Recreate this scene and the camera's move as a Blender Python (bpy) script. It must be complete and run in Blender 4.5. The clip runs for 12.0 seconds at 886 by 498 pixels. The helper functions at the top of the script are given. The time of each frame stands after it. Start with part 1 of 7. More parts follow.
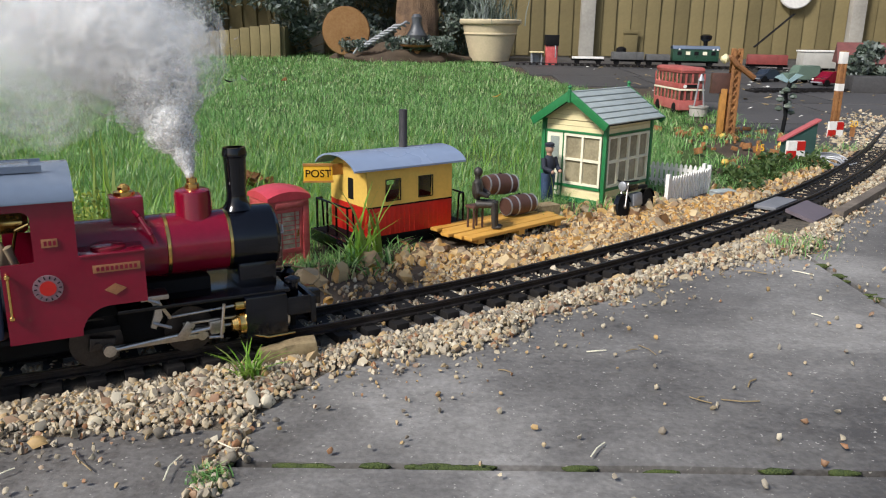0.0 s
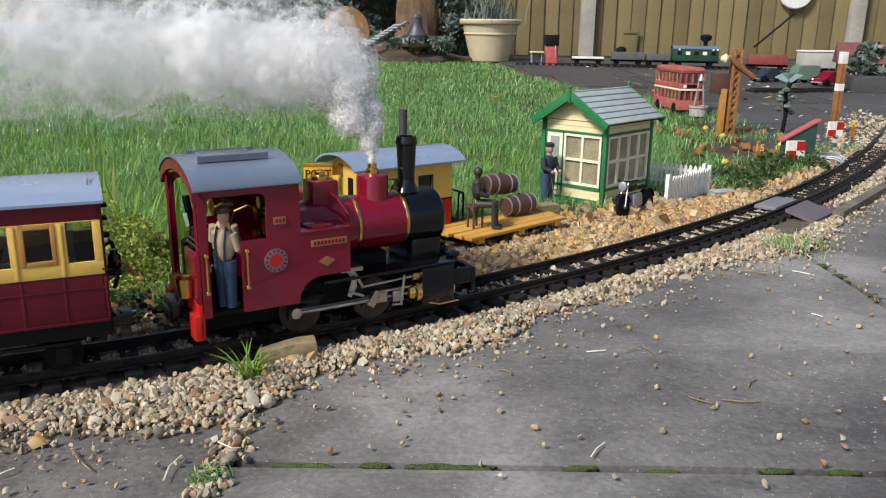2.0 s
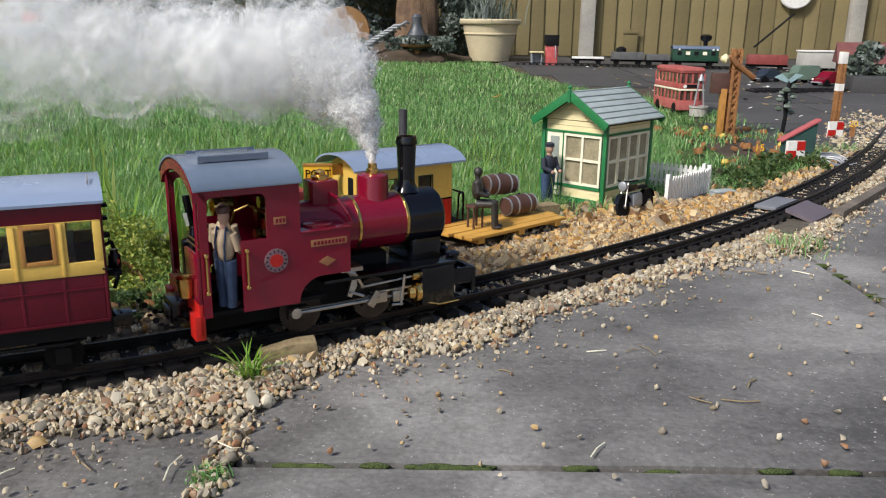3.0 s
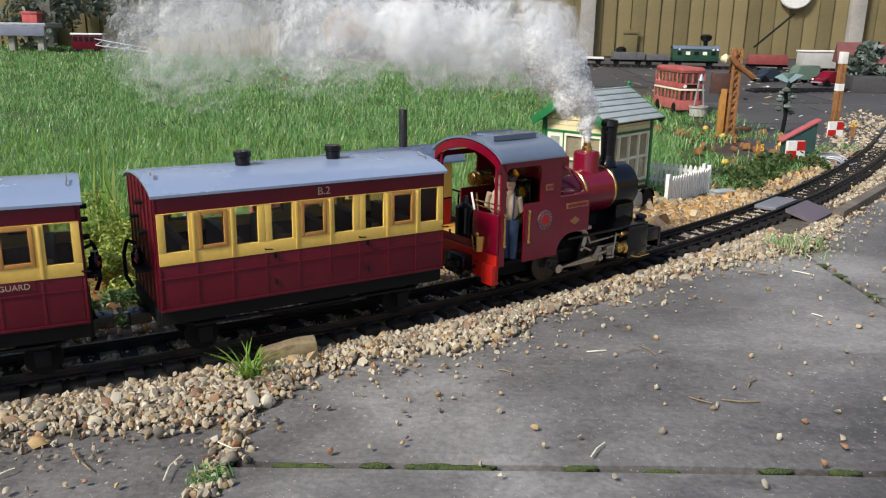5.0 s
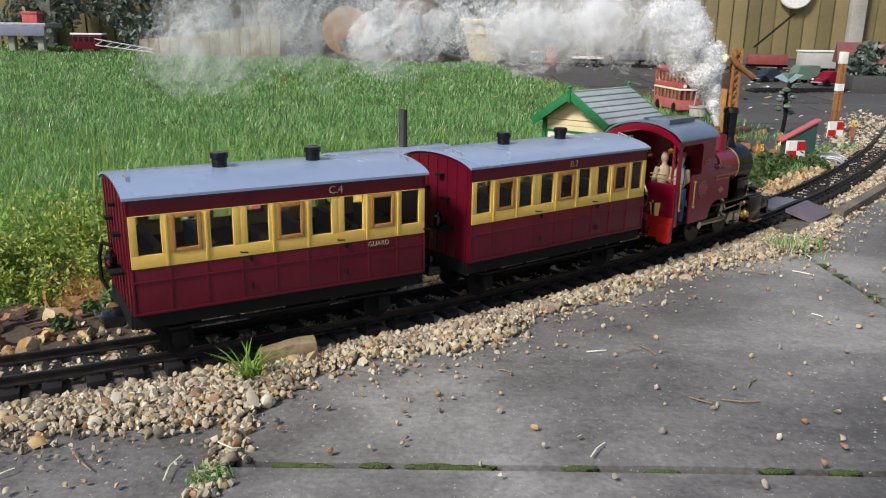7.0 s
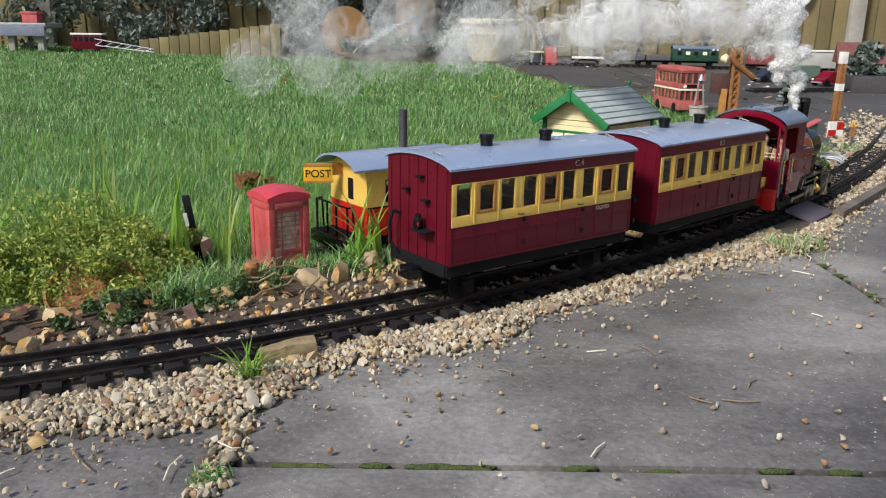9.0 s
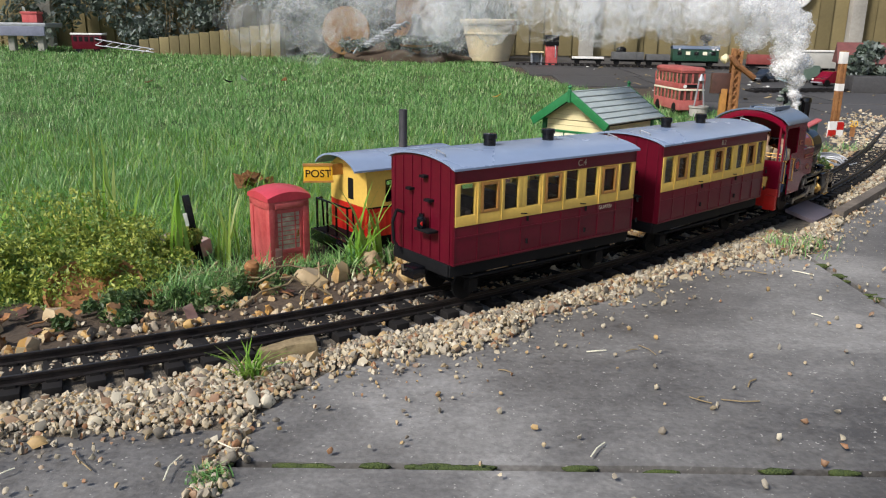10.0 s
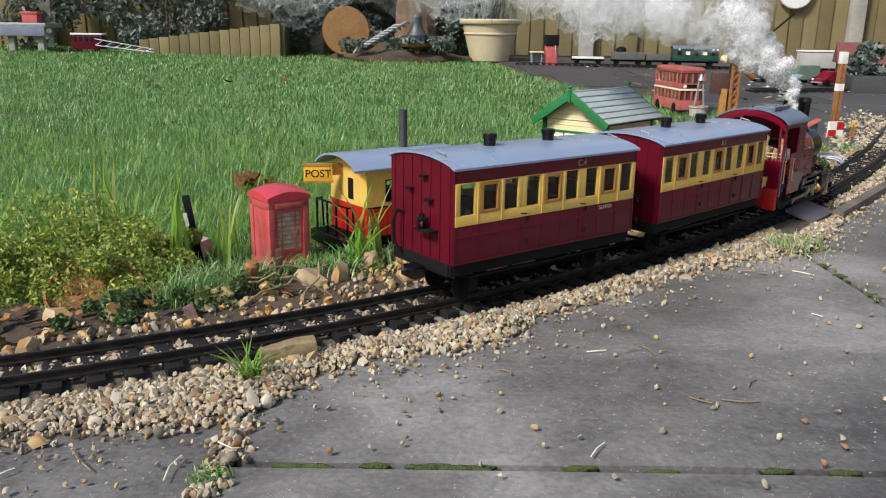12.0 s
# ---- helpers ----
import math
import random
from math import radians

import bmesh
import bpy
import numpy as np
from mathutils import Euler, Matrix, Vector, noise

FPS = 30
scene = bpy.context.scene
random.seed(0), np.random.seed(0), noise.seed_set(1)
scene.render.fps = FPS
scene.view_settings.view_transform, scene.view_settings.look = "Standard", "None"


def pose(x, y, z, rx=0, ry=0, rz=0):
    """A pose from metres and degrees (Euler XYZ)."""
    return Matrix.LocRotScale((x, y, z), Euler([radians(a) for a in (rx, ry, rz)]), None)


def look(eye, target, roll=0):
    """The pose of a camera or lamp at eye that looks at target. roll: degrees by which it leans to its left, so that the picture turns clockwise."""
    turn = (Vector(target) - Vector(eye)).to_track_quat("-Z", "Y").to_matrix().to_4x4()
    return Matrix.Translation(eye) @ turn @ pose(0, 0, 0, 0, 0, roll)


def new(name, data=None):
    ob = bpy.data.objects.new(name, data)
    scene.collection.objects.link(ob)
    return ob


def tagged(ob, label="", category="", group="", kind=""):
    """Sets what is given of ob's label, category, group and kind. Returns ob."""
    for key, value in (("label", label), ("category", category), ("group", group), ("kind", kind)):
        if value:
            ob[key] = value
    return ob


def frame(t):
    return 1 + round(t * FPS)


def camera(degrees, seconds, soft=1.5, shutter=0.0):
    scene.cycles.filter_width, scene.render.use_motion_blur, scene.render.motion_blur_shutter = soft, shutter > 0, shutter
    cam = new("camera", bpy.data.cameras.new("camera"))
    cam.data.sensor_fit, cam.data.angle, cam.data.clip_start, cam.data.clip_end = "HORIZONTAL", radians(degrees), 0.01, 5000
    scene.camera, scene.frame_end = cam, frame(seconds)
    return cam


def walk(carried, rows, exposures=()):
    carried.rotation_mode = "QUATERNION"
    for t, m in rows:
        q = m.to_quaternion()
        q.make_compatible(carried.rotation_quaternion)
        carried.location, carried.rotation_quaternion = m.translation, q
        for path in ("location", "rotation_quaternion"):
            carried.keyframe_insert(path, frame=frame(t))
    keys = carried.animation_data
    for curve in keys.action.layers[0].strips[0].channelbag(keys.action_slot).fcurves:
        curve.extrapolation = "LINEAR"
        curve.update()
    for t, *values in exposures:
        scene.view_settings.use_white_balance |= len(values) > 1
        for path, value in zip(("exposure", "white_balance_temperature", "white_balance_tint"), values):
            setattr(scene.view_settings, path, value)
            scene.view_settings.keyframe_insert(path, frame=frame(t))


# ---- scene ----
# camera: stands still, low over the paving
EYE = Vector((0.0, 0.0, 0.269))
PITCH = radians(15.41)
cam = camera(58.49, 12.0, soft=1.15)
CAM_POSE = look(EYE, EYE + Vector((0, math.cos(PITCH), -math.sin(PITCH))), 0.886)
walk(cam, [(0.0, CAM_POSE), (12.0, CAM_POSE)])

# daylight: soft bright sky, a veiled sun low behind the left shoulder
world = bpy.data.worlds.new("world")
scene.world = world
world.use_nodes = True
wn = world.node_tree
sky = wn.nodes.new("ShaderNodeTexSky")
sky.sky_type = "NISHITA"
sky.sun_disc = False
sky.sun_elevation, sky.sun_rotation = radians(43), radians(227)
sky.air_density, sky.dust_density = 1.0, 2.0
wn.links.new(sky.outputs[0], wn.nodes["Background"].inputs[0])
wn.nodes["Background"].inputs[1].default_value = 0.088
sun = new("sun", bpy.data.lights.new("sun", "SUN"))
sun.data.energy, sun.data.angle, sun.data.color = 2.5, radians(11), (1.0, 0.97, 0.93)
sun.matrix_world = look((-1.6, -1.5, 2.1), (0, 0, 0))
scene.view_settings.exposure = 0.7
scene.cycles.transparent_max_bounces = 80


# ---- materials ----
def mat(name, color, rough=0.5, metal=0.0, var=0.25, scale=60.0, bump=0.1, dist=0.0005, color2=None, fine=8.0, coat=0.0, rnd=0.0, spec=0.5):
    """Procedural surface: two scales of colour variation, grain relief."""
    m = bpy.data.materials.new(name)
    m.use_nodes = True
    nt = m.node_tree
    N, L = nt.nodes, nt.links
    b = N["Principled BSDF"]
    tc = N.new("ShaderNodeTexCoord")
    n1, n2 = N.new("ShaderNodeTexNoise"), N.new("ShaderNodeTexNoise")
    n1.inputs["Scale"].default_value, n2.inputs["Scale"].default_value = scale, scale * fine
    n1.inputs["Detail"].default_value = n2.inputs["Detail"].default_value = 5
    for n in (n1, n2):
        L.new(tc.outputs["Object"], n.inputs["Vector"])
    add = N.new("ShaderNodeMath")
    add.operation = "MULTIPLY_ADD"
    L.new(n2.outputs["Fac"], add.inputs[0])
    add.inputs[1].default_value = 0.5
    L.new(n1.outputs["Fac"], add.inputs[2])
    last = add
    if rnd:
        for node, sock in ((N.new("ShaderNodeObjectInfo"), "Random"), (N.new("ShaderNodeNewGeometry"), "Random Per Island")):
            a = N.new("ShaderNodeMath")
            a.operation = "MULTIPLY_ADD"
            L.new(node.outputs[sock], a.inputs[0])
            a.inputs[1].default_value = rnd
            L.new(last.outputs[0], a.inputs[2])
            last = a
    mr = N.new("ShaderNodeMapRange")
    L.new(last.outputs[0], mr.inputs["Value"])
    mr.inputs["From Min"].default_value, mr.inputs["From Max"].default_value = 0.45, 1.05 + 1.2 * rnd
    mx = N.new("ShaderNodeMix")
    mx.data_type = "RGBA"
    L.new(mr.outputs[0], mx.inputs["Factor"])
    c2 = color2 or [min(1, c * (1 + var)) for c in color]
    c1 = color if color2 else [c * (1 - var) for c in color]
    mx.inputs[6].default_value, mx.inputs[7].default_value = (*c1, 1), (*c2, 1)
    L.new(mx.outputs[2], b.inputs["Base Color"])
    rr = N.new("ShaderNodeMapRange")
    L.new(n1.outputs["Fac"], rr.inputs["Value"])
    rr.inputs["To Min"].default_value, rr.inputs["To Max"].default_value = max(0.03, rough - 0.12), min(1, rough + 0.12)
    L.new(rr.outputs[0], b.inputs["Roughness"])
    b.inputs["Metallic"].default_value = metal
    b.inputs["Specular IOR Level"].default_value = spec
    b.inputs["Coat Weight"].default_value = coat
    if bump:
        bp = N.new("ShaderNodeBump")
        bp.inputs["Strength"].default_value, bp.inputs["Distance"].default_value = bump, dist
        L.new(n2.outputs["Fac"], bp.inputs["Height"])
        L.new(bp.outputs[0], b.inputs["Normal"])
    return m


def ramp_mat(name, stops, rough=0.7, scale=200.0, bump=0.3, dist=0.0008, translucent=0.0):
    """Each island takes its own colour from the stops."""
    m = mat(name, (0.5, 0.5, 0.5), rough, scale=scale, bump=bump, dist=dist)
    nt = m.node_tree
    N, L = nt.nodes, nt.links
    b = N["Principled BSDF"]
    geo, oi = N.new("ShaderNodeNewGeometry"), N.new("ShaderNodeObjectInfo")
    a = N.new("ShaderNodeMath")
    a.operation = "ADD"
    L.new(geo.outputs["Random Per Island"], a.inputs[0])
    L.new(oi.outputs["Random"], a.inputs[1])
    fr = N.new("ShaderNodeMath")
    fr.operation = "FRACT"
    L.new(a.outputs[0], fr.inputs[0])
    cr = N.new("ShaderNodeValToRGB")
    cr.color_ramp.interpolation = "LINEAR"
    els = cr.color_ramp.elements
    for i, (p, c) in enumerate(stops):
        e = els[i] if i < 2 else els.new(p)
        e.position, e.color = p, (*c, 1)
    L.new(fr.outputs[0], cr.inputs[0])
    old = b.inputs["Base Color"].links[0].from_socket
    mx = N.new("ShaderNodeMix")
    mx.data_type, mx.blend_type = "RGBA", "MULTIPLY"
    mx.inputs["Factor"].default_value = 0.6
    L.new(cr.outputs[0], mx.inputs[6])
    sc = N.new("ShaderNodeMix")
    sc.data_type, sc.blend_type = "RGBA", "ADD"
    sc.inputs["Factor"].default_value = 1.0
    L.new(old, sc.inputs[6])
    sc.inputs[7].default_value = (0.45, 0.45, 0.45, 1)
    L.new(sc.outputs[2], mx.inputs[7])
    L.new(mx.outputs[2], b.inputs["Base Color"])
    if translucent:
        tr = N.new("ShaderNodeBsdfTranslucent")
        L.new(mx.outputs[2], tr.inputs[0])
        ms = N.new("ShaderNodeMixShader")
        ms.inputs[0].default_value = translucent
        L.new(b.outputs[0], ms.inputs[1])
        L.new(tr.outputs[0], ms.inputs[2])
        L.new(ms.outputs[0], N["Material Output"].inputs[0])
    return m


def glass_mat():
    m = bpy.data.materials.new("pane_glass")
    m.use_nodes = True
    b = m.node_tree.nodes["Principled BSDF"]
    b.inputs["Base Color"].default_value = (0.9, 0.93, 0.92, 1)
    b.inputs["Roughness"].default_value = 0.06
    b.inputs["Transmission Weight"].default_value = 1.0
    b.inputs["IOR"].default_value = 1.3
    return m


def steam_mat(name, low, high, scale=3.0):
    """Thin vapour: part see-through sheets that scatter daylight to both sides."""
    m = bpy.data.materials.new(name)
    m.use_nodes = True
    nt = m.node_tree
    N, L = nt.nodes, nt.links
    N.remove(N["Principled BSDF"])
    tc, nz, mr = N.new("ShaderNodeTexCoord"), N.new("ShaderNodeTexNoise"), N.new("ShaderNodeMapRange")
    nz.inputs["Scale"].default_value, nz.inputs["Detail"].default_value = scale, 6
    L.new(tc.outputs["Object"], nz.inputs["Vector"])
    mr.inputs["From Min"].default_value, mr.inputs["From Max"].default_value = 0.36, 0.64
    mr.inputs["To Min"].default_value, mr.inputs["To Max"].default_value = low, high
    L.new(nz.outputs["Fac"], mr.inputs["Value"])
    df, tl, tp = N.new("ShaderNodeBsdfDiffuse"), N.new("ShaderNodeBsdfTranslucent"), N.new("ShaderNodeBsdfTransparent")
    df.inputs[0].default_value = tl.inputs[0].default_value = (1.0, 1.0, 0.99, 1)
    half, mix = N.new("ShaderNodeMixShader"), N.new("ShaderNodeMixShader")
    half.inputs[0].default_value = 0.45
    L.new(df.outputs[0], half.inputs[1])
    L.new(tl.outputs[0], half.inputs[2])
    L.new(mr.outputs[0], mix.inputs[0])
    L.new(tp.outputs[0], mix.inputs[1])
    L.new(half.outputs[0], mix.inputs[2])
    L.new(mix.outputs[0], N["Material Output"].inputs[0])
    return m


def stone_mat(name, damp, mid, dry):
    """Riven stone: broad damp and dry patches, layered streaks, pale specks and pits."""
    m = bpy.data.materials.new(name)
    m.use_nodes = True
    nt = m.node_tree
    N, L = nt.nodes, nt.links
    b = N["Principled BSDF"]
    tc = N.new("ShaderNodeTexCoord")

    def field(scale, detail, stretch=(1, 1, 1), rough=0.55):
        mp, nz = N.new("ShaderNodeMapping"), N.new("ShaderNodeTexNoise")
        mp.inputs["Scale"].default_value = stretch
        nz.inputs["Scale"].default_value, nz.inputs["Detail"].default_value, nz.inputs["Roughness"].default_value = scale, detail, rough
        L.new(tc.outputs["Object"], mp.inputs["Vector"])
        L.new(mp.outputs[0], nz.inputs["Vector"])
        return nz.outputs["Fac"]

    def calc(op, a, c=None, k=0.0):
        n = N.new("ShaderNodeMath")
        n.operation = op
        for sock, v in ((0, a), (1, k if c is None else c)):
            if isinstance(v, float):
                n.inputs[sock].default_value = v
            else:
                L.new(v, n.inputs[sock])
        return n.outputs[0]

    broad, streak, grit = field(3.1, 4), field(15, 7, (1, 1.9, 1), 0.68), field(210, 3)
    h = calc("ADD", calc("MULTIPLY", broad, None, 0.62), calc("ADD", calc("MULTIPLY", streak, None, 0.24), calc("MULTIPLY", grit, None, 0.22)))
    cr = N.new("ShaderNodeValToRGB")
    els = cr.color_ramp.elements
    els[0].position, els[0].color = 0.42, (*damp, 1)
    els[1].position, els[1].color = 0.68, (*dry, 1)
    e = els.new(0.54)
    e.color = (*mid, 1)
    L.new(h, cr.inputs[0])
    speck, sr = field(330, 1), N.new("ShaderNodeMapRange")
    sr.inputs["From Min"].default_value, sr.inputs["From Max"].default_value = 0.7, 0.76
    L.new(speck, sr.inputs["Value"])
    mx = N.new("ShaderNodeMix")
    mx.data_type = "RGBA"
    L.new(sr.outputs[0], mx.inputs["Factor"])
    L.new(cr.outputs[0], mx.inputs[6])
    mx.inputs[7].default_value = (0.42, 0.4, 0.36, 1)
    L.new(mx.outputs[2], b.inputs["Base Color"])
    rr = N.new("ShaderNodeMapRange")
    rr.inputs["From Min"].default_value, rr.inputs["From Max"].default_value = 0.4, 0.65
    rr.inputs["To Min"].default_value, rr.inputs["To Max"].default_value = 0.5, 0.82
    L.new(h, rr.inputs["Value"])
    L.new(rr.outputs[0], b.inputs["Roughness"])
    bp = N.new("ShaderNodeBump")
    bp.inputs["Strength"].default_value, bp.inputs["Distance"].default_value = 0.6, 0.003
    L.new(calc("ADD", streak, calc("MULTIPLY", grit, None, 0.35)), bp.inputs["Height"])
    L.new(bp.outputs[0], b.inputs["Normal"])
    return m


MAROON = mat("maroon_paint", (0.1, 0.0035, 0.013), 0.38, var=0.2, scale=25, bump=0.04, coat=0.12, spec=0.3)
CRIMSON = mat("crimson_paint", (0.175, 0.003, 0.018), 0.22, var=0.15, scale=25, bump=0.02, coat=0.45, spec=0.4)
SCARLET = mat("scarlet_paint", (0.45, 0.012, 0.008), 0.4, var=0.2, scale=30)
YELLOW = mat("cream_yellow_paint", (0.72, 0.47, 0.1), 0.45, var=0.12, scale=30)
WOOD_ORANGE = mat("varnished_wood", (0.42, 0.2, 0.05), 0.4, var=0.3, scale=60)
BLACK = mat("black_paint", (0.003, 0.0033, 0.0055), 0.16, var=0.4, scale=40, bump=0.03)
DARK = mat("dull_black", (0.006, 0.006, 0.007), 0.75, var=0.4, scale=60, spec=0.2)
# roof grey lightened and blued: the sky's reflection is mixed into the colour
ROOFGREY = mat("grey_roof_paint_sky_sheen", (0.24, 0.3, 0.42), 0.26, var=0.06, scale=9, bump=0.015)
# paler, bluer grey paints in the light-blue highlight of the glossy cab roof
CABROOF = mat("cab_roof_grey_sky_sheen", (0.13, 0.165, 0.225), 0.22, var=0.1, scale=12, bump=0.02)
BRASS = mat("polished_brass", (0.75, 0.48, 0.16), 0.22, 1.0, var=0.15, scale=80, bump=0.02)
STEEL = mat("oiled_steel", (0.5, 0.47, 0.44), 0.32, 1.0, var=0.35, scale=80)
WHEELSTEEL = mat("dirty_wheel_steel", (0.06, 0.05, 0.045), 0.45, 0.7, var=0.4, scale=80)
WHITE = mat("white_paint", (0.78, 0.76, 0.72), 0.55, var=0.12, scale=60)
PLATE = mat("dull_brass_plate", (0.42, 0.2, 0.1), 0.35, 0.6, var=0.2, scale=90, bump=0.02)
BADGE = mat("dull_silver_enamel", (0.24, 0.14, 0.16), 0.5, 0.2, var=0.3, scale=300)
LETTER = mat("pale_lettering", (0.36, 0.29, 0.22), 0.6, var=0.25, scale=200)
GLASS = glass_mat()
INTERIOR = mat("brown_interior", (0.09, 0.05, 0.035), 0.6, var=0.3, scale=50)
RAIL = mat("weathered_rail", (0.035, 0.03, 0.03), 0.38, 0.6, var=0.45, scale=40, bump=0.15)
SLEEPER = mat("dark_plastic_sleeper", (0.012, 0.0105, 0.01), 0.8, var=0.4, scale=60, bump=0.25, rnd=0.3, spec=0.25)
SLAB = stone_mat("grey_flagstone", (0.072, 0.066, 0.061), (0.163, 0.155, 0.145), (0.31, 0.297, 0.28))
TERRACE = mat("wet_dark_flagstone", (0.028, 0.028, 0.03), 0.6, scale=4, bump=0.7, dist=0.003, color2=(0.085, 0.081, 0.081), fine=20, rnd=0.2)
SOIL = mat("dark_soil", (0.035, 0.024, 0.016), 0.95, scale=14, bump=0.7, dist=0.004, color2=(0.1, 0.07, 0.045), fine=9)
TURF = mat("turf_base", (0.03, 0.06, 0.012), 0.9, scale=6, bump=0.8, dist=0.006, color2=(0.07, 0.115, 0.022), fine=20)
PEBBLE = ramp_mat("mixed_pebbles", [(0.0, (0.338, 0.263, 0.157)), (1.0, (0.282, 0.227, 0.149)), (0.12, (0.545, 0.472, 0.332)), (0.26, (0.141, 0.118, 0.0917)), (0.38, (0.432, 0.372, 0.271)), (0.5, (0.423, 0.272, 0.105)),
                                    (0.6, (0.489, 0.427, 0.315)), (0.7, (0.282, 0.136, 0.0612)), (0.78, (0.188, 0.159, 0.122)), (0.9, (0.62, 0.553, 0.419))], 0.6, 220)
GOLDSTONE = ramp_mat("golden_stones", [(0.0, (0.5, 0.29, 0.075)), (1.0, (0.26, 0.18, 0.1)), (0.25, (0.55, 0.43, 0.25)), (0.5, (0.17, 0.085, 0.04)), (0.7, (0.48, 0.26, 0.06)), (0.85, (0.3, 0.24, 0.16))], 0.65, 160)
# blue raised in these greens to carry sky sheen and steam haze
GRASS = ramp_mat("grass_blades_sky_sheen", [(0.0, (0.14, 0.33, 0.08)), (1.0, (0.17, 0.4, 0.12)), (0.3, (0.25, 0.5, 0.15)), (0.55, (0.035, 0.11, 0.03)), (0.8, (0.36, 0.58, 0.2)), (0.93, (0.58, 0.62, 0.34))],
                 0.34, 40, 0.0, translucent=0.35)
TALLGRASS = ramp_mat("tall_grass", [(0.0, (0.16, 0.34, 0.03)), (1.0, (0.3, 0.36, 0.1)), (0.5, (0.22, 0.4, 0.05))], 0.45, 40, 0.0, translucent=0.4)
TALLWEED = ramp_mat("dull_weed_leaves", [(0.0, (0.07, 0.14, 0.035)), (1.0, (0.1, 0.17, 0.05)), (0.5, (0.045, 0.085, 0.03)), (0.8, (0.16, 0.22, 0.07))], 0.55, 60, 0.0, translucent=0.25)
SHRUBLEAF = ramp_mat("golden_shrub_leaves", [(0.0, (0.3, 0.38, 0.06)), (1.0, (0.2, 0.3, 0.05)), (0.4, (0.5, 0.52, 0.1)), (0.7, (0.1, 0.18, 0.035))], 0.5, 60, 0.0, translucent=0.3)
# leaf tones lifted and silvered to paint in steam haze and the bright fence
HEDGELEAF = ramp_mat("hazed_grey_green_leaves", [(0.0, (0.09, 0.12, 0.09)), (1.0, (0.05, 0.075, 0.04)), (0.35, (0.18, 0.22, 0.18)), (0.6, (0.03, 0.055, 0.03)), (0.85, (0.32, 0.36, 0.34))], 0.6, 60, 0.0, translucent=0.2)
MOSS = mat("moss", (0.03, 0.05, 0.012), 0.9, scale=90, bump=0.9, dist=0.003, color2=(0.1, 0.13, 0.03))
FENCEWOOD = mat("treated_fence_boards", (0.1, 0.08, 0.034), 0.85, scale=4.5, bump=0.4, dist=0.003, color2=(0.27, 0.215, 0.1), fine=12, rnd=0.8)
CONCRETE = mat("concrete_post", (0.36, 0.34, 0.3), 0.85, scale=8, bump=0.4, dist=0.002, var=0.2)
POTCLAY = mat("cream_plant_pot", (0.6, 0.5, 0.33), 0.6, var=0.12, scale=9, bump=0.2, dist=0.002)
RUST = mat("rusty_iron", (0.16, 0.06, 0.025), 0.8, scale=60, bump=0.6, color2=(0.4, 0.19, 0.06), fine=6)
GREENPAINT = mat("rail_green_paint", (0.02, 0.17, 0.055), 0.45, var=0.2, scale=40)
CREAM = mat("cream_paint", (0.76, 0.66, 0.38), 0.55, var=0.1, scale=40)
PALECREAM = mat("pale_cream_paint", (0.8, 0.76, 0.58), 0.5, var=0.08, scale=40)
SLATE = mat("grey_slate", (0.34, 0.38, 0.37), 0.55, var=0.25, scale=40, bump=0.2, rnd=0.2)
PHONERED = mat("faded_red_paint", (0.42, 0.045, 0.05), 0.5, scale=30, color2=(0.6, 0.14, 0.13), bump=0.15)
BARREL = mat("barrel_brown", (0.085, 0.04, 0.03), 0.55, var=0.35, scale=60, bump=0.2)
PLANK = mat("orange_pine_planks", (0.5, 0.23, 0.035), 0.6, scale=30, color2=(0.64, 0.35, 0.07), bump=0.2, rnd=0.3)
EDGEWOOD = mat("grey_rotten_wood", (0.07, 0.055, 0.045), 0.9, scale=30, color2=(0.2, 0.165, 0.13), bump=0.6, dist=0.001)
OLDWOOD = mat("weathered_wood", (0.13, 0.09, 0.045), 0.9, scale=30, color2=(0.4, 0.31, 0.17), bump=0.5, dist=0.001)
GREYMETAL = mat("galvanised_grey", (0.33, 0.34, 0.36), 0.5, 0.4, var=0.25, scale=30)
DENIM = mat("blue_denim", (0.035, 0.06, 0.12), 0.85, var=0.3, scale=120, bump=0.2)
CORE = steam_mat("steam_core", 0.4, 0.85, 2.0)
STEAM = steam_mat("steam_dense", 0.0, 0.4, 3.2)
VEIL = steam_mat("steam_loose", 0.0, 0.2, 2.6)
WISP = steam_mat("steam_thin", 0.0, 0.085, 2.2)


# ---- mesh helpers ----
def mesh_of(bm, name, smooth=35):
    me = bpy.data.meshes.new(name)
    bmesh.ops.recalc_face_normals(bm, faces=bm.faces)
    bm.to_mesh(me)
    bm.free()
    if smooth:
        me.shade_smooth()
        me.set_sharp_from_angle(angle=radians(smooth))
    return me


def part(name, bm, material, parent=None, label="", m=None, smooth=35):
    me = mesh_of(bm, name, smooth) if not isinstance(bm, bpy.types.Mesh) else bm
    if material and not me.materials:
        me.materials.append(material)
    ob = new(name, me)
    ob.parent = parent
    if m is not None:
        ob.matrix_basis = m
    if label:
        tagged(ob, label)
    return ob


def thing(name, m, label, category, group="", kind=""):
    ob = new(name)
    ob.empty_display_size = 0.01
    ob.matrix_basis = m
    return tagged(ob, label, category, group, kind)


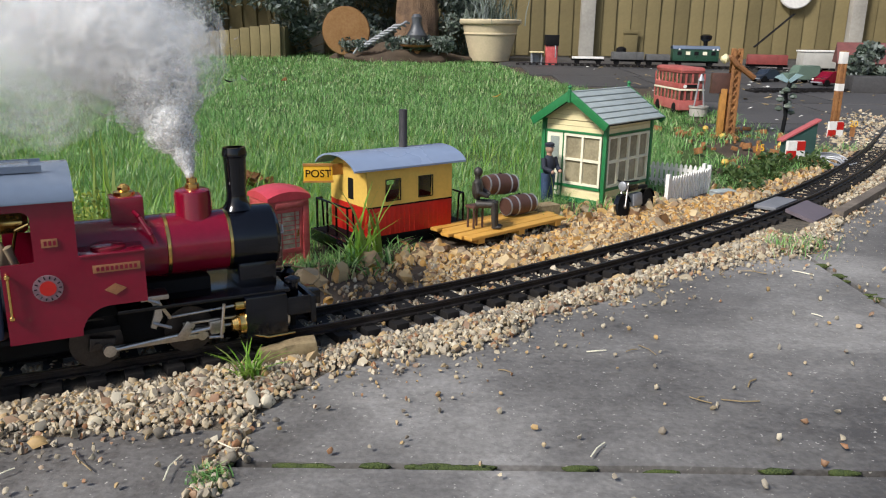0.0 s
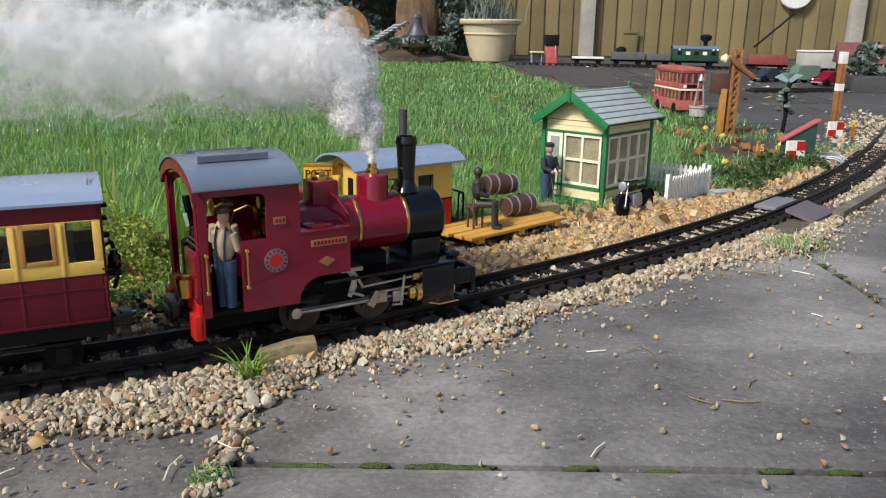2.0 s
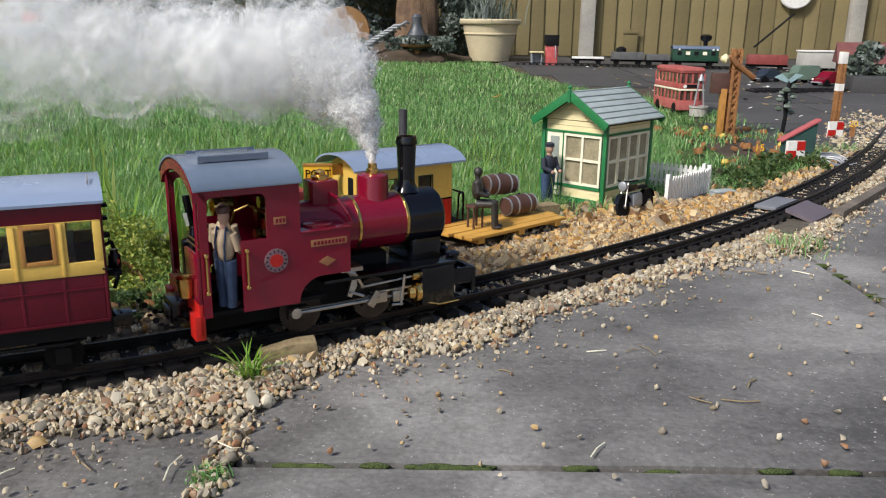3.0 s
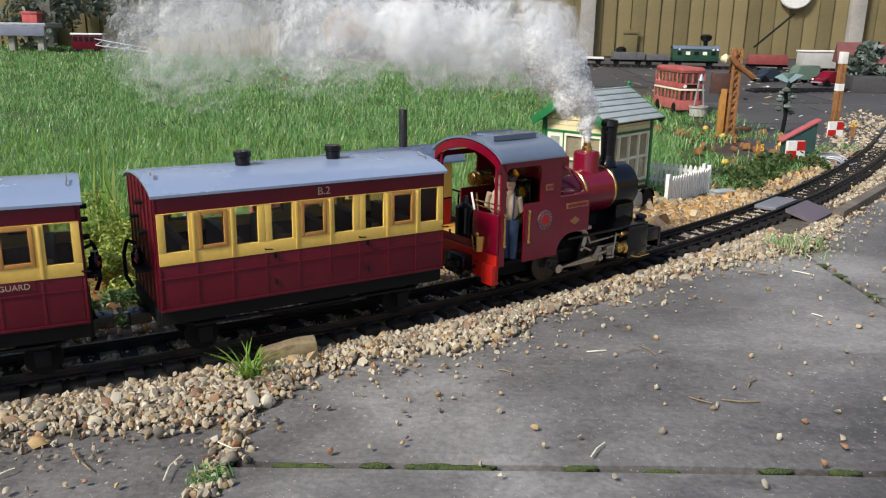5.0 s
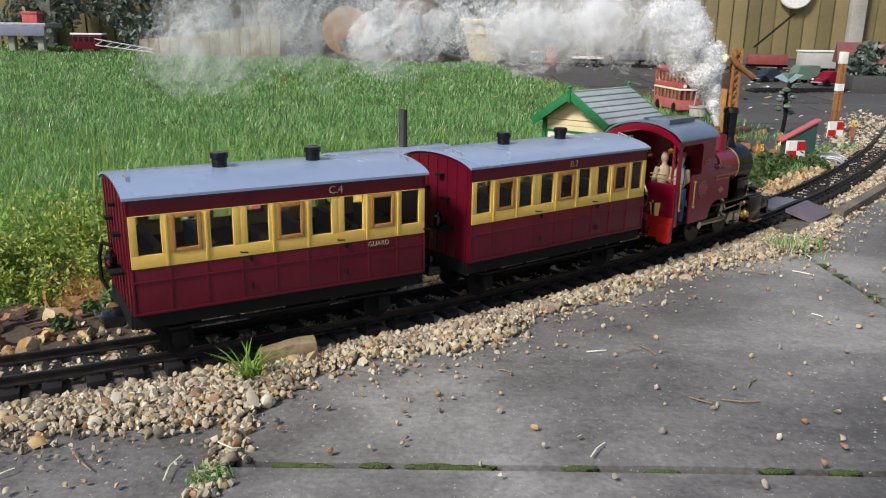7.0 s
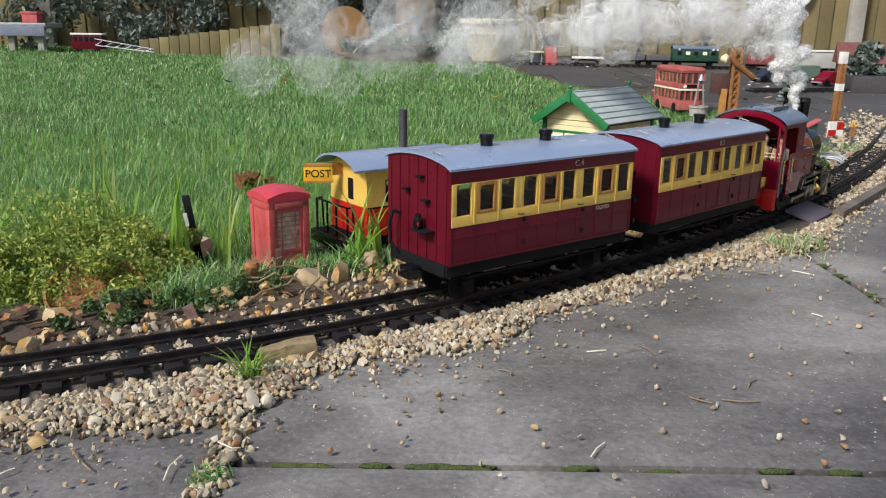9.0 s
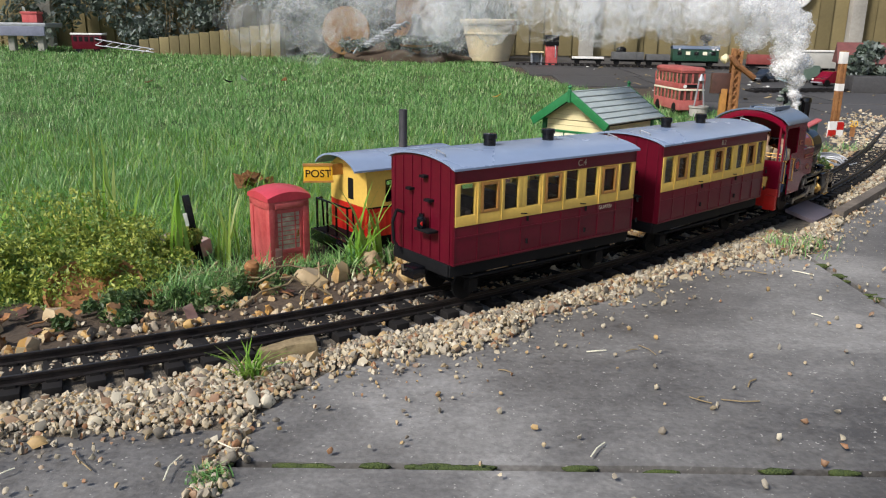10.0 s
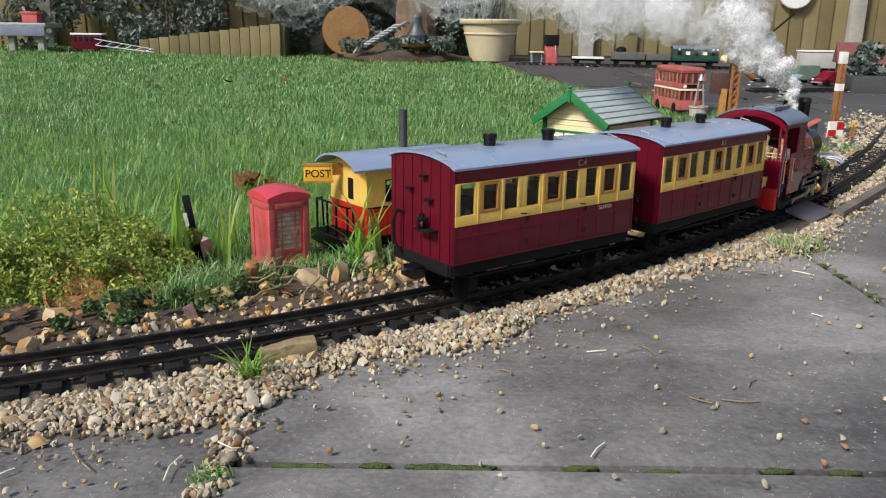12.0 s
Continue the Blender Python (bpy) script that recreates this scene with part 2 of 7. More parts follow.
def box(x0, x1, y0, y1, z0, z1, bev=0.0, bm=None, m=None):
    bm = bm or bmesh.new()
    vs = bmesh.ops.create_cube(bm, size=1.0)["verts"]
    bmesh.ops.scale(bm, vec=(x1 - x0, y1 - y0, z1 - z0), verts=vs)
    bmesh.ops.translate(bm, vec=((x0 + x1) / 2, (y0 + y1) / 2, (z0 + z1) / 2), verts=vs)
    if m is not None:
        bmesh.ops.transform(bm, matrix=m, verts=vs)
    if bev:
        es = list({e for v in vs for e in v.link_edges})
        bmesh.ops.bevel(bm, geom=es, offset=bev, segments=2, affect="EDGES", profile=0.6)
    return bm


AX = {"z": Matrix(), "x": Matrix.Rotation(radians(90), 4, "Y"), "y": Matrix.Rotation(radians(-90), 4, "X")}


def lathe(profile, c=(0, 0, 0), axis="z", n=24, bm=None):
    """Turn (radius, height) pairs round an axis through c."""
    bm = bm or bmesh.new()
    rings = []
    m = Matrix.Translation(c) @ AX[axis]
    for r, h in profile:
        rings.append([bm.verts.new(m @ Vector((max(r, 1e-5) * math.cos(k * math.tau / n), max(r, 1e-5) * math.sin(k * math.tau / n), h))) for k in range(n)])
    for a, b in zip(rings, rings[1:]):
        for k in range(n):
            bm.faces.new((a[k], a[(k + 1) % n], b[(k + 1) % n], b[k]))
    bm.faces.new(rings[0][::-1])
    bm.faces.new(rings[-1])
    return bm


def rod(a, b, r, n=8, bm=None, r2=None):
    bm = bm or bmesh.new()
    a, b = Vector(a), Vector(b)
    q = (b - a).to_track_quat("Z", "Y").to_matrix().to_4x4()
    m = Matrix.Translation(a) @ q
    h = (b - a).length
    ra = [bm.verts.new(m @ Vector((r * math.cos(k * math.tau / n), r * math.sin(k * math.tau / n), 0))) for k in range(n)]
    rb = [bm.verts.new(m @ Vector(((r2 or r) * math.cos(k * math.tau / n), (r2 or r) * math.sin(k * math.tau / n), h))) for k in range(n)]
    for k in range(n):
        bm.faces.new((ra[k], ra[(k + 1) % n], rb[(k + 1) % n], rb[k]))
    bm.faces.new(ra[::-1])
    bm.faces.new(rb)
    return bm


def tube(points, r, n=8, bm=None):
    bm = bm or bmesh.new()
    for a, b in zip(points, points[1:]):
        rod(a, b, r, n, bm)
    return bm


def extrude(outline, y0, y1, bm=None):
    """A flat outline in x, z made solid from y0 to y1."""
    bm = bm or bmesh.new()
    a = [bm.verts.new((x, y0, z)) for x, z in outline]
    b = [bm.verts.new((x, y1, z)) for x, z in outline]
    n = len(a)
    for k in range(n):
        bm.faces.new((a[k], a[(k + 1) % n], b[(k + 1) % n], b[k]))
    bm.faces.new(a[::-1])
    bm.faces.new(b)
    return bm


def arch_roof(x0, x1, w, z_eave, rise, t=0.002, n=14):
    """A curved sheet roof along x with a thickness."""
    bm = bmesh.new()
    rows = []
    for x in (x0, x1):
        top = [bm.verts.new((x, -w + 2 * w * k / n, z_eave + t + rise * (1 - (2 * k / n - 1) ** 2) ** 0.75)) for k in range(n + 1)]
        bot = [bm.verts.new((x, -w + 2 * w * k / n, z_eave + rise * (1 - (2 * k / n - 1) ** 2) ** 0.75)) for k in range(n + 1)]
        rows.append(top + bot[::-1])
    a, b = rows
    for k in range(len(a)):
        bm.faces.new((a[k], a[(k + 1) % len(a)], b[(k + 1) % len(a)], b[k]))
    for r in rows:
        for k in range(n):
            bm.faces.new((r[k], r[k + 1], r[2 * n - k], r[2 * n + 1 - k]))
    return bm


def arch_end(x0, x1, w, z0, z_eave, rise, n=14):
    """An end wall with a curved top, lying in y, z."""
    pts = [(-w, z0)] + [(-w + 2 * w * k / n, z_eave + rise * (1 - (2 * k / n - 1) ** 2) ** 0.75) for k in range(n + 1)] + [(w, z0)]
    bm = bmesh.new()
    a = [bm.verts.new((x0, y, z)) for y, z in pts]
    b = [bm.verts.new((x1, y, z)) for y, z in pts]
    for k in range(len(a)):
        bm.faces.new((a[k], a[(k + 1) % len(a)], b[(k + 1) % len(a)], b[k]))
    bm.faces.new(a[::-1])
    bm.faces.new(b)
    return bm


def lettering(text, size, parent, m, material=LETTER, name="lettering"):
    cu = bpy.data.curves.new(name, "FONT")
    cu.body, cu.size, cu.align_x, cu.extrude = text, size, "CENTER", 0.0002
    tmp = bpy.data.objects.new(name, cu)
    me = bpy.data.meshes.new_from_object(tmp)
    bpy.data.objects.remove(tmp)
    me.materials.clear()
    me.materials.append(material)
    ob = new(name, me)
    ob.parent, ob.matrix_basis = parent, m
    return ob


def many(name, verts, faces, material, smooth=True):
    """A large mesh from arrays: verts (n, 3), faces (m, k)."""
    me = bpy.data.meshes.new(name)
    me.from_pydata([tuple(v) for v in verts.tolist()], [], [tuple(f) for f in faces.tolist()])
    me.materials.append(material)
    if smooth:
        me.shade_smooth()
        if smooth is not True:
            me.set_sharp_from_angle(angle=radians(smooth))
    return me


# ---- the plan ----
TRACK = (0.01899, 0.33854, 0.70326, 0.80494)


def track_y(x):
    xc = np.clip(x, -0.36, 1.15)
    slope = (3 * TRACK[0] * xc + 2 * TRACK[1]) * xc + TRACK[2]
    return ((TRACK[0] * xc + TRACK[1]) * xc + TRACK[2]) * xc + TRACK[3] + (x - xc) * slope


TX = np.linspace(-1.6, 2.2, 4001)
TY = track_y(TX)
TS = np.concatenate([[0], np.cumsum(np.hypot(np.diff(TX), np.diff(TY)))])


def along(s):
    return Vector((float(np.interp(s, TS, TX)), float(np.interp(s, TS, TY)), 0))


def on_track(s, base):
    """The pose of a vehicle with its axles base apart, centred at s along the line."""
    a, b = along(s - base / 2), along(s + base / 2)
    c, d = (a + b) / 2, b - a
    return pose(c.x, c.y, 0, 0, 0, math.degrees(math.atan2(d.y, d.x)))


def off_track(x, y):
    """Signed distance from the line, positive beyond it."""
    d = np.hypot(TX - x, TY - y)
    i = int(d.argmin())
    return float(d[i]) * (1 if y > TY[i] else -1)


def ground_z(x, y):
    t = min(max((y - 1.9) / 4.1, 0.0), 1.0)
    return -0.02 + 0.115 * t + 0.012 * t * max(0.0, abs(x - 0.6) - 1.0)


# how far the first coach has come along the line, time by time
RUN = ((0, 1.1507), (0.25, 1.1988), (0.5, 1.2394), (0.75, 1.2698), (1, 1.2924), (1.25, 1.3098), (1.5, 1.3212), (1.75, 1.3226), (2.5, 1.3226), (3.1, 1.3228), (3.4, 1.3407), (3.8, 1.3943), (4.2, 1.4700), (4.5, 1.5295), (4.8, 1.5864), (5, 1.6183), (5.25, 1.6545), (5.5, 1.6886), (6, 1.7521), (6.5, 1.8240), (7, 1.9082), (7.2, 1.9435), (7.6, 2.0163), (8, 2.0890), (8.4, 2.1458), (8.8, 2.1857), (9.2, 2.1991), (9.6, 2.1991), (12, 2.1991))


def run(t):
    """Glides through RUN (cubic, with no overshoot)."""
    n = len(RUN)
    i = max(k for k in range(n - 1) if RUN[k][0] <= t or k == 0)
    (t0, s0), (t1, s1) = RUN[i], RUN[i + 1]

    def rate(k):
        if k in (0, n - 1):
            j = min(k, n - 2)
            return (RUN[j + 1][1] - RUN[j][1]) / (RUN[j + 1][0] - RUN[j][0])
        a = (RUN[k][1] - RUN[k - 1][1]) / (RUN[k][0] - RUN[k - 1][0])
        b = (RUN[k + 1][1] - RUN[k][1]) / (RUN[k + 1][0] - RUN[k][0])
        return 0.0 if a <= 0 or b <= 0 else 2 * a * b / (a + b)

    h = t1 - t0
    u = (t - t0) / h
    return ((1 + 2 * u) * (1 - u) ** 2 * s0 + u * (1 - u) ** 2 * h * rate(i) + u * u * (3 - 2 * u) * s1 + u * u * (u - 1) * h * rate(i + 1))


COACH_BASE, COACH_GAP = 0.19, 0.3103
LOCO_BASE, LOCO_AHEAD = 0.11, 0.3273


# ---- ground, paving, track bed ----
FRONT = ((-1.4, 0.2), (-0.7, 0.42), (-0.308, 0.496), (-0.2, 0.512), (-0.145, 0.525), (-0.113, 0.602), (-0.064, 0.632), (0.01, 0.653), (0.081, 0.708), (0.097, 0.762), (0.16, 0.79), (0.24, 0.869), (0.327, 0.939),
         (0.467, 1.022), (0.519, 1.053), (0.844, 1.488), (1.4, 2.3), (1.9, 3.2))
REAR = ((-1.4, 0.3), (-0.7, 0.52), (-0.402, 0.678), (-0.371, 0.715), (-0.249, 0.77), (-0.154, 0.85), (-0.091, 0.93), (0.012, 1.05), (0.186, 1.22), (0.44, 1.36), (0.531, 1.451), (0.812, 1.726), (1.28, 2.304), (1.9, 3.4))
LAWN_EDGE = ((0.6, -0.62), (0.8, -0.45), (0.95, -0.33), (1.05, -0.19), (1.2, 0.02), (1.4, 0.3), (1.6, 0.55), (1.9, 0.68), (2.3, 0.76), (2.8, 0.84), (3.2, 0.9), (3.7, 0.56), (4.9, 0.34), (6.0, 0.1))


def line_at(points, v):
    return float(np.interp(v, [p[0] for p in points], [p[1] for p in points]))


def build_ground():
    xs = [-400, -60, -12] + [-5 + 0.1 * k for k in range(101)] + [12, 60, 400]
    ys = [-400, -60, -8, -2, -0.5] + [0.1 * k for k in range(66)] + [7, 9, 14, 60, 400]
    bm = bmesh.new()
    grid = [[bm.verts.new((x, y, ground_z(x, y) - 0.006 + (0.004 * noise.noise((x * 4, y * 4, 0)) if 1.3 < y < 6 else 0))) for x in xs] for y in ys]
    for j in range(len(ys) - 1):
        for i in range(len(xs) - 1):
            f = bm.faces.new((grid[j][i], grid[j][i + 1], grid[j + 1][i + 1], grid[j + 1][i]))
            x, y = (xs[i] + xs[i + 1]) / 2, (ys[j] + ys[j + 1]) / 2
            f.material_index = 1 if 0.6 < y < 7 and x < line_at(LAWN_EDGE, y) else 0
    ob = part("ground", bm, SOIL, smooth=80)
    ob.data.materials.append(TURF)
    tagged(ob, "bare dark garden soil running under lawn and paving", "ground", kind="structure")


def build_paving():
    pav = thing("pavement", pose(0, 0, 0), "grey riven flagstones with mossy joints beside the track", "paving", kind="structure")
    rng = random.Random(4)

    def slab(x0, x1, y0, y1, top=-0.016, slope=False):
        bm = bmesh.new()
        n, m_ = max(2, int((x1 - x0) / 0.05)), max(2, int((y1 - y0) / 0.05))
        rows = []
        sd = rng.random() * 50
        for j in range(m_ + 1):
            for_row = []
            for i in range(n + 1):
                x, y = x0 + (x1 - x0) * i / n, y0 + (y1 - y0) * j / m_
                edge = i in (0, n) or j in (0, m_)
                wob = 0.0025 * noise.noise((x * 14 + sd, y * 14, 2)) if edge else 0
                z = (ground_z(x, y) + 0.004 if slope else top) + 0.0012 * noise.noise((x * 9 + sd, y * 9, 0)) + 0.0006 * noise.noise((x * 30, y * 30, sd)) - (0.0025 if edge else 0)
                for_row.append(bm.verts.new((x + wob, y + wob, z)))
            rows.append(for_row)
        for j in range(m_):
            for i in range(n):
                bm.faces.new((rows[j][i], rows[j][i + 1], rows[j + 1][i + 1], rows[j + 1][i]))
        rim = rows[0] + [r[-1] for r in rows[1:]] + rows[-1][-2::-1] + [r[0] for r in rows[-2:0:-1]]
        low = [bm.verts.new((v.co.x, v.co.y, v.co.z - 0.03)) for v in rim]
        for k in range(len(rim)):
            k2 = (k + 1) % len(rim)
            bm.faces.new((rim[k], low[k], low[k2], rim[k2]))
        return part("slab", bm, TERRACE if slope else SLAB, pav, smooth=50)

    slab(-0.141, 0.489, 0.4865, 1.12)
    slab(0.4975, 1.13, 0.30, 0.92)
    slab(0.5005, 1.13, 0.928, 1.50, -0.0175)
    slab(-0.153, 0.47, -0.15, 0.478)
    slab(0.478, 1.1, -0.33, 0.29)
    slab(-0.78, -0.160, 0.16, 0.6, -0.0175)
    slab(-0.78, -0.160, -0.47, 0.15)
    slab(-0.153, 0.47, -0.8, -0.16)
    slab(1.14, 1.76, 0.31, 0.93)
    slab(1.14, 1.76, 0.94, 1.6)
    for j in range(4):
        for i in range(8):
            x, y = -2.04 + i * 0.63, -3.0 + j * 0.63
            slab(x, x + 0.62, y, y + 0.62)
    for j in range(3):
        for x in (-2.04, -1.41):
            slab(x, x + 0.62, -0.47 + j * 0.36 - 0.01, -0.12 + j * 0.36)
        for x in (1.14, 1.77):
            slab(x, x + 0.62, -0.95 + j * 0.42, -0.54 + j * 0.42)
    # the terrace beyond the lawn, up to the fence
    y = 1.95
    while y < 5.9:
        x = line_at(LAWN_EDGE, min(5.9, y + 0.3)) + 0.02
        x = max(x, line_at(LAWN_EDGE, y + 0.02) + 0.02)
        if y < 3.2:
            x += 0.05
        while x < 4.4:
            w = rng.choice((0.45, 0.6, 0.6))
            if off_track(x, y) > 0.05 or off_track(x + w, y) < -0.45 or y > 2.6:
                slab(x, x + w - 0.01, y, min(5.95, y + 0.59), slope=True)
            x += w
        y += 0.6
    # moss in the joints
    for k in range(46):
        x = rng.uniform(-0.13, 0.6)
        if rng.random() < 0.3 and k > 8:
            x = rng.uniform(-0.02, 0.1)
        p = (x, 0.4825 + rng.uniform(-0.002, 0.002)) if k > 20 else ((-0.15 + rng.uniform(-0.006, 0.006), rng.uniform(0.42, 0.5)) if k > 8 else (0.494 + rng.uniform(-0.003, 0.003), rng.uniform(0.84, 1.0)))
        bm = bmesh.new()
        bmesh.ops.create_icosphere(bm, subdivisions=2, radius=1)
        sx, sy = rng.uniform(0.006, 0.014), rng.uniform(0.0018, 0.003)
        if 8 < k <= 20:
            sx, sy = rng.uniform(0.004, 0.009), rng.uniform(0.004, 0.009)
        for v in bm.verts:
            v.co *= 1 + 0.35 * noise.noise(v.co * 2.5 + Vector((k, 0, 0)))
            v.co = Vector((v.co.x * sx + p[0], v.co.y * sy + p[1], v.co.z * 0.0025 - 0.0195))
        part("moss", bm, MOSS, pav, "green cushion of moss in a joint", smooth=80)


def rail_mesh(off):
    prof = ((-0.0034, -0.0085), (-0.0034, -0.0072), (-0.0009, -0.0062), (-0.0009, -0.003), (-0.0016, -0.0022), (-0.0016, -0.0003), (-0.0011, 0), (0.0011, 0), (0.0016, -0.0003), (0.0016, -0.0022), (0.0009, -0.003),
            (0.0009, -0.0062), (0.0034, -0.0072), (0.0034, -0.0085))
    bm = bmesh.new()
    prev = None
    s = 0.35
    while s < 4.6:
        a, b = along(s - 0.01), along(s + 0.01)
        d = (b - a).normalized()
        nrm = Vector((-d.y, d.x, 0))
        c = along(s)
        ring = [bm.verts.new(c + nrm * (off + u) + Vector((0, 0, w))) for u, w in prof]
        if prev:
            for k in range(len(ring)):
                bm.faces.new((prev[k], prev[(k + 1) % len(ring)], ring[(k + 1) % len(ring)], ring[k]))
        prev = ring
        s += 0.03
    return bm


def build_track():
    tr = thing("railway_track", pose(0, 0, 0), "narrow model railway track with dark rails on sleepers", "railway track", kind="structure")
    for off in (-0.0235, 0.0235):
        part("rail", rail_mesh(off), RAIL, tr, "weathered dark metal rail", smooth=30)
    bm = box(-0.0075, 0.0075, -0.041, 0.041, -0.018, -0.0084, 0.0012)
    for o in (-0.0235, 0.0235):
        box(-0.004, 0.004, o - 0.0062, o - 0.0036, -0.0084, -0.0058, 0, bm)
        box(-0.004, 0.004, o + 0.0036, o + 0.0062, -0.0084, -0.0058, 0, bm)
    me = mesh_of(bm, "sleeper")
    me.materials.append(SLEEPER)
    rng = random.Random(9)
    s = 0.4
    while s < 4.5:
        a = along(s)
        d = along(s + 0.01) - a
        ob = new("sleeper", me)
        ob.parent = tr
        ob.matrix_basis = pose(a.x, a.y, rng.uniform(-0.0004, 0.0002), 0, 0, math.degrees(math.atan2(d.y, d.x)) + rng.uniform(-1.5, 1.5))
        s += 0.0305
    return tr


def pebble_bank(name, spots, material, parent, singles, kind_label, rough=0.52, freq=1.6, sub=1, sharp=62):
    """spots: (x, y, z, radius). The first few are stones of their own, the rest one mesh."""
    tmpl = []
    for k in range(6):
        bm = bmesh.new()
        bmesh.ops.create_icosphere(bm, subdivisions=sub, radius=1)
        for v in bm.verts:
            v.co *= 1 + rough * noise.noise(v.co * freq + Vector((k * 7.1, 0, 3)))
        bm.verts.ensure_lookup_table()
        V = np.array([v.co[:] for v in bm.verts])
        F = np.array([[v.index for v in f.verts] for f in bm.faces])
        me = mesh_of(bm, name, sharp)
        me.materials.append(material)
        tmpl.append((V, F, me))
    rng = np.random.default_rng(5)
    VV, FF, base = [], [], 0
    for i, (x, y, z, r) in enumerate(spots):
        V, F, me = tmpl[i % 6]
        e = Euler(rng.uniform(0, 6.28, 3).tolist()).to_matrix()
        sc = np.array([1.15, 0.95, 0.72]) * r * rng.uniform(0.8, 1.2, 3)
        if i < singles:
            ob = new("stone", me)
            ob.parent = parent
            ob.matrix_basis = Matrix.Translation((x, y, z)) @ Matrix.Rotation(rng.uniform(0, 6.28), 4, "Z") @ e.to_4x4() @ Matrix.Diagonal((*sc.tolist(), 1))
            continue
        VV.append((V * sc) @ np.array(e).T + (x, y, z))
        FF.append(F + base)
        base += len(V)
    if VV:
        ob = new(name, many(name, np.concatenate(VV), np.concatenate(FF), material, sharp))
        ob.parent = parent
        tagged(ob, kind_label, kind="stuff")


def build_gravel():
    rng = np.random.default_rng(11)
    bed = thing("gravel_bed", pose(0, 0, 0), "loose cream and tan pebble ballast along the track", "gravel", kind="structure")
    # the packed fill below
    bm = bmesh.new()
    prev = None
    for x in np.arange(-1.3, 1.8, 0.03):
        yf, yr = line_at(FRONT, x), line_at(REAR, x)
        yt = float(track_y(x))
        ring = [bm.verts.new((x + 0.01, yf - 0.002, -0.022)), bm.verts.new((x, yf + 0.02, -0.0165)), bm.verts.new((x, yt - 0.07, -0.0165)), bm.verts.new((x, yt + 0.03, -0.0155)), bm.verts.new((x - 0.015, min(max(yr, yt + 0.055), yt + 0.075) if x < 0 else max(yr, yt + 0.06), -0.0205))]
        if prev:
            for k in range(4):
                bm.faces.new((prev[k], ring[k], ring[k + 1], prev[k + 1]))
        prev = ring
    part("fill", bm, mat("gravel_fines", (0.05, 0.042, 0.033), 0.9, scale=150, color2=(0.2, 0.165, 0.12), bump=1.0, dist=0.002), bed, "dirty fine gravel packed below the pebbles", smooth=80)
    bm = bmesh.new()
    prev = None
    for x in np.arange(-1.3, 1.5, 0.02):
        yr, yt = line_at(REAR, x), float(track_y(x))
        ring = [bm.verts.new((x, yt + 0.05 + (yr + 0.16 - yt - 0.05) * q / 6, -0.0142 + 0.004 * noise.noise((x * 30, q * 1.3, 7)) - (0.012 if q == 6 else 0) - (0.004 if q == 0 else 0))) for q in range(7)]
        if prev:
            for k in range(6):
                bm.faces.new((prev[k], ring[k], ring[k + 1], prev[k + 1]))
        prev = ring
    part("soil", bm, SOIL, bed, "dark crumbly soil behind the track", smooth=80)
    spots, gold = [], []
    while len(spots) < 22000:
        x = rng.uniform(-0.62, 1.5) if rng.random() < 0.35 else rng.uniform(-0.48, 0.62)
        yf, yr = line_at(FRONT, x), line_at(REAR, x)
        y = rng.uniform(yf - 0.012, min(yr, yf + 0.36))
        o = off_track(x, y)
        if abs(abs(o) - 0.0235) < 0.0065:
            continue
        if -0.047 < o < -0.026 or (0.026 < o < 0.044 and rng.random() < 0.95):
            continue
        if 0.5 < x < 0.66 and -0.09 < o < -0.02:
            continue
        if rng.random() > (y - yf + 0.012) / 0.065 + 0.3 * noise.noise((x * 25, y * 25, 0)):
            continue
        r = float(np.clip(rng.normal(0.0022, 0.0007), 0.0011, 0.0045)) * (1.9 if rng.random() < 0.05 else 1.0)
        if abs(o) < 0.04:
            if rng.random() < 0.4:
                continue
            z = -0.0132 + rng.uniform(0, 0.003)
            r *= 0.85
        else:
            z = -0.0165 + min(0.003, max(0, y - yf) * 0.06) * (0.3 if -0.062 < o < 0 else 1) + rng.uniform(0, 0.0035)
        if o > 0.045 and rng.random() < (0.93 if x < -0.02 else 0.55):
            continue
        if y < yf + 0.02 and rng.random() < 0.5:
            continue
        if o > 0.045 and rng.random() < 0.55:
            gold.append((x, y, z, r * rng.uniform(1.2, 2.2)))
            continue
        spots.append((x, y, z, r))
    for k in range(2600):
        x = rng.uniform(0.78, 1.5)
        y = float(track_y(x)) + rng.normal(0.0, 0.16)
        o = off_track(x, y)
        if abs(abs(o) - 0.0235) > 0.008 and -0.17 < o < 0.24:
            spots.append((x, y, ground_z(x, y) + rng.uniform(0.0, 0.004), float(rng.uniform(0.003, 0.0075))))
    # strays on the flagstones
    for k in range(620):
        x = rng.uniform(-0.4, 0.75)
        y = line_at(FRONT, x) - abs(rng.normal(0.0, 0.04)) - (rng.uniform(0, 0.42) if k % 3 == 0 else 0)
        spots.append((x, y, -0.0135, float(rng.uniform(0.0006, 0.0022) if k % 3 else rng.uniform(0.0014, 0.003))))
    for k in range(150):
        spots.append((float(rng.normal(-0.15, 0.006)), float(rng.uniform(0.44, 0.54)), -0.019 + float(rng.uniform(0, 0.004)), float(rng.uniform(0.0018, 0.0045))))
    spots.sort(key=lambda p: math.hypot(p[0] + 0.1, p[1] - 0.5))
    pebble_bank("pebbles", spots, PEBBLE, bed, 290, "small rough cream, tan and grey pebbles", 0.62, 1.5, 1, 48)
    border = thing("stone_border", pose(0, 0, 0), "rough golden stones edging the bed behind the track", "stones", kind="structure")
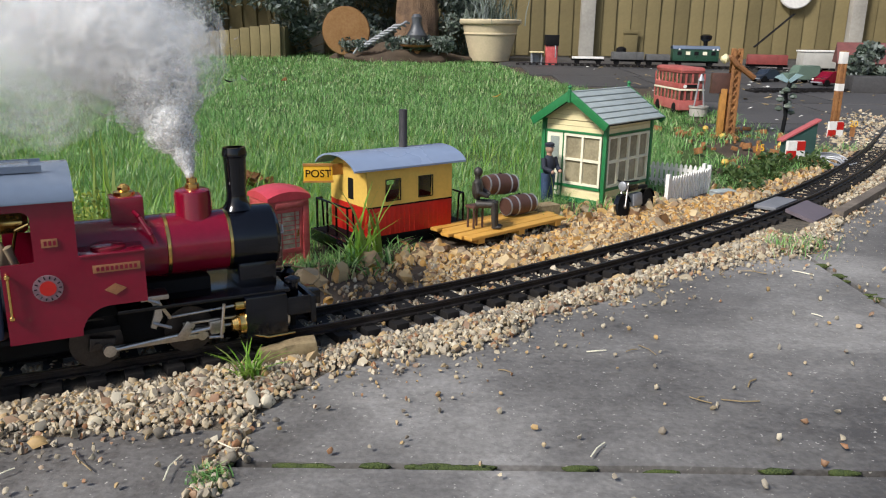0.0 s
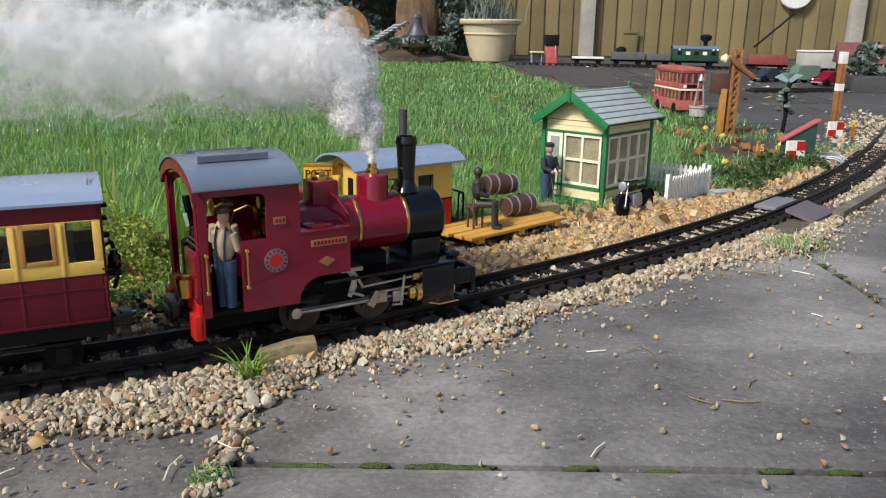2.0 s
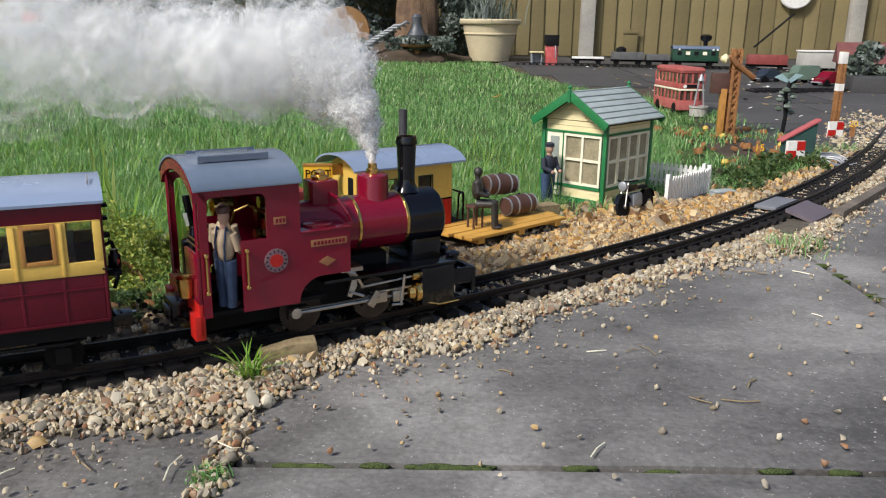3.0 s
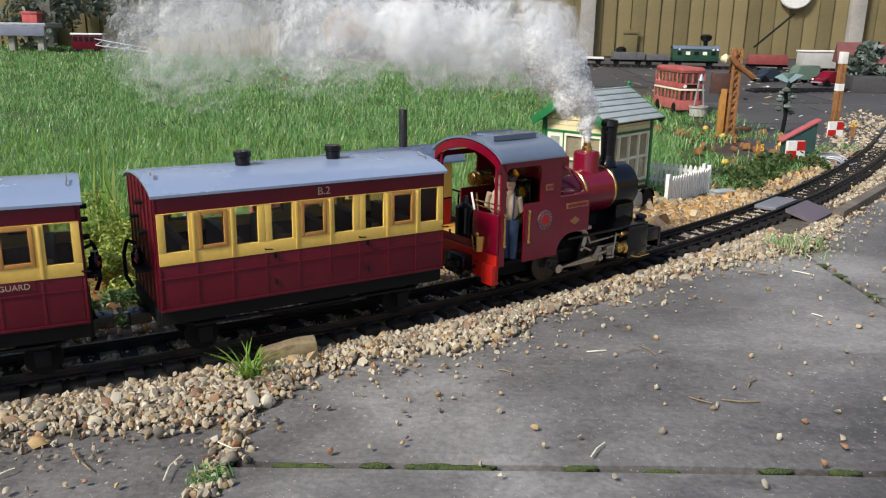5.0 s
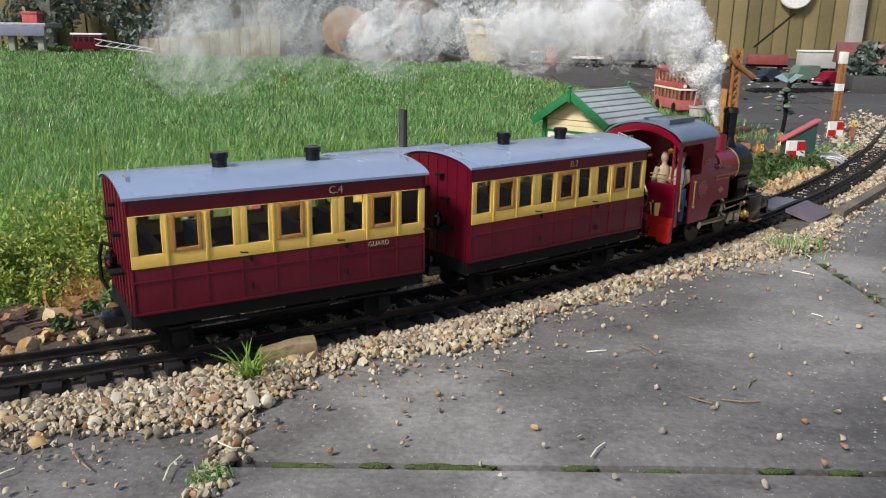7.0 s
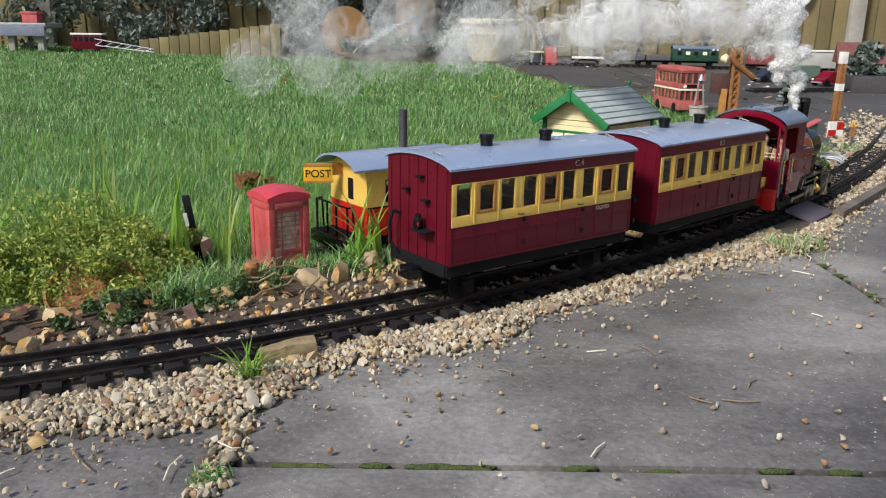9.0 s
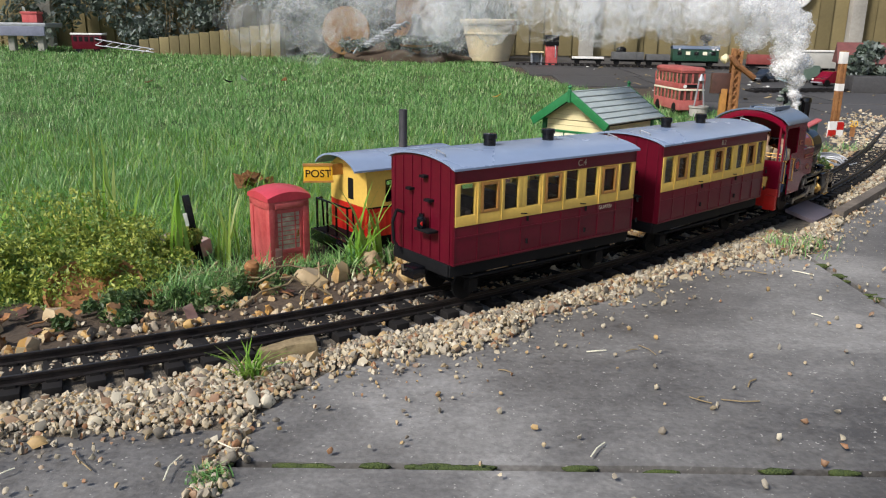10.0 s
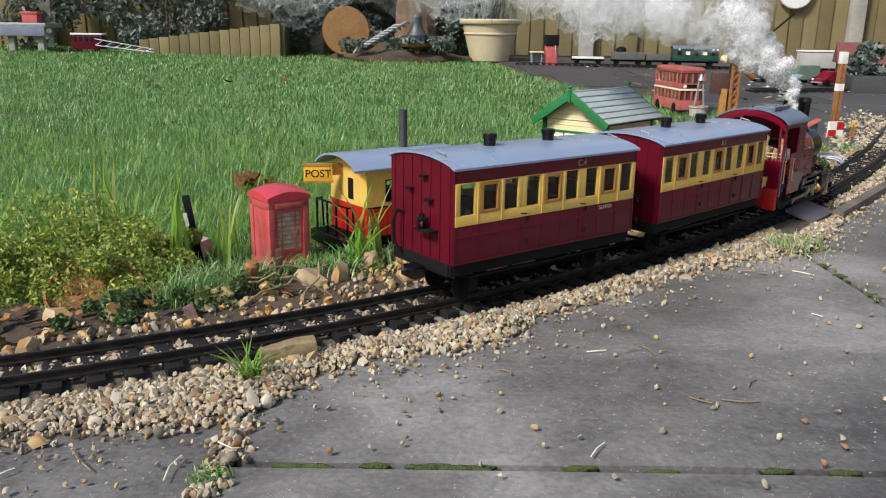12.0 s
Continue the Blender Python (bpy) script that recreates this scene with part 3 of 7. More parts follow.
    for k in range(330):
        x = rng.uniform(-0.6, 1.25)
        y = line_at(REAR, x) + rng.normal(0.0, 0.03)
        if off_track(x, y) < 0.06 or (x < -0.05 and rng.random() < 0.78):
            continue
        gold.append((x, y, -0.0135, float(rng.uniform(0.003, 0.0085))))
    for k in range(90):
        x = rng.uniform(-0.05, 0.42)
        y = line_at(REAR, x) + rng.uniform(-0.05, 0.06)
        if off_track(x, y) > 0.055:
            gold.append((x, y, -0.011, float(rng.uniform(0.006, 0.012))))
    for x, y, r in ((-0.372, 0.725, 0.014), (-0.325, 0.745, 0.016), (-0.43, 0.70, 0.015), (-0.12, 0.885, 0.016), (-0.09, 0.93, 0.02), (-0.235, 0.80, 0.013), (-0.19, 0.83, 0.014), (-0.15, 0.87, 0.018), (0.0, 1.0, 0.014), (0.33, 1.27, 0.014)):
        gold.append((x, y, -0.008, r * 0.85))
    gold = [g for g in gold if not (abs((g[0] - 0.086) * 0.743 + (g[1] - 1.1) * 0.669) < 0.11 and abs(-(g[0] - 0.086) * 0.669 + (g[1] - 1.1) * 0.743 - 0.005) < 0.045)]
    gold = [g for g in gold if g[0] > -0.1 or g[3] > 0.0095 or rng.random() < 0.42]
    gold.sort(key=lambda p: -p[3])
    pebble_bank("rubble", gold, GOLDSTONE, border, 280, "small golden and brown stone rubble", 0.62, 1.5, 2, 34)


def blades(name, roots, material, kind_label, seg=2):
    """roots: arrays x, y, z, height, width, lean, turn."""
    x, y, z, h, w, lean, turn = roots
    n = len(x)
    rows = []
    dx, dy = np.cos(turn), np.sin(turn)
    for k in range(seg):
        t = k / seg
        cx, cy, cz = x + dx * lean * h * t * t, y + dy * lean * h * t * t, z + h * t * (1 - 0.25 * lean * t)
        ww = w * (1 - 0.55 * t)
        rows += [np.stack([cx - dy * ww / 2, cy + dx * ww / 2, cz], 1), np.stack([cx + dy * ww / 2, cy - dx * ww / 2, cz], 1)]
    rows.append(np.stack([x + dx * lean * h, y + dy * lean * h, z + h * (1 - 0.25 * lean)], 1))
    per = len(rows)
    V = np.stack(rows, 1).reshape(-1, 3)
    b = np.arange(n)[:, None] * per
    tri = []
    for k in range(seg - 1):
        a = 2 * k
        tri += [[a, a + 1, a + 3], [a, a + 3, a + 2]]
    a = 2 * (seg - 1)
    tri.append([a, a + 1, a + 2])
    F = np.concatenate([b + np.array([t]) for t in tri])
    return many(name, V, F, material)


def build_lawn():
    rng = np.random.default_rng(21)
    n = 330000
    y = 0.62 * (5.9 / 0.62) ** rng.random(n)
    x = rng.uniform(-0.68, 0.3, n) * y
    keep = x < np.interp(y, [p[0] for p in LAWN_EDGE], [p[1] for p in LAWN_EDGE]) + rng.normal(0, 0.025, n)
    clump = np.array([noise.noise((a * 5, b * 5, 1)) for a, b in zip(x.tolist(), y.tolist())])
    keep &= rng.random(n) < 0.8 + clump
    x, y, clump = x[keep], y[keep], clump[keep]
    n = len(x)
    z = np.array([ground_z(a, b) for a, b in zip(x.tolist(), y.tolist())]) - 0.006
    far = np.clip((y - 1.0) / 2, 0, 1)
    h = (0.02 + 0.016 * rng.random(n) + 0.012 * clump) * (1 - 0.3 * far) * np.where(rng.random(n) < 0.06, 1.9, 1)
    w = (0.0008 + 0.0007 * rng.random(n)) * np.maximum(1, y / 1.35)
    me = blades("lawn_grass", (x, y, z, h, w, rng.uniform(0.15, 1.3, n), rng.uniform(0, 6.283, n)), GRASS, "", 2)
    ob = new("lawn_grass", me)
    n = 3600
    y = 0.98 + 1.1 * rng.random(n) ** 1.6
    x = rng.uniform(-0.62, 0.25, n) * y
    ok = x < np.interp(y, [p[0] for p in LAWN_EDGE], [p[1] for p in LAWN_EDGE]) + 0.02
    x, y = x[ok], y[ok]
    n = len(x)
    me = blades("long_grass", (x, y, np.full(n, -0.024), rng.uniform(0.035, 0.075, n), rng.uniform(0.0012, 0.0024, n), rng.uniform(0.2, 1.3, n), rng.uniform(0, 6.283, n)), TALLGRASS, "", 4)
    tagged(new("long_grass", me), "long pale blades straggling at the lawn's near edge", "grass", kind="stuff")
    tagged(ob, "uneven green lawn grass growing beside the track bed", "grass", kind="stuff")


build_ground()


# ---- the train ----
def build_coach(code, word, group="coaches of the train"):
    c = thing("railway_coach", pose(0, 0, 0), "maroon and cream panelled model coach with grey roof" + (" and guard lettering" if word else ""), "railway coach", group)
    L, W, z0, zb, zt, ze = 0.1317, 0.0548, 0.046, 0.0852, 0.1277, 0.1405
    T = 0.003
    part("floor", box(-L + T, L - T, -W + T, W - T, z0, z0 + 0.003), INTERIOR, c)
    for sgn in (-1, 1):
        ys = sorted((sgn * W, sgn * (W - T)))
        part("side_panel", box(-L, L, *ys, z0, zb, 0.0006), MAROON, c, "maroon lower side panel")
        part("top_panel", box(-L, L, *ys, zt, ze, 0.0006), MAROON, c)
        out = sgn * W
        # panel beading
        for k in range(10):
            x = -L + 0.001 + k * (2 * L - 0.002) / 9
            yb = sorted((out, out + sgn * 0.0007))
            part("beading", box(x - 0.001, x + 0.001, *yb, z0 + 0.003, zb - 0.002, 0.0003), MAROON, c)
        for z in (z0 + 0.002, zb - 0.011):
            part("beading", box(-L, L, *sorted((out, out + sgn * 0.0009)), z - 0.0008, z + 0.0008, 0.0003), MAROON, c)
        # window band: openings between pillars
        bay = 2 * 0.1308 / 3
        yw = sorted((sgn * (W + 0.0008), sgn * (W - T + 0.0005)))
        part("window_rail", box(-0.1308, 0.1308, *yw, zb, zb + 0.0105, 0.0005), YELLOW, c, "cream yellow waist rail")
        part("window_rail", box(-0.1308, 0.1308, *yw, zt - 0.0006, zt, 0.0005), YELLOW, c)
        for b in range(3):
            x = -0.1308 + b * bay
            cuts = (0.006, 0.0183, 0.0073, 0.024, 0.0073, 0.0183, 0.006)
            xb = x
            for i, wd in enumerate(cuts):
                if i in (0, 2, 4, 6):
                    part("pillar", box(x, x + wd, *yw, zb + 0.0105, zt - 0.0006, 0.0004), YELLOW, c, "cream yellow window pillar")
                else:
                    g = part("pane", box(x, x + wd, sgn * (W - 0.0018) - 0.0003, sgn * (W - 0.0018) + 0.0003, zb + 0.0105, zt - 0.0006), GLASS, c)
                    g.visible_shadow = False
                    if i == 3:
                        fr = bmesh.new()
                        yo = sorted((sgn * (W + 0.0016), sgn * (W - 0.001)))
                        za, zc = zb + 0.0107, zt - 0.0008
                        t = 0.0032
                        box(x, x + t, *yo, za, zc, 0.0004, fr)
                        box(x + wd - t, x + wd, *yo, za, zc, 0.0004, fr)
                        box(x + t, x + wd - t, *yo, za, za + t, 0.0004, fr)
                        box(x + t, x + wd - t, *yo, zc - t, zc, 0.0004, fr)
                        part("droplight_frame", fr, WOOD_ORANGE, c, "varnished orange wood window frame")
                if i in (2, 4):
                    part("window_strip", box(x + 0.0025, x + 0.0047, *sorted((sgn * (W + 0.0008), sgn * (W + 0.0018))), zb + 0.001, zt - 0.001, 0.0003), YELLOW, c)
                x += wd
            # door handle and hinges
            xh = xb + bay - 0.001
            part("door_handle", tube([(xh, sgn * (W + 0.0005), zb + 0.004), (xh, sgn * (W + 0.003), zb + 0.004), (xh + 0.006, sgn * (W + 0.003), zb + 0.0035)], 0.0006, 6), DARK, c, "thin black grab handle")
            for zz in (z0 + 0.01, zb - 0.005):
                part("hinge", box(xh + 0.008, xh + 0.0095, *sorted((out, out + sgn * 0.002)), zz, zz + 0.005), DARK, c)
        m = pose(0, 0, 0, 90, 0, 0 if sgn < 0 else 180)
        lettering(code, 0.0095, c, Matrix.Translation((0.01 if not word else 0.042, sgn * (W + 0.0006), 0.1312)) @ m)
        if word:
            lettering(word, 0.0062, c, Matrix.Translation((0.083, sgn * (W + 0.0008), 0.079)) @ m)
            part("name_board", box(0.069, 0.097, *sorted((out, out + sgn * 0.0006)), 0.0775, 0.085), MAROON, c)
    for sgn in (-1, 1):
        xs = sorted((sgn * L, sgn * (L - T)))
        part("end_wall", arch_end(xs[0], xs[1], W, z0, ze, 0.0092), MAROON, c, "maroon planked end wall")
        for k in range(7):
            y = -0.048 + k * 0.016
            top = ze + 0.0092 * (1 - (y / W) ** 2) ** 0.75 - 0.002
            part("end_strip", box(*sorted((sgn * L, sgn * (L + 0.001))), y - 0.0008, y + 0.0008, z0 + 0.001, top, 0.0004), MAROON, c)
        # end fittings
        part("end_step", box(*sorted((sgn * L, sgn * (L + 0.006))), 0.012, 0.02, 0.112, 0.1145), DARK, c)
        part("end_step", box(*sorted((sgn * L, sgn * (L + 0.006))), -0.022, -0.012, 0.105, 0.1075), DARK, c)
        part("end_step", box(*sorted((sgn * L, sgn * (L + 0.006))), -0.012, -0.004, 0.128, 0.1305), DARK, c)
        part("brake_hose", tube([(sgn * (L + 0.001), 0.03, 0.085), (sgn * (L + 0.008), 0.033, 0.088), (sgn * (L + 0.011), 0.036, 0.075), (sgn * (L + 0.011), 0.034, 0.055), (sgn * (L + 0.007), 0.03, 0.046)], 0.0017, 8), DARK, c, "black rubber brake hose")
        part("lamp_bracket", box(*sorted((sgn * L, sgn * (L + 0.012))), -0.03, -0.004, 0.075, 0.0775, 0.0006), DARK, c)
        lamp = part("tail_lamp", lathe([(0.0045, 0), (0.005, 0.002), (0.005, 0.010), (0.003, 0.012), (0.003, 0.015)], (sgn * (L + 0.008), -0.012, 0.0775), n=14), BLACK, c, "small black tail lamp with red lens")
        part("lens", lathe([(0.0026, 0), (0.003, 0.002), (0.001, 0.003)], (sgn * (L + 0.009), -0.0165, 0.083), "y", 12), SCARLET, lamp)
        part("headstock", box(*sorted((sgn * (L + 0.002), sgn * (L - 0.008))), -0.048, 0.048, 0.033, z0, 0.001), DARK, c)
        part("coupler", box(*sorted((sgn * L, sgn * (L + 0.018))), -0.011, 0.011, 0.024, 0.036, 0.002), BLACK, c, "chunky black buffer coupling")
        part("hook", tube([(sgn * (L + 0.014), 0, 0.033), (sgn * (L + 0.022), 0, 0.033), (sgn * (L + 0.023), 0, 0.039)], 0.0012, 6), STEEL, c)
    part("roof", arch_roof(-0.1343, 0.1343, 0.0575, 0.1405, 0.0098, 0.0022), ROOFGREY, c, "smooth grey curved roof with sky sheen in its colour", smooth=50)
    for x in (-0.043, 0.043):
        part("roof_vent", lathe([(0.0066, 0), (0.0066, 0.009), (0.0078, 0.0095), (0.0078, 0.0135), (0.007, 0.0145), (0.002, 0.015)], (x, 0, 0.1505), n=20), BLACK, c, "round black roof ventilator")
    for x in (-0.125, 0.125):
        part("roof_handle", tube([(x, -0.03, 0.148), (x, -0.03, 0.153), (x, -0.016, 0.156), (x, -0.016, 0.151)], 0.0007, 6), GREYMETAL, c)
    for y in (-0.03, 0.03):
        part("sole_bar", box(-L, L, y * 1.55 - 0.003, y * 1.55 + 0.003, 0.033, z0, 0.0006), DARK, c)
        part("truss_rod", tube([(-0.07, y * 1.5, 0.04), (-0.035, y * 1.5, 0.026), (0.035, y * 1.5, 0.026), (0.07, y * 1.5, 0.04)], 0.0012, 6), DARK, c)
        part("step_board", box(-0.105, 0.105, *sorted((y * 1.5, y * 1.66)), 0.0285, 0.0305, 0.0004), DARK, c)
    part("gas_cylinder", lathe([(0.001, -0.022), (0.008, -0.02), (0.008, 0.02), (0.001, 0.022)], (0.02, -0.035, 0.034), "x", 14), DARK, c)
    # seats inside
    for k in range(6):
        x = -0.107 + k * 0.0428
        part("bench", box(x - 0.004, x + 0.004, -0.045, 0.045, z0 + 0.003, z0 + 0.052, 0.001), INTERIOR, c)
    wheels = []
    for x in (-COACH_BASE / 2, COACH_BASE / 2):
        for sgn in (-1, 1):
            part("axle_box", box(x - 0.006, x + 0.006, *sorted((sgn * 0.033, sgn * 0.042)), 0.01, 0.024, 0.0012), DARK, c)
            part("spring", extrude([(x - 0.018, 0.03), (x - 0.018, 0.0285), (x, 0.0235), (x + 0.018, 0.0285), (x + 0.018, 0.03), (x, 0.0265)], *sorted((sgn * 0.035, sgn * 0.041))), DARK, c)
        for sgn in (-1, 1):
            bm = rod((0, 0, 0), (0, sgn * 0.033, 0), 0.002)
            lathe([(0.0145, -0.003), (0.0145, 0.0), (0.0132, 0.001), (0.0125, 0.003), (0.004, 0.0034)], (0, sgn * 0.0235, 0), "y", 24, bm)
            for q in range(4):
                box(-0.0105, 0.0105, sgn * 0.0255 - 0.0012, sgn * 0.0255 + 0.0012, -0.001, 0.001, 0, bm, Matrix.Rotation(q * math.pi / 4, 4, "Y"))
            wheels.append(part("wheel", bm, DARK, c, "dark steel coach wheel", pose(x, 0, 0.0125)))
    return c, wheels


def build_loco():
    c = thing("steam_locomotive", pose(0, 0, 0), "crimson live-steam model tank locomotive with brass fittings", "locomotive")
    W = 0.0525
    # frames and running plate
    for y in (-0.017, 0.017):
        part("frame", box(-0.128, 0.135, y - 0.0015, y + 0.0015, 0.012, 0.046, 0.0005), DARK, c)
    part("running_plate", box(-0.02, 0.122, -0.044, 0.044, 0.0455, 0.0485, 0.0006), BLACK, c, "glossy black running plate")
    part("front_plate", box(0.119, 0.1395, -0.044, 0.044, 0.0335, 0.0365, 0.0006), BLACK, c, "glossy black front platform")
    for sgn in (-1, 1):
        part("valance", box(0.118, 0.1395, *sorted((sgn * 0.0445, sgn * 0.0465)), 0.024, 0.0405, 0.0006), BLACK, c)
    part("cab_floor", box(-0.131, -0.02, -0.046, 0.046, 0.034, 0.0375), DARK, c)
    for sgn in (-1, 1):
        y = sorted((sgn * W, sgn * (W - 0.002)))
        # cab side with doorway and window, valance curving up to the tank
        part("cab_side", extrude([(-0.131, 0.0355), (-0.124, 0.0355), (-0.124, 0.139), (-0.131, 0.1425)], *y), CRIMSON, c)
        arc = [(-0.0745 - 0.006 * (1 - math.cos(a * math.pi / 12)), 0.131 + 0.006 * math.sin(a * math.pi / 12)) for a in range(7)]
        part("cab_side", extrude([(-0.131, 0.1425), (-0.124, 0.131)] + [(-0.124 + 0.006 * (1 - math.cos(a * math.pi / 12)), 0.131 + 0.006 * math.sin(a * math.pi / 12)) for a in range(7)] + arc[::-1] + [(-0.0745, 0.098), (-0.0972, 0.098), (-0.0972, 0.0355), (-0.047, 0.0355)]
             + [(-0.047 + 0.022 * (1 - math.cos(a * math.pi / 14)), 0.0355 + 0.022 * math.sin(a * math.pi / 14)) for a in range(1, 8)] + [(0.0025, 0.0575), (0.0025, 0.0985), (-0.0445, 0.0985), (-0.0445, 0.1425)], *y), CRIMSON, c, "crimson cab side and side tank")
        yi = sorted((sgn * (W - 0.002), sgn * 0.024))
        part("side_tank", box(-0.045, 0.0025, *yi, 0.058, 0.0983, 0.001), CRIMSON, c)
        part("tank_rim", box(-0.0445, 0.0035, *sorted((sgn * (W + 0.001), sgn * 0.024)), 0.0983, 0.1, 0.0005), CRIMSON, c)
        part("tank_lid", lathe([(0.0135, 0), (0.0135, 0.0022), (0.012, 0.003), (0.001, 0.0034)], (-0.022, sgn * 0.036, 0.1), n=18), CRIMSON, c)
        out = sgn * (W + 0.0003)
        plate = part("name_plate", box(-0.0355, -0.001, *sorted((out, out + sgn * 0.0009)), 0.085, 0.0912, 0.0003), PLATE, c, "dull brass name plate")
        for k in range(9):
            part("bar", box(-0.033 + k * 0.0034, -0.0308 + k * 0.0034, *sorted((out + sgn * 0.0009, out + sgn * 0.0013)), 0.0865, 0.0897), CRIMSON, plate)
        num = part("number_plate", box(-0.0685, -0.0575, *sorted((out, out + sgn * 0.0009)), 0.109, 0.1155, 0.0003), PLATE, c, "dull brass number plate")
        for k in range(3):
            part("bar", box(-0.0668 + k * 0.0031, -0.0648 + k * 0.0031, *sorted((out + sgn * 0.0009, out + sgn * 0.0013)), 0.1105, 0.114), CRIMSON, num)
        part("works_plate", extrude([(-0.0285, 0.0707), (-0.0205, 0.0753), (-0.0125, 0.0707), (-0.0205, 0.066)], *sorted((out, out + sgn * 0.0008))), PLATE, c, "diamond brass works plate")
        badge = part("badge_ring", lathe([(0.0105, 0), (0.0105, 0.0007), (0.0065, 0.0008)], (-0.0675, out, 0.0775), "y", 28) if sgn > 0 else lathe([(0.0065, -0.0008), (0.0105, -0.0007), (0.0105, 0)], (-0.0675, out, 0.0775), "y", 28), BADGE, c, "round grey badge with red centre")
        part("badge_center", lathe([(0.0058, -0.0013), (0.0058, 0.0013)], (-0.0675, out, 0.0775), "y", 22), SCARLET, badge)
        for k in range(14):
            a = k * math.tau / 14
            part("badge_mark", rod((-0.0675 + 0.0075 * math.cos(a), out + sgn * 0.001, 0.0775 + 0.0075 * math.sin(a)), (-0.0675 + 0.0095 * math.cos(a), out + sgn * 0.001, 0.0775 + 0.0095 * math.sin(a)), 0.0005, 5), BLACK, badge)
        for x in (-0.1275, -0.0935):
            part("handrail", tube([(x, out, 0.058), (x, out + sgn * 0.003, 0.058), (x, out + sgn * 0.003, 0.09), (x, out, 0.09)], 0.0011, 8), BRASS, c, "brass cab handrail")
            for z in (0.058, 0.09):
                part("knob", lathe([(0.001, -0.002), (0.002, -0.001), (0.002, 0.001), (0.001, 0.002)], (x, out + sgn * 0.003, z), n=10), BRASS, c)
        # cylinder, covers and slide bars
        ycyl = sorted((sgn * 0.026, sgn * 0.048))
        part("cylinder_block", box(0.081, 0.118, *ycyl, 0.0085, 0.046, 0.002), BLACK, c, "black cylinder block")
        part("cylinder_cover", lathe([(0.004, -0.012), (0.006, -0.011), (0.0075, -0.006), (0.0105, -0.005), (0.0105, -0.001), (0.011, 0.0)], (0.0815, sgn * 0.037, 0.021), "x", 20), BRASS, c, "brass cylinder end cover")
        part("valve_gland", lathe([(0.003, -0.009), (0.0045, -0.008), (0.0045, 0.0)], (0.0815, sgn * 0.04, 0.0385), "x", 14), BRASS, c)
        part("front_cover", lathe([(0.0105, 0.0), (0.0095, 0.002), (0.004, 0.003)], (0.118, sgn * 0.037, 0.021), "x", 20), STEEL, c)
        part("piston_rod", rod((0.04, sgn * 0.037, 0.021), (0.075, sgn * 0.037, 0.021), 0.0013), STEEL, c)
        part("slide_bar", box(0.03, 0.075, *sorted((sgn * 0.0355, sgn * 0.0385)), 0.0265, 0.0285, 0.0004), STEEL, c)
        part("valve_rod", rod((0.018, sgn * 0.04, 0.036), (0.074, sgn * 0.04, 0.0385), 0.0012), STEEL, c)
        link = extrude([(0.004, 0.03), (0.008, 0.028), (0.014, 0.038), (0.013, 0.052), (0.008, 0.056), (0.004, 0.054), (0.009, 0.046)], *sorted((sgn * 0.0385, sgn * 0.0415)))
        part("expansion_link", link, STEEL, c, "oily steel valve gear link")
        part("gear_bracket", box(-0.002, 0.02, *sorted((sgn * 0.022, sgn * 0.0425)), 0.053, 0.057, 0.0006), STEEL, c)
        part("lifting_arm", tube([(0.0, sgn * 0.042, 0.056), (0.012, sgn * 0.042, 0.05), (0.02, sgn * 0.042, 0.036)], 0.0016, 6), STEEL, c)
        part("crosshead", box(0.052, 0.064, *sorted((sgn * 0.0345, sgn * 0.0415)), 0.0155, 0.0265, 0.001), STEEL, c, "bright steel crosshead")
        part("combination_lever", rod((0.06, sgn * 0.0425, 0.012), (0.064, sgn * 0.0425, 0.042), 0.0014, 6), STEEL, c)
        part("union_link", rod((0.05, sgn * 0.0425, 0.014), (0.062, sgn * 0.0425, 0.013), 0.0012, 6), STEEL, c)
        part("return_crank", box(-0.004, 0.004, *sorted((sgn * 0.0415, sgn * 0.0435)), -0.002, 0.014, 0.0006, None, pose(0.028, 0, 0.018, 0, 35)), STEEL, c)
        part("eccentric_rod", rod((0.02, sgn * 0.043, 0.028), (0.006, sgn * 0.043, 0.034), 0.0014, 6), STEEL, c)
        part("drain_pipe", tube([(0.086, sgn * 0.047, 0.012), (0.1, sgn * 0.0485, 0.008), (0.124, sgn * 0.047, 0.008)], 0.0009, 6), BRASS, c)
        part("guard_iron", box(0.128, 0.131, *sorted((sgn * 0.02, sgn * 0.026)), 0.006, 0.03), DARK, c)
        part("rear_step", box(-0.139, -0.13, *sorted((sgn * 0.034, sgn * 0.0515)), 0.016, 0.038, 0.0015), SCARLET, c, "bright red buffer step")
    part("tank_saddle", box(0.082, 0.116, -0.026, 0.026, 0.046, 0.071, 0.004), BLACK, c)
    part("ashpan", box(-0.06, 0.06, -0.014, 0.014, 0.014, 0.06, 0.002), DARK, c)
    # boiler, smokebox, fittings
    part("boiler", lathe([(0.027, -0.046), (0.027, 0.079)], (0, 0, 0.088), "x", 40), CRIMSON, c, "glossy crimson boiler barrel")
    for x in (0.026, 0.0775):
        part("boiler_band", lathe([(0.0272, -0.0017), (0.0278, -0.0012), (0.0278, 0.0012), (0.0272, 0.0017)], (x, 0, 0.088), "x", 40), BRASS, c, "polished brass boiler band")
    part("smokebox", lathe([(0.0282, 0.079), (0.0285, 0.081), (0.0285, 0.117), (0.0265, 0.1195), (0.018, 0.1205), (0.017, 0.123), (0.006, 0.1245)], (0, 0, 0.088), "x", 40), BLACK, c, "black smokebox with round door")
    part("door_dart", tube([(0.124, 0, 0.088), (0.13, 0, 0.088), (0.131, 0.006, 0.094)], 0.001, 6), STEEL, c)
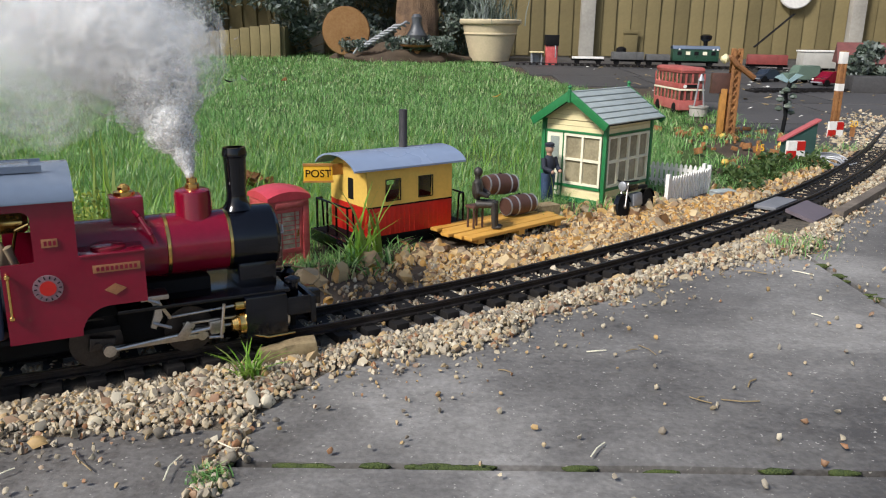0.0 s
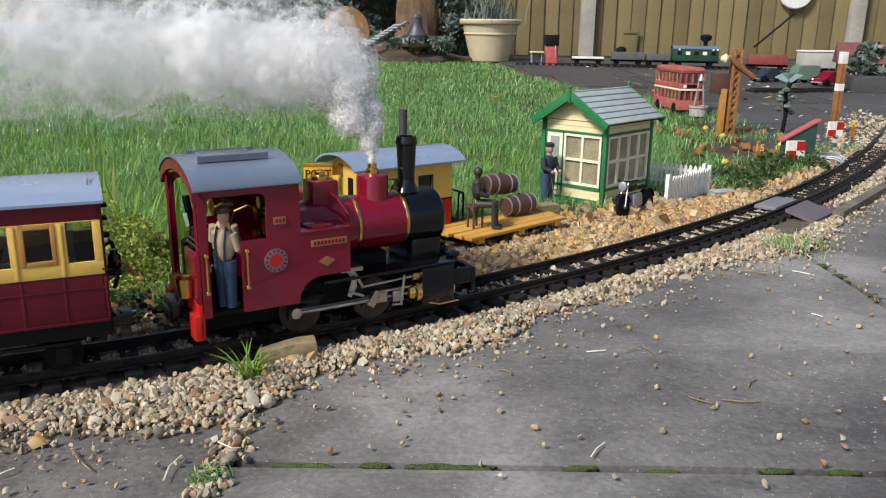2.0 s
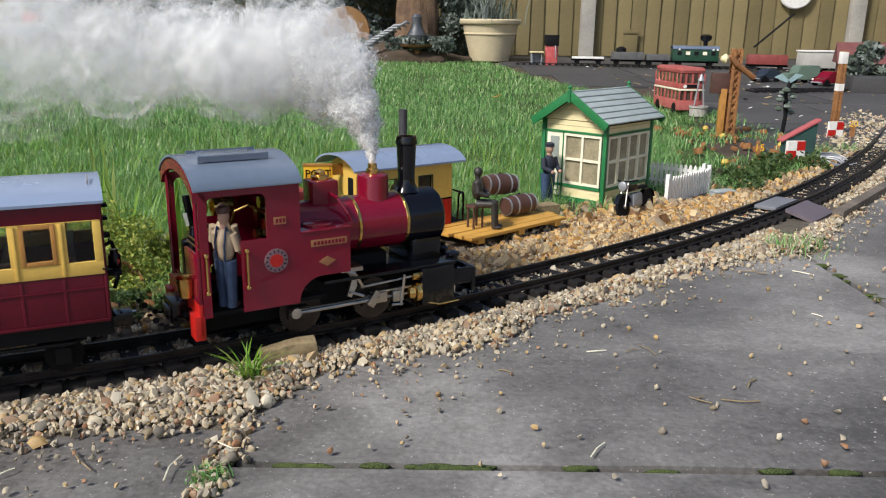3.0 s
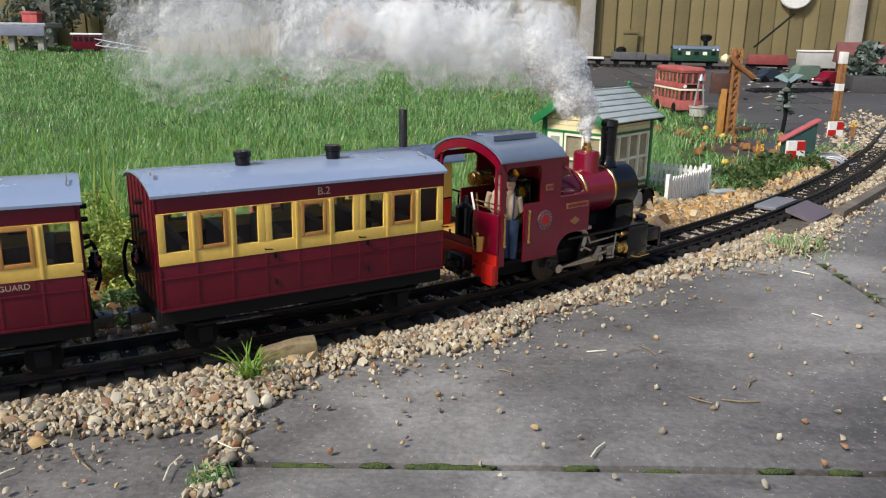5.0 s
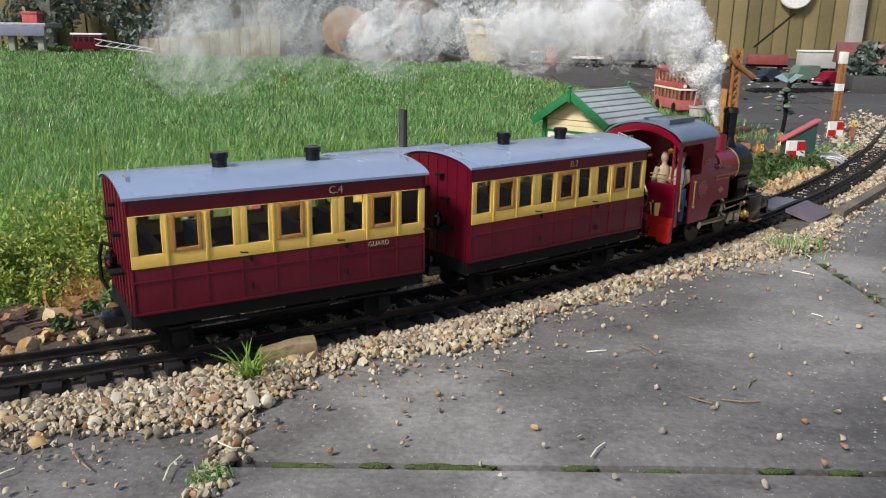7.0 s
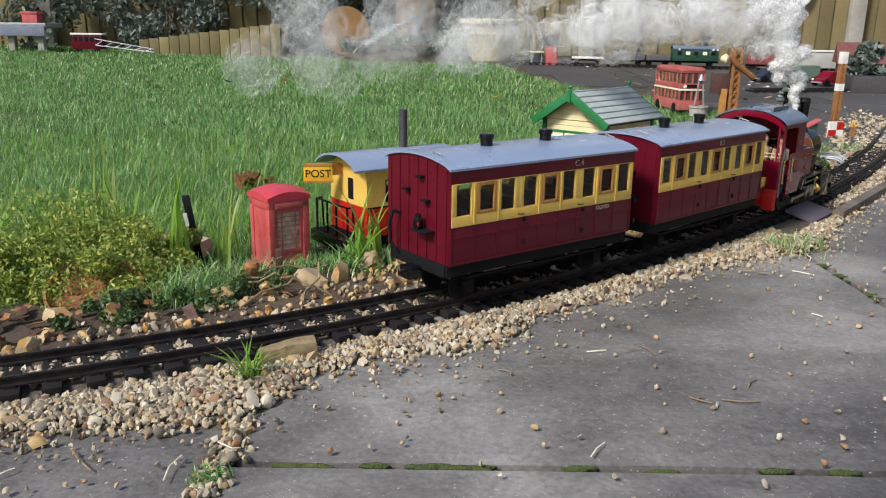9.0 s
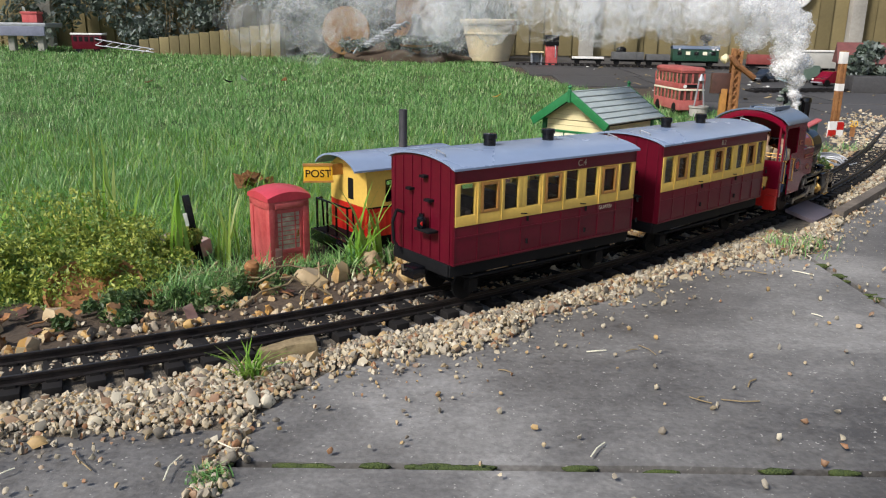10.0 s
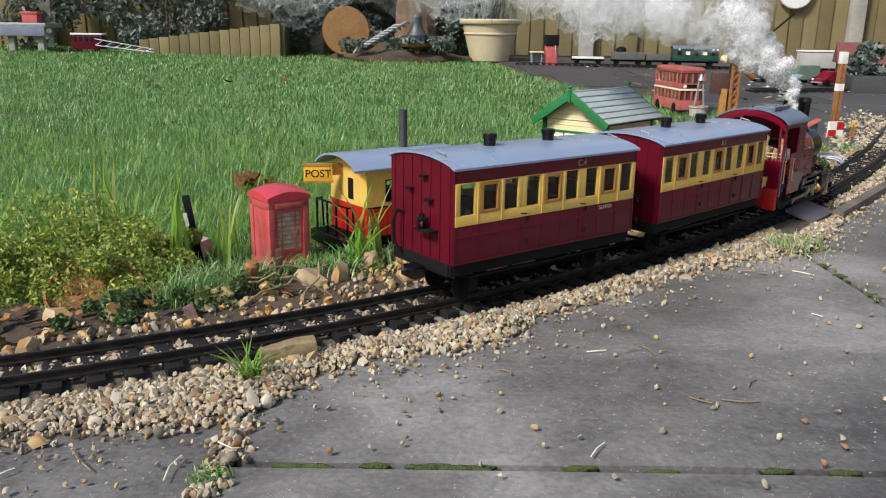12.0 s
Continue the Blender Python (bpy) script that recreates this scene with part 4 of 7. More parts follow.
    part("chimney", lathe([(0.0135, 0.0), (0.0115, 0.003), (0.009, 0.008), (0.0085, 0.014), (0.0098, 0.046), (0.0108, 0.047), (0.0108, 0.05), (0.0095, 0.0545), (0.0075, 0.0545), (0.0072, 0.03)], (0.0895, 0, 0.1145), n=28), BLACK, c, "tall black stovepipe chimney")
    part("dome", lathe([(0.019, -0.003), (0.0165, 0.002), (0.0155, 0.005), (0.0155, 0.024), (0.0145, 0.027), (0.011, 0.0285)], (0.0518, 0, 0.107), n=28), CRIMSON, c, "crimson steam dome")
    part("safety_valve", lathe([(0.006, 0), (0.006, 0.005), (0.0045, 0.006), (0.0045, 0.01), (0.002, 0.011), (0.002, 0.014)], (0.0518, 0, 0.1345), n=18), BRASS, c, "brass safety valve")
    part("sand_box", box(-0.0155, 0.0105, -0.012, 0.012, 0.108, 0.134, 0.0022), CRIMSON, c, "square crimson sandbox")
    part("filler_cap", lathe([(0.0085, 0), (0.0085, 0.003), (0.005, 0.0045), (0.005, 0.007), (0.002, 0.0095)], (-0.003, 0, 0.134), n=18), BRASS, c)
    part("steam_pipe", tube([(0.002, -0.0125, 0.122), (0.005, -0.021, 0.119), (0.012, -0.029, 0.105), (0.014, -0.03, 0.098)], 0.0018, 8), CRIMSON, c)
    # cab front, roof, back rail
    part("cab_front", arch_end(-0.0465, -0.0445, W - 0.002, 0.0985, 0.1405, 0.018), CRIMSON, c)
    part("rear_beam", box(-0.1345, -0.1312, -0.0515, 0.0515, 0.02, 0.048, 0.0006), SCARLET, c, "bright red rear buffer beam")
    part("cab_back", box(-0.131, -0.129, -W + 0.002, W - 0.002, 0.0375, 0.056, 0.0006), CRIMSON, c, "low crimson cab back sheet")
    part("roof_bow", arch_roof(-0.1348, -0.131, W, 0.1335, 0.0195, 0.0085), CRIMSON, c, "thin crimson arch under the roof")
    part("bunker_sheet", box(-0.1345, -0.1314, -W + 0.0005, -0.014, 0.048, 0.09, 0.0008), CRIMSON, c, "crimson half-height rear sheet")
    for z in (0.095, 0.1):
        part("spectacle_rail", rod((-0.1315, -0.05, z), (-0.1315, -0.014, z), 0.0008, 6), BRASS, c)
    part("cab_roof", arch_roof(-0.135, -0.043, 0.0565, 0.1432, 0.0195, 0.0022), CABROOF, c, "grey curved cab roof with sky highlight in its colour", smooth=50)
    hatch = part("roof_hatch", box(-0.115, -0.07, -0.026, 0.006, 0.1625, 0.1665, 0.001), CABROOF, c, "sliding roof hatch")
    for y in (-0.028, 0.008):
        part("runner", box(-0.122, -0.062, y - 0.001, y + 0.001, 0.162, 0.167), CABROOF, hatch)
    for y in (-0.03, 0.03):
        part("cab_post", rod((-0.131, y * 1.5, 0.05), (-0.131, y * 1.5, 0.142), 0.0018), CRIMSON, c)
    part("backhead", box(-0.058, -0.047, -0.022, 0.022, 0.04, 0.115, 0.002), BLACK, c)
    for k, (y, z) in enumerate(((-0.012, 0.1), (0.01, 0.105), (0.0, 0.08), (-0.016, 0.07), (0.015, 0.085), (0.0, 0.118))):
        part("gauge", lathe([(0.0055, -0.004), (0.0055, 0), (0.003, 0.003)], (-0.059, y, z), "x", 14), BRASS, c, "brass cab gauge")
    part("brass_regulator", lathe([(0.004, -0.012), (0.009, -0.01), (0.0095, 0.008), (0.006, 0.012)], (-0.088, 0.026, 0.113), "x", 18), BRASS, c, "polished brass regulator body")
    part("hand_wheel", lathe([(0.006, -0.001), (0.0075, 0), (0.006, 0.001), (0.004, 0)], (-0.104, 0.026, 0.113), "x", 16), BRASS, c)
    part("white_lever", rod((-0.11, 0.018, 0.1), (-0.12, -0.004, 0.072), 0.0012, 6), WHITE, c)
    for y, z in ((0.006, 0.062), (0.02, 0.055), (-0.004, 0.052)):
        part("valve_cock", lathe([(0.003, -0.004), (0.0052, -0.002), (0.0052, 0.003), (0.002, 0.006)], (-0.1, y, z), "x", 12), BRASS, c)
    part("gas_tank", lathe([(0.001, 0), (0.011, 0.002), (0.011, 0.048), (0.004, 0.052), (0.002, 0.06)], (-0.118, 0.018, 0.0375), n=20), BLACK, c)
    part("lever", tube([(-0.1, 0.012, 0.04), (-0.106, 0.014, 0.1)], 0.0013, 6), BRASS, c)
    part("pipe", tube([(-0.06, -0.01, 0.11), (-0.075, -0.008, 0.118), (-0.085, 0.0, 0.112), (-0.09, 0.006, 0.09)], 0.0013, 6), BRASS, c)
    part("front_beam", box(0.1395, 0.1445, -0.0465, 0.0465, 0.014, 0.0395, 0.001), BLACK, c, "black front buffer beam")
    part("front_coupler", box(0.1445, 0.161, -0.011, 0.011, 0.018, 0.032, 0.002), BLACK, c)
    part("rear_coupler", box(-0.152, -0.131, -0.011, 0.011, 0.024, 0.036, 0.002), BLACK, c)
    part("front_lamp", lathe([(0.005, 0), (0.0065, 0.002), (0.0065, 0.014), (0.003, 0.017), (0.004, 0.02)], (0.133, 0.0, 0.0365), n=16), BLACK, c, "black front lamp")
    for y in (-0.022, 0.022):
        chain = bmesh.new()
        for k in range(9):
            a = k / 8
            zc = 0.036 - 0.014 * math.sin(a * math.pi)
            lathe([(0.0021, -0.0006), (0.0028, 0), (0.0021, 0.0006), (0.0014, 0)], (-0.134 - 0.034 * a, y, zc), "y" if k % 2 else "z", 10, chain)
        part("coupling_chain", chain, DARK, c, "drooping dark coupling chain")
    part("buffer_block", box(-0.149, -0.1345, -0.016, 0.016, 0.02, 0.042, 0.003), BLACK, c, "chunky black coupling block")
    part("bucket", lathe([(0.006, 0), (0.0085, 0.017), (0.0092, 0.0172), (0.008, 0.0165), (0.0055, 0.001)], (-0.139, -0.03, 0.05), n=18), BRASS, c, "small brass bucket")
    part("lubricator", lathe([(0.005, 0), (0.005, 0.012), (0.007, 0.013), (0.007, 0.016), (0.002, 0.018)], (0.129, -0.027, 0.0365), n=14), BLACK, c)
    wheels, rods = [], []
    for x in (-0.037, 0.037):
        for sgn in (-1, 1):
            bm = rod((0, 0, 0), (0, sgn * 0.036, 0), 0.003)
            lathe([(0.0205, -0.0035), (0.0205, -0.0015), (0.0185, 0.0), (0.0178, 0.003), (0.006, 0.0035)] if sgn < 0 else [(0.006, -0.0035), (0.0178, -0.003), (0.0185, 0), (0.0205, 0.0015), (0.0205, 0.0035)], (0, sgn * 0.0235, 0), "y", 32, bm)
            box(-0.014, 0.006, *sorted((sgn * 0.026, sgn * 0.034)), -0.006, 0.006, 0.0015, bm)
            wheels.append(part("driving_wheel", bm, WHEELSTEEL, c, "steel coupled driving wheel", pose(x, 0, 0.0185)))
    for sgn in (-1, 1):
        bm = box(-0.042, 0.042, *sorted((sgn * 0.0345, sgn * 0.037)), -0.0022, 0.0022, 0.0006)
        for x in (-0.037, 0.037):
            lathe([(0.0042, -0.0018), (0.0042, 0.0018)], (x, sgn * 0.0358, 0), "y", 14, bm)
        rods.append(part("coupling_rod", bm, STEEL, c, "bright steel coupling rod", pose(0, 0, 0.0185)))
        bm = rod((0, sgn * 0.0392, 0), (0.085, sgn * 0.0392, 0), 0.0019)
        lathe([(0.005, -0.002), (0.005, 0.002)], (0, sgn * 0.0392, 0), "y", 16, bm)
        box(0.08, 0.092, *sorted((sgn * 0.036, sgn * 0.0415)), -0.004, 0.006, 0.001, bm)
        rods.append(part("connecting_rod", bm, STEEL, c, "long steel connecting rod", pose(-0.037, 0, 0.0185)))
    return c, wheels, rods


def ball(c, r, bm, sub=2):
    vs = bmesh.ops.create_icosphere(bm, subdivisions=sub, radius=1)["verts"]
    for v in vs:
        v.co = Vector((v.co.x * r[0] + c[0], v.co.y * r[1] + c[1], v.co.z * r[2] + c[2]))
    return vs


def figure(name, label, seated=False, mats=None, h=0.09, cap=False, brace=False, slim=1.0):
    """A small model figure: one plain mesh, coloured by height."""
    bm = bmesh.new()
    k = h / 0.09

    def tint(i, start):
        bm.faces.ensure_lookup_table()
        for f in bm.faces[start:]:
            f.material_index = i

    n = 0
    for sx in (-1, 1):
        if seated:
            rod((sx * 0.006 * k, 0, 0.036 * k), (sx * 0.007 * k, -0.026 * k, 0.037 * k), 0.006 * k, 10, bm, 0.005 * k)
            rod((sx * 0.007 * k, -0.026 * k, 0.04 * k), (sx * 0.007 * k, -0.028 * k, 0.002 * k), 0.005 * k, 10, bm, 0.004 * k)
        else:
            rod((sx * 0.0055 * k, 0, 0.002 * k), (sx * 0.006 * k, 0, 0.045 * k), 0.0055 * k, 12, bm, 0.0075 * k)
    tint(0, n)
    n = len(bm.faces)
    for sx in (-1, 1):
        ball((sx * 0.006 * k, -(0.031 if seated else 0.004) * k, 0.003 * k), (0.0045 * k, 0.008 * k, 0.003 * k), bm)
    tint(3, n)
    n = len(bm.faces)
    ball((0, 0, 0.058 * k), (0.0125 * k, 0.0085 * k, 0.017 * k), bm)
    for sx in (-1, 1):
        rod((sx * 0.012 * k, 0, 0.069 * k), (sx * 0.0145 * k, -0.004 * k, 0.054 * k), 0.0042 * k, 10, bm)
        rod((sx * 0.0145 * k, -0.004 * k, 0.055 * k), (sx * 0.009 * k, -0.015 * k, 0.05 * k), 0.0036 * k, 10, bm)
    tint(1, n)
    n = len(bm.faces)
    rod((0, 0, 0.072 * k), (0, 0, 0.078 * k), 0.004 * k, 10, bm)
    ball((0, -0.0005, 0.083 * k), (0.0062 * k, 0.0068 * k, 0.0078 * k), bm)
    for sx in (-1, 1):
        ball((sx * 0.0085 * k, -0.0165 * k, 0.0495 * k), (0.003 * k, 0.003 * k, 0.003 * k), bm)
    tint(2, n)
    n = len(bm.faces)
    if cap:
        lathe([(0.0068 * k, 0.0865 * k), (0.0078 * k, 0.0905 * k), (0.005 * k, 0.0925 * k)], (0, 0, 0), "z", 14, bm)
        ball((0, -0.006 * k, 0.0868 * k), (0.005 * k, 0.004 * k, 0.001 * k), bm)
        tint(3, n)
    if brace:
        n = len(bm.faces)
        for sx in (-1, 1):
            tube([(sx * 0.005 * k, 0.0075 * k, 0.046 * k), (sx * 0.0065 * k, 0.0088 * k, 0.06 * k), (sx * 0.006 * k, 0.004 * k, 0.0745 * k), (sx * 0.006 * k, -0.0085 * k, 0.06 * k)], 0.0011 * k, 6, bm)
        tint(0, n)
    bmesh.ops.scale(bm, vec=(slim, 0.5 + slim / 2, 1), verts=bm.verts)
    ob = part(name, bm, None, smooth=60)
    for m in mats:
        ob.data.materials.append(m)
    return tagged(ob, label, "figurine")


FLESH = mat("painted_flesh", (0.45, 0.27, 0.19), 0.6, var=0.15, scale=150)
SHIRT = mat("buff_shirt", (0.4, 0.3, 0.2), 0.8, var=0.15, scale=150)
NAVY = mat("navy_cloth", (0.02, 0.024, 0.04), 0.8, var=0.3, scale=150)
BRONZE = mat("dark_bronze_figure", (0.05, 0.045, 0.04), 0.5, 0.3, var=0.4, scale=120)

loco, loco_wheels, loco_rods = build_loco()
coach_b, wheels_b = build_coach("B.2", "")
coach_c, wheels_c = build_coach("C.4", "GUARD")
driver = figure("driver_figurine", "painted driver figurine in blue dungarees on the footplate", mats=(DENIM, SHIRT, FLESH, BARREL), h=0.087, cap=True, brace=True, slim=0.76)
fireman = figure("fireman_figurine", "painted fireman figurine in pale shirt in the cab", mats=(NAVY, SHIRT, FLESH, BARREL), h=0.086, slim=0.8)


# ---- the little station beside the line ----
def at_corner(x, y, z, deg):
    return pose(x, y, z, 0, 0, deg)


def build_phone_box():
    c = thing("telephone_box", at_corner(-0.2125, 0.938, -0.02, 38), "faded red model telephone box standing among weeds", "telephone box")
    w, h = 0.051, 0.079
    part("plinth", box(-0.001, w + 0.001, -0.001, w + 0.001, 0, 0.006, 0.001), PHONERED, c)
    for x in (0, w - 0.008):
        for y in (0, w - 0.008):
            part("corner_post", box(x, x + 0.008, y, y + 0.008, 0.006, h, 0.001), PHONERED, c)
    part("side_panel", box(0.0015, 0.004, 0.008, w - 0.008, 0.006, h, 0.0005), PHONERED, c)
    part("back_panel", box(0.008, w - 0.008, w - 0.004, w - 0.0015, 0.006, h, 0.0005), PHONERED, c)
    part("side_panel", box(w - 0.004, w - 0.0015, 0.008, w - 0.008, 0.006, h, 0.0005), PHONERED, c)
    door = part("door", box(0.008, w - 0.008, 0.003, 0.005, 0.006, 0.017, 0.0005), PHONERED, c)
    part("back_glass", box(0.011, w - 0.011, 0.0035, 0.0045, 0.021, 0.067), mat("dirty_panes", (0.3, 0.25, 0.2), 0.25, scale=160, color2=(0.62, 0.54, 0.4)), door, "dirty old door panes")
    for a, b in ((0.008, 0.0115), (w - 0.0115, w - 0.008)):
        part("stile", box(a, b, 0.0018, 0.0055, 0.017, 0.071, 0.0004), PHONERED, door)
    part("top_rail", box(0.0115, w - 0.0115, 0.0018, 0.0055, 0.0665, 0.071), PHONERED, door)
    part("bottom_rail", box(0.0115, w - 0.0115, 0.0018, 0.0055, 0.017, 0.0215), PHONERED, door)
    for x in (0.0165, w - 0.0175):
        part("glazing_bar", box(x, x + 0.001, 0.0024, 0.0035, 0.0215, 0.0665), PHONERED, door)
    for k in range(1, 8):
        z = 0.0215 + k * 0.0056
        part("glazing_bar", box(0.0115, w - 0.0115, 0.0026, 0.0034, z, z + 0.0008), PHONERED, door)
    part("handle", tube([(w - 0.015, 0.001, 0.036), (w - 0.015, -0.001, 0.044)], 0.0008, 6), BRASS, door)
    part("fascia", box(0.0, w, 0.0, w, 0.0715, 0.0815, 0.001), PHONERED, c)
    part("sign_panel", box(0.008, w - 0.008, -0.0012, 0.0002, 0.0738, 0.0795, 0.0003), PHONERED, c)
    roof = bmesh.new()
    n = 10
    vs = []
    for j in range(n + 1):
        row = []
        for i in range(n + 1):
            u, v = i / n * 2 - 1, j / n * 2 - 1
            row.append(roof.verts.new((w / 2 + u * (w / 2 + 0.0015), w / 2 + v * (w / 2 + 0.0015), 0.0815 + 0.0045 + 0.011 * (1 - 0.55 * u * u - 0.45 * v * v))))
        vs.append(row)
    for j in range(n):
        for i in range(n):
            roof.faces.new((vs[j][i], vs[j][i + 1], vs[j + 1][i + 1], vs[j + 1][i]))
    rim = vs[0] + [r[-1] for r in vs[1:]] + vs[-1][-2::-1] + [r[0] for r in vs[-2:0:-1]]
    low = [roof.verts.new((v.co.x, v.co.y, 0.0815)) for v in rim]
    for k in range(len(rim)):
        roof.faces.new((rim[k], low[k], low[(k + 1) % len(rim)], rim[(k + 1) % len(rim)]))
    roof.faces.new(low)
    c.scale = (1.08, 1.08, 1.04)
    part("roof", roof, mat("pink_red_roof", (0.5, 0.05, 0.07), 0.32, var=0.2, scale=40), c, "shiny domed red roof")


def build_post_wagon():
    c = thing("post_wagon", at_corner(-0.0995, 1.004, -0.0148, 37.5), "cream and red model post office wagon with grey roof", "railway wagon")
    L, W = 0.139, 0.093
    T = 0.003
    for y0 in (0, W - T):
        part("lower_side", box(0, L, y0, y0 + T, 0.02, 0.0595, 0.0005), SCARLET, c, "red tongue-and-groove lower side")
        wins = ((0.03, 0.052), (0.083, 0.105))
        xs = [0] + [v for p in wins for v in p] + [L]
        for k in range(0, 6, 2):
            part("upper_side", box(xs[k], xs[k + 1], y0, y0 + T, 0.0595, 0.109), YELLOW, c)
        for a, b in wins:
            part("upper_side", box(a, b, y0, y0 + T, 0.0595, 0.0665), YELLOW, c)
            part("upper_side", box(a, b, y0, y0 + T, 0.094, 0.109), YELLOW, c)
            fr = bmesh.new()
            yo = (y0 - 0.0008, y0 + 0.0006) if y0 == 0 else (y0 + T - 0.0006, y0 + T + 0.0008)
            box(a - 0.0012, a, *yo, 0.0655, 0.095, 0, fr)
            box(b, b + 0.0012, *yo, 0.0655, 0.095, 0, fr)
            box(a, b, *yo, 0.0655, 0.0667, 0, fr)
            box(a, b, *yo, 0.0938, 0.095, 0, fr)
            part("window_frame", fr, BLACK, c)
            g = part("pane", box(a, b, y0 + 0.0012, y0 + 0.0018, 0.0665, 0.094), GLASS, c)
            g.visible_shadow = False
        ys = (-0.0006, 0.0004) if y0 == 0 else (y0 + T - 0.0004, y0 + T + 0.0006)
        part("waist_strip", box(-0.0005, L + 0.0005, *ys, 0.0583, 0.0603), BLACK, c)
        for k in range(17):
            x = 0.004 + k * 0.0079
            part("groove_strip", box(x, x + 0.0009, *ys, 0.0205, 0.058), SCARLET, c)
    for x0 in (0, L - T):
        part("lower_end", box(x0, x0 + T, T, W - T, 0.02, 0.0595), SCARLET, c)
        part("upper_end", arch_end(x0, x0 + T, W / 2 - T, 0.0595, 0.108, 0.014), YELLOW, c, "", Matrix.Translation((0, W / 2, 0)))
        part("end_window", box(x0 - 0.0006, x0 + T + 0.0006, W * 0.36, W * 0.5, 0.066, 0.094), DARK, c)
    part("floor", box(-0.03, L + 0.03, 0.002, W - 0.002, 0.016, 0.0202), DARK, c)
    part("roof", arch_roof(-0.021, L + 0.021, W / 2 + 0.005, 0.1085, 0.0165, 0.0025), ROOFGREY, c, "curved grey roof with sky sheen in its colour", Matrix.Translation((0, W / 2, 0)), 50)
    part("chimney", lathe([(0.009, 0), (0.0062, 0.002), (0.0058, 0.004), (0.0058, 0.056), (0.0048, 0.056)], (L * 0.66, W * 0.55, 0.123), n=20), mat("sooty_pipe", (0.045, 0.042, 0.045), 0.6, var=0.3, scale=90), c, "sooty black stovepipe")
    for xe, sg in ((0, -1), (L, 1)):
        for y in (0.006, W / 2 - 0.012, W / 2 + 0.012, W - 0.006):
            part("railing_post", rod((xe + sg * 0.026, y, 0.02), (xe + sg * 0.026, y, 0.062), 0.0016), BLACK, c)
        for y in (0.006, W - 0.006):
            part("railing", tube([(xe + sg * 0.026, y, 0.062), (xe + sg * 0.018, y, 0.062), (xe + sg * 0.016, y, 0.022)], 0.0014), BLACK, c)
        part("top_rail", rod((xe + sg * 0.026, 0.006, 0.062), (xe + sg * 0.026, W - 0.006, 0.062), 0.0014), BLACK, c)
        part("end_beam", box(*sorted((xe + sg * 0.03, xe + sg * 0.034)), 0.0, W, 0.004, 0.02, 0.001), BLACK, c)
    for y in (0.012, W - 0.012):
        part("sole_bar", box(-0.03, L + 0.03, y - 0.002, y + 0.002, 0.004, 0.016), DARK, c)
        for x in (0.03, L - 0.03):
            part("wheel", lathe([(0.013, -0.002), (0.013, 0.002)], (x, y + 0.004, 0.0015), "y", 20), DARK, c)
    # the sign, on a bracket over the end platform
    sign = part("sign_board", box(-0.05, -0.012, -0.004, 0.0, 0.094, 0.115, 0.0008), mat("sign_yellow", (0.75, 0.42, 0.02), 0.45, var=0.12, scale=60), c, "yellow sign board with black capitals")
    for z in (0.092, 0.1145):
        part("sign_rim", box(-0.051, -0.011, -0.005, 0.001, z, z + 0.0025), WOOD_ORANGE, sign)
    sign.matrix_basis = Matrix.Translation((-0.032, 0.07, 0.0993)) @ Matrix.Rotation(radians(-30), 4, "Z") @ Matrix.Translation((0.031, 0.002, -0.1045))
    lettering("POST", 0.0145, sign, Matrix.Translation((-0.031, -0.0043, 0.0992)) @ pose(0, 0, 0, 90, 0, 0), BLACK)
    part("sign_bracket", box(-0.02, 0.0, 0.06, 0.064, 0.096, 0.111, 0.0006), WOOD_ORANGE, c)


DIMPANE = mat("dim_beige_panes", (0.3, 0.26, 0.17), 0.15, var=0.35, scale=35, bump=0.02)


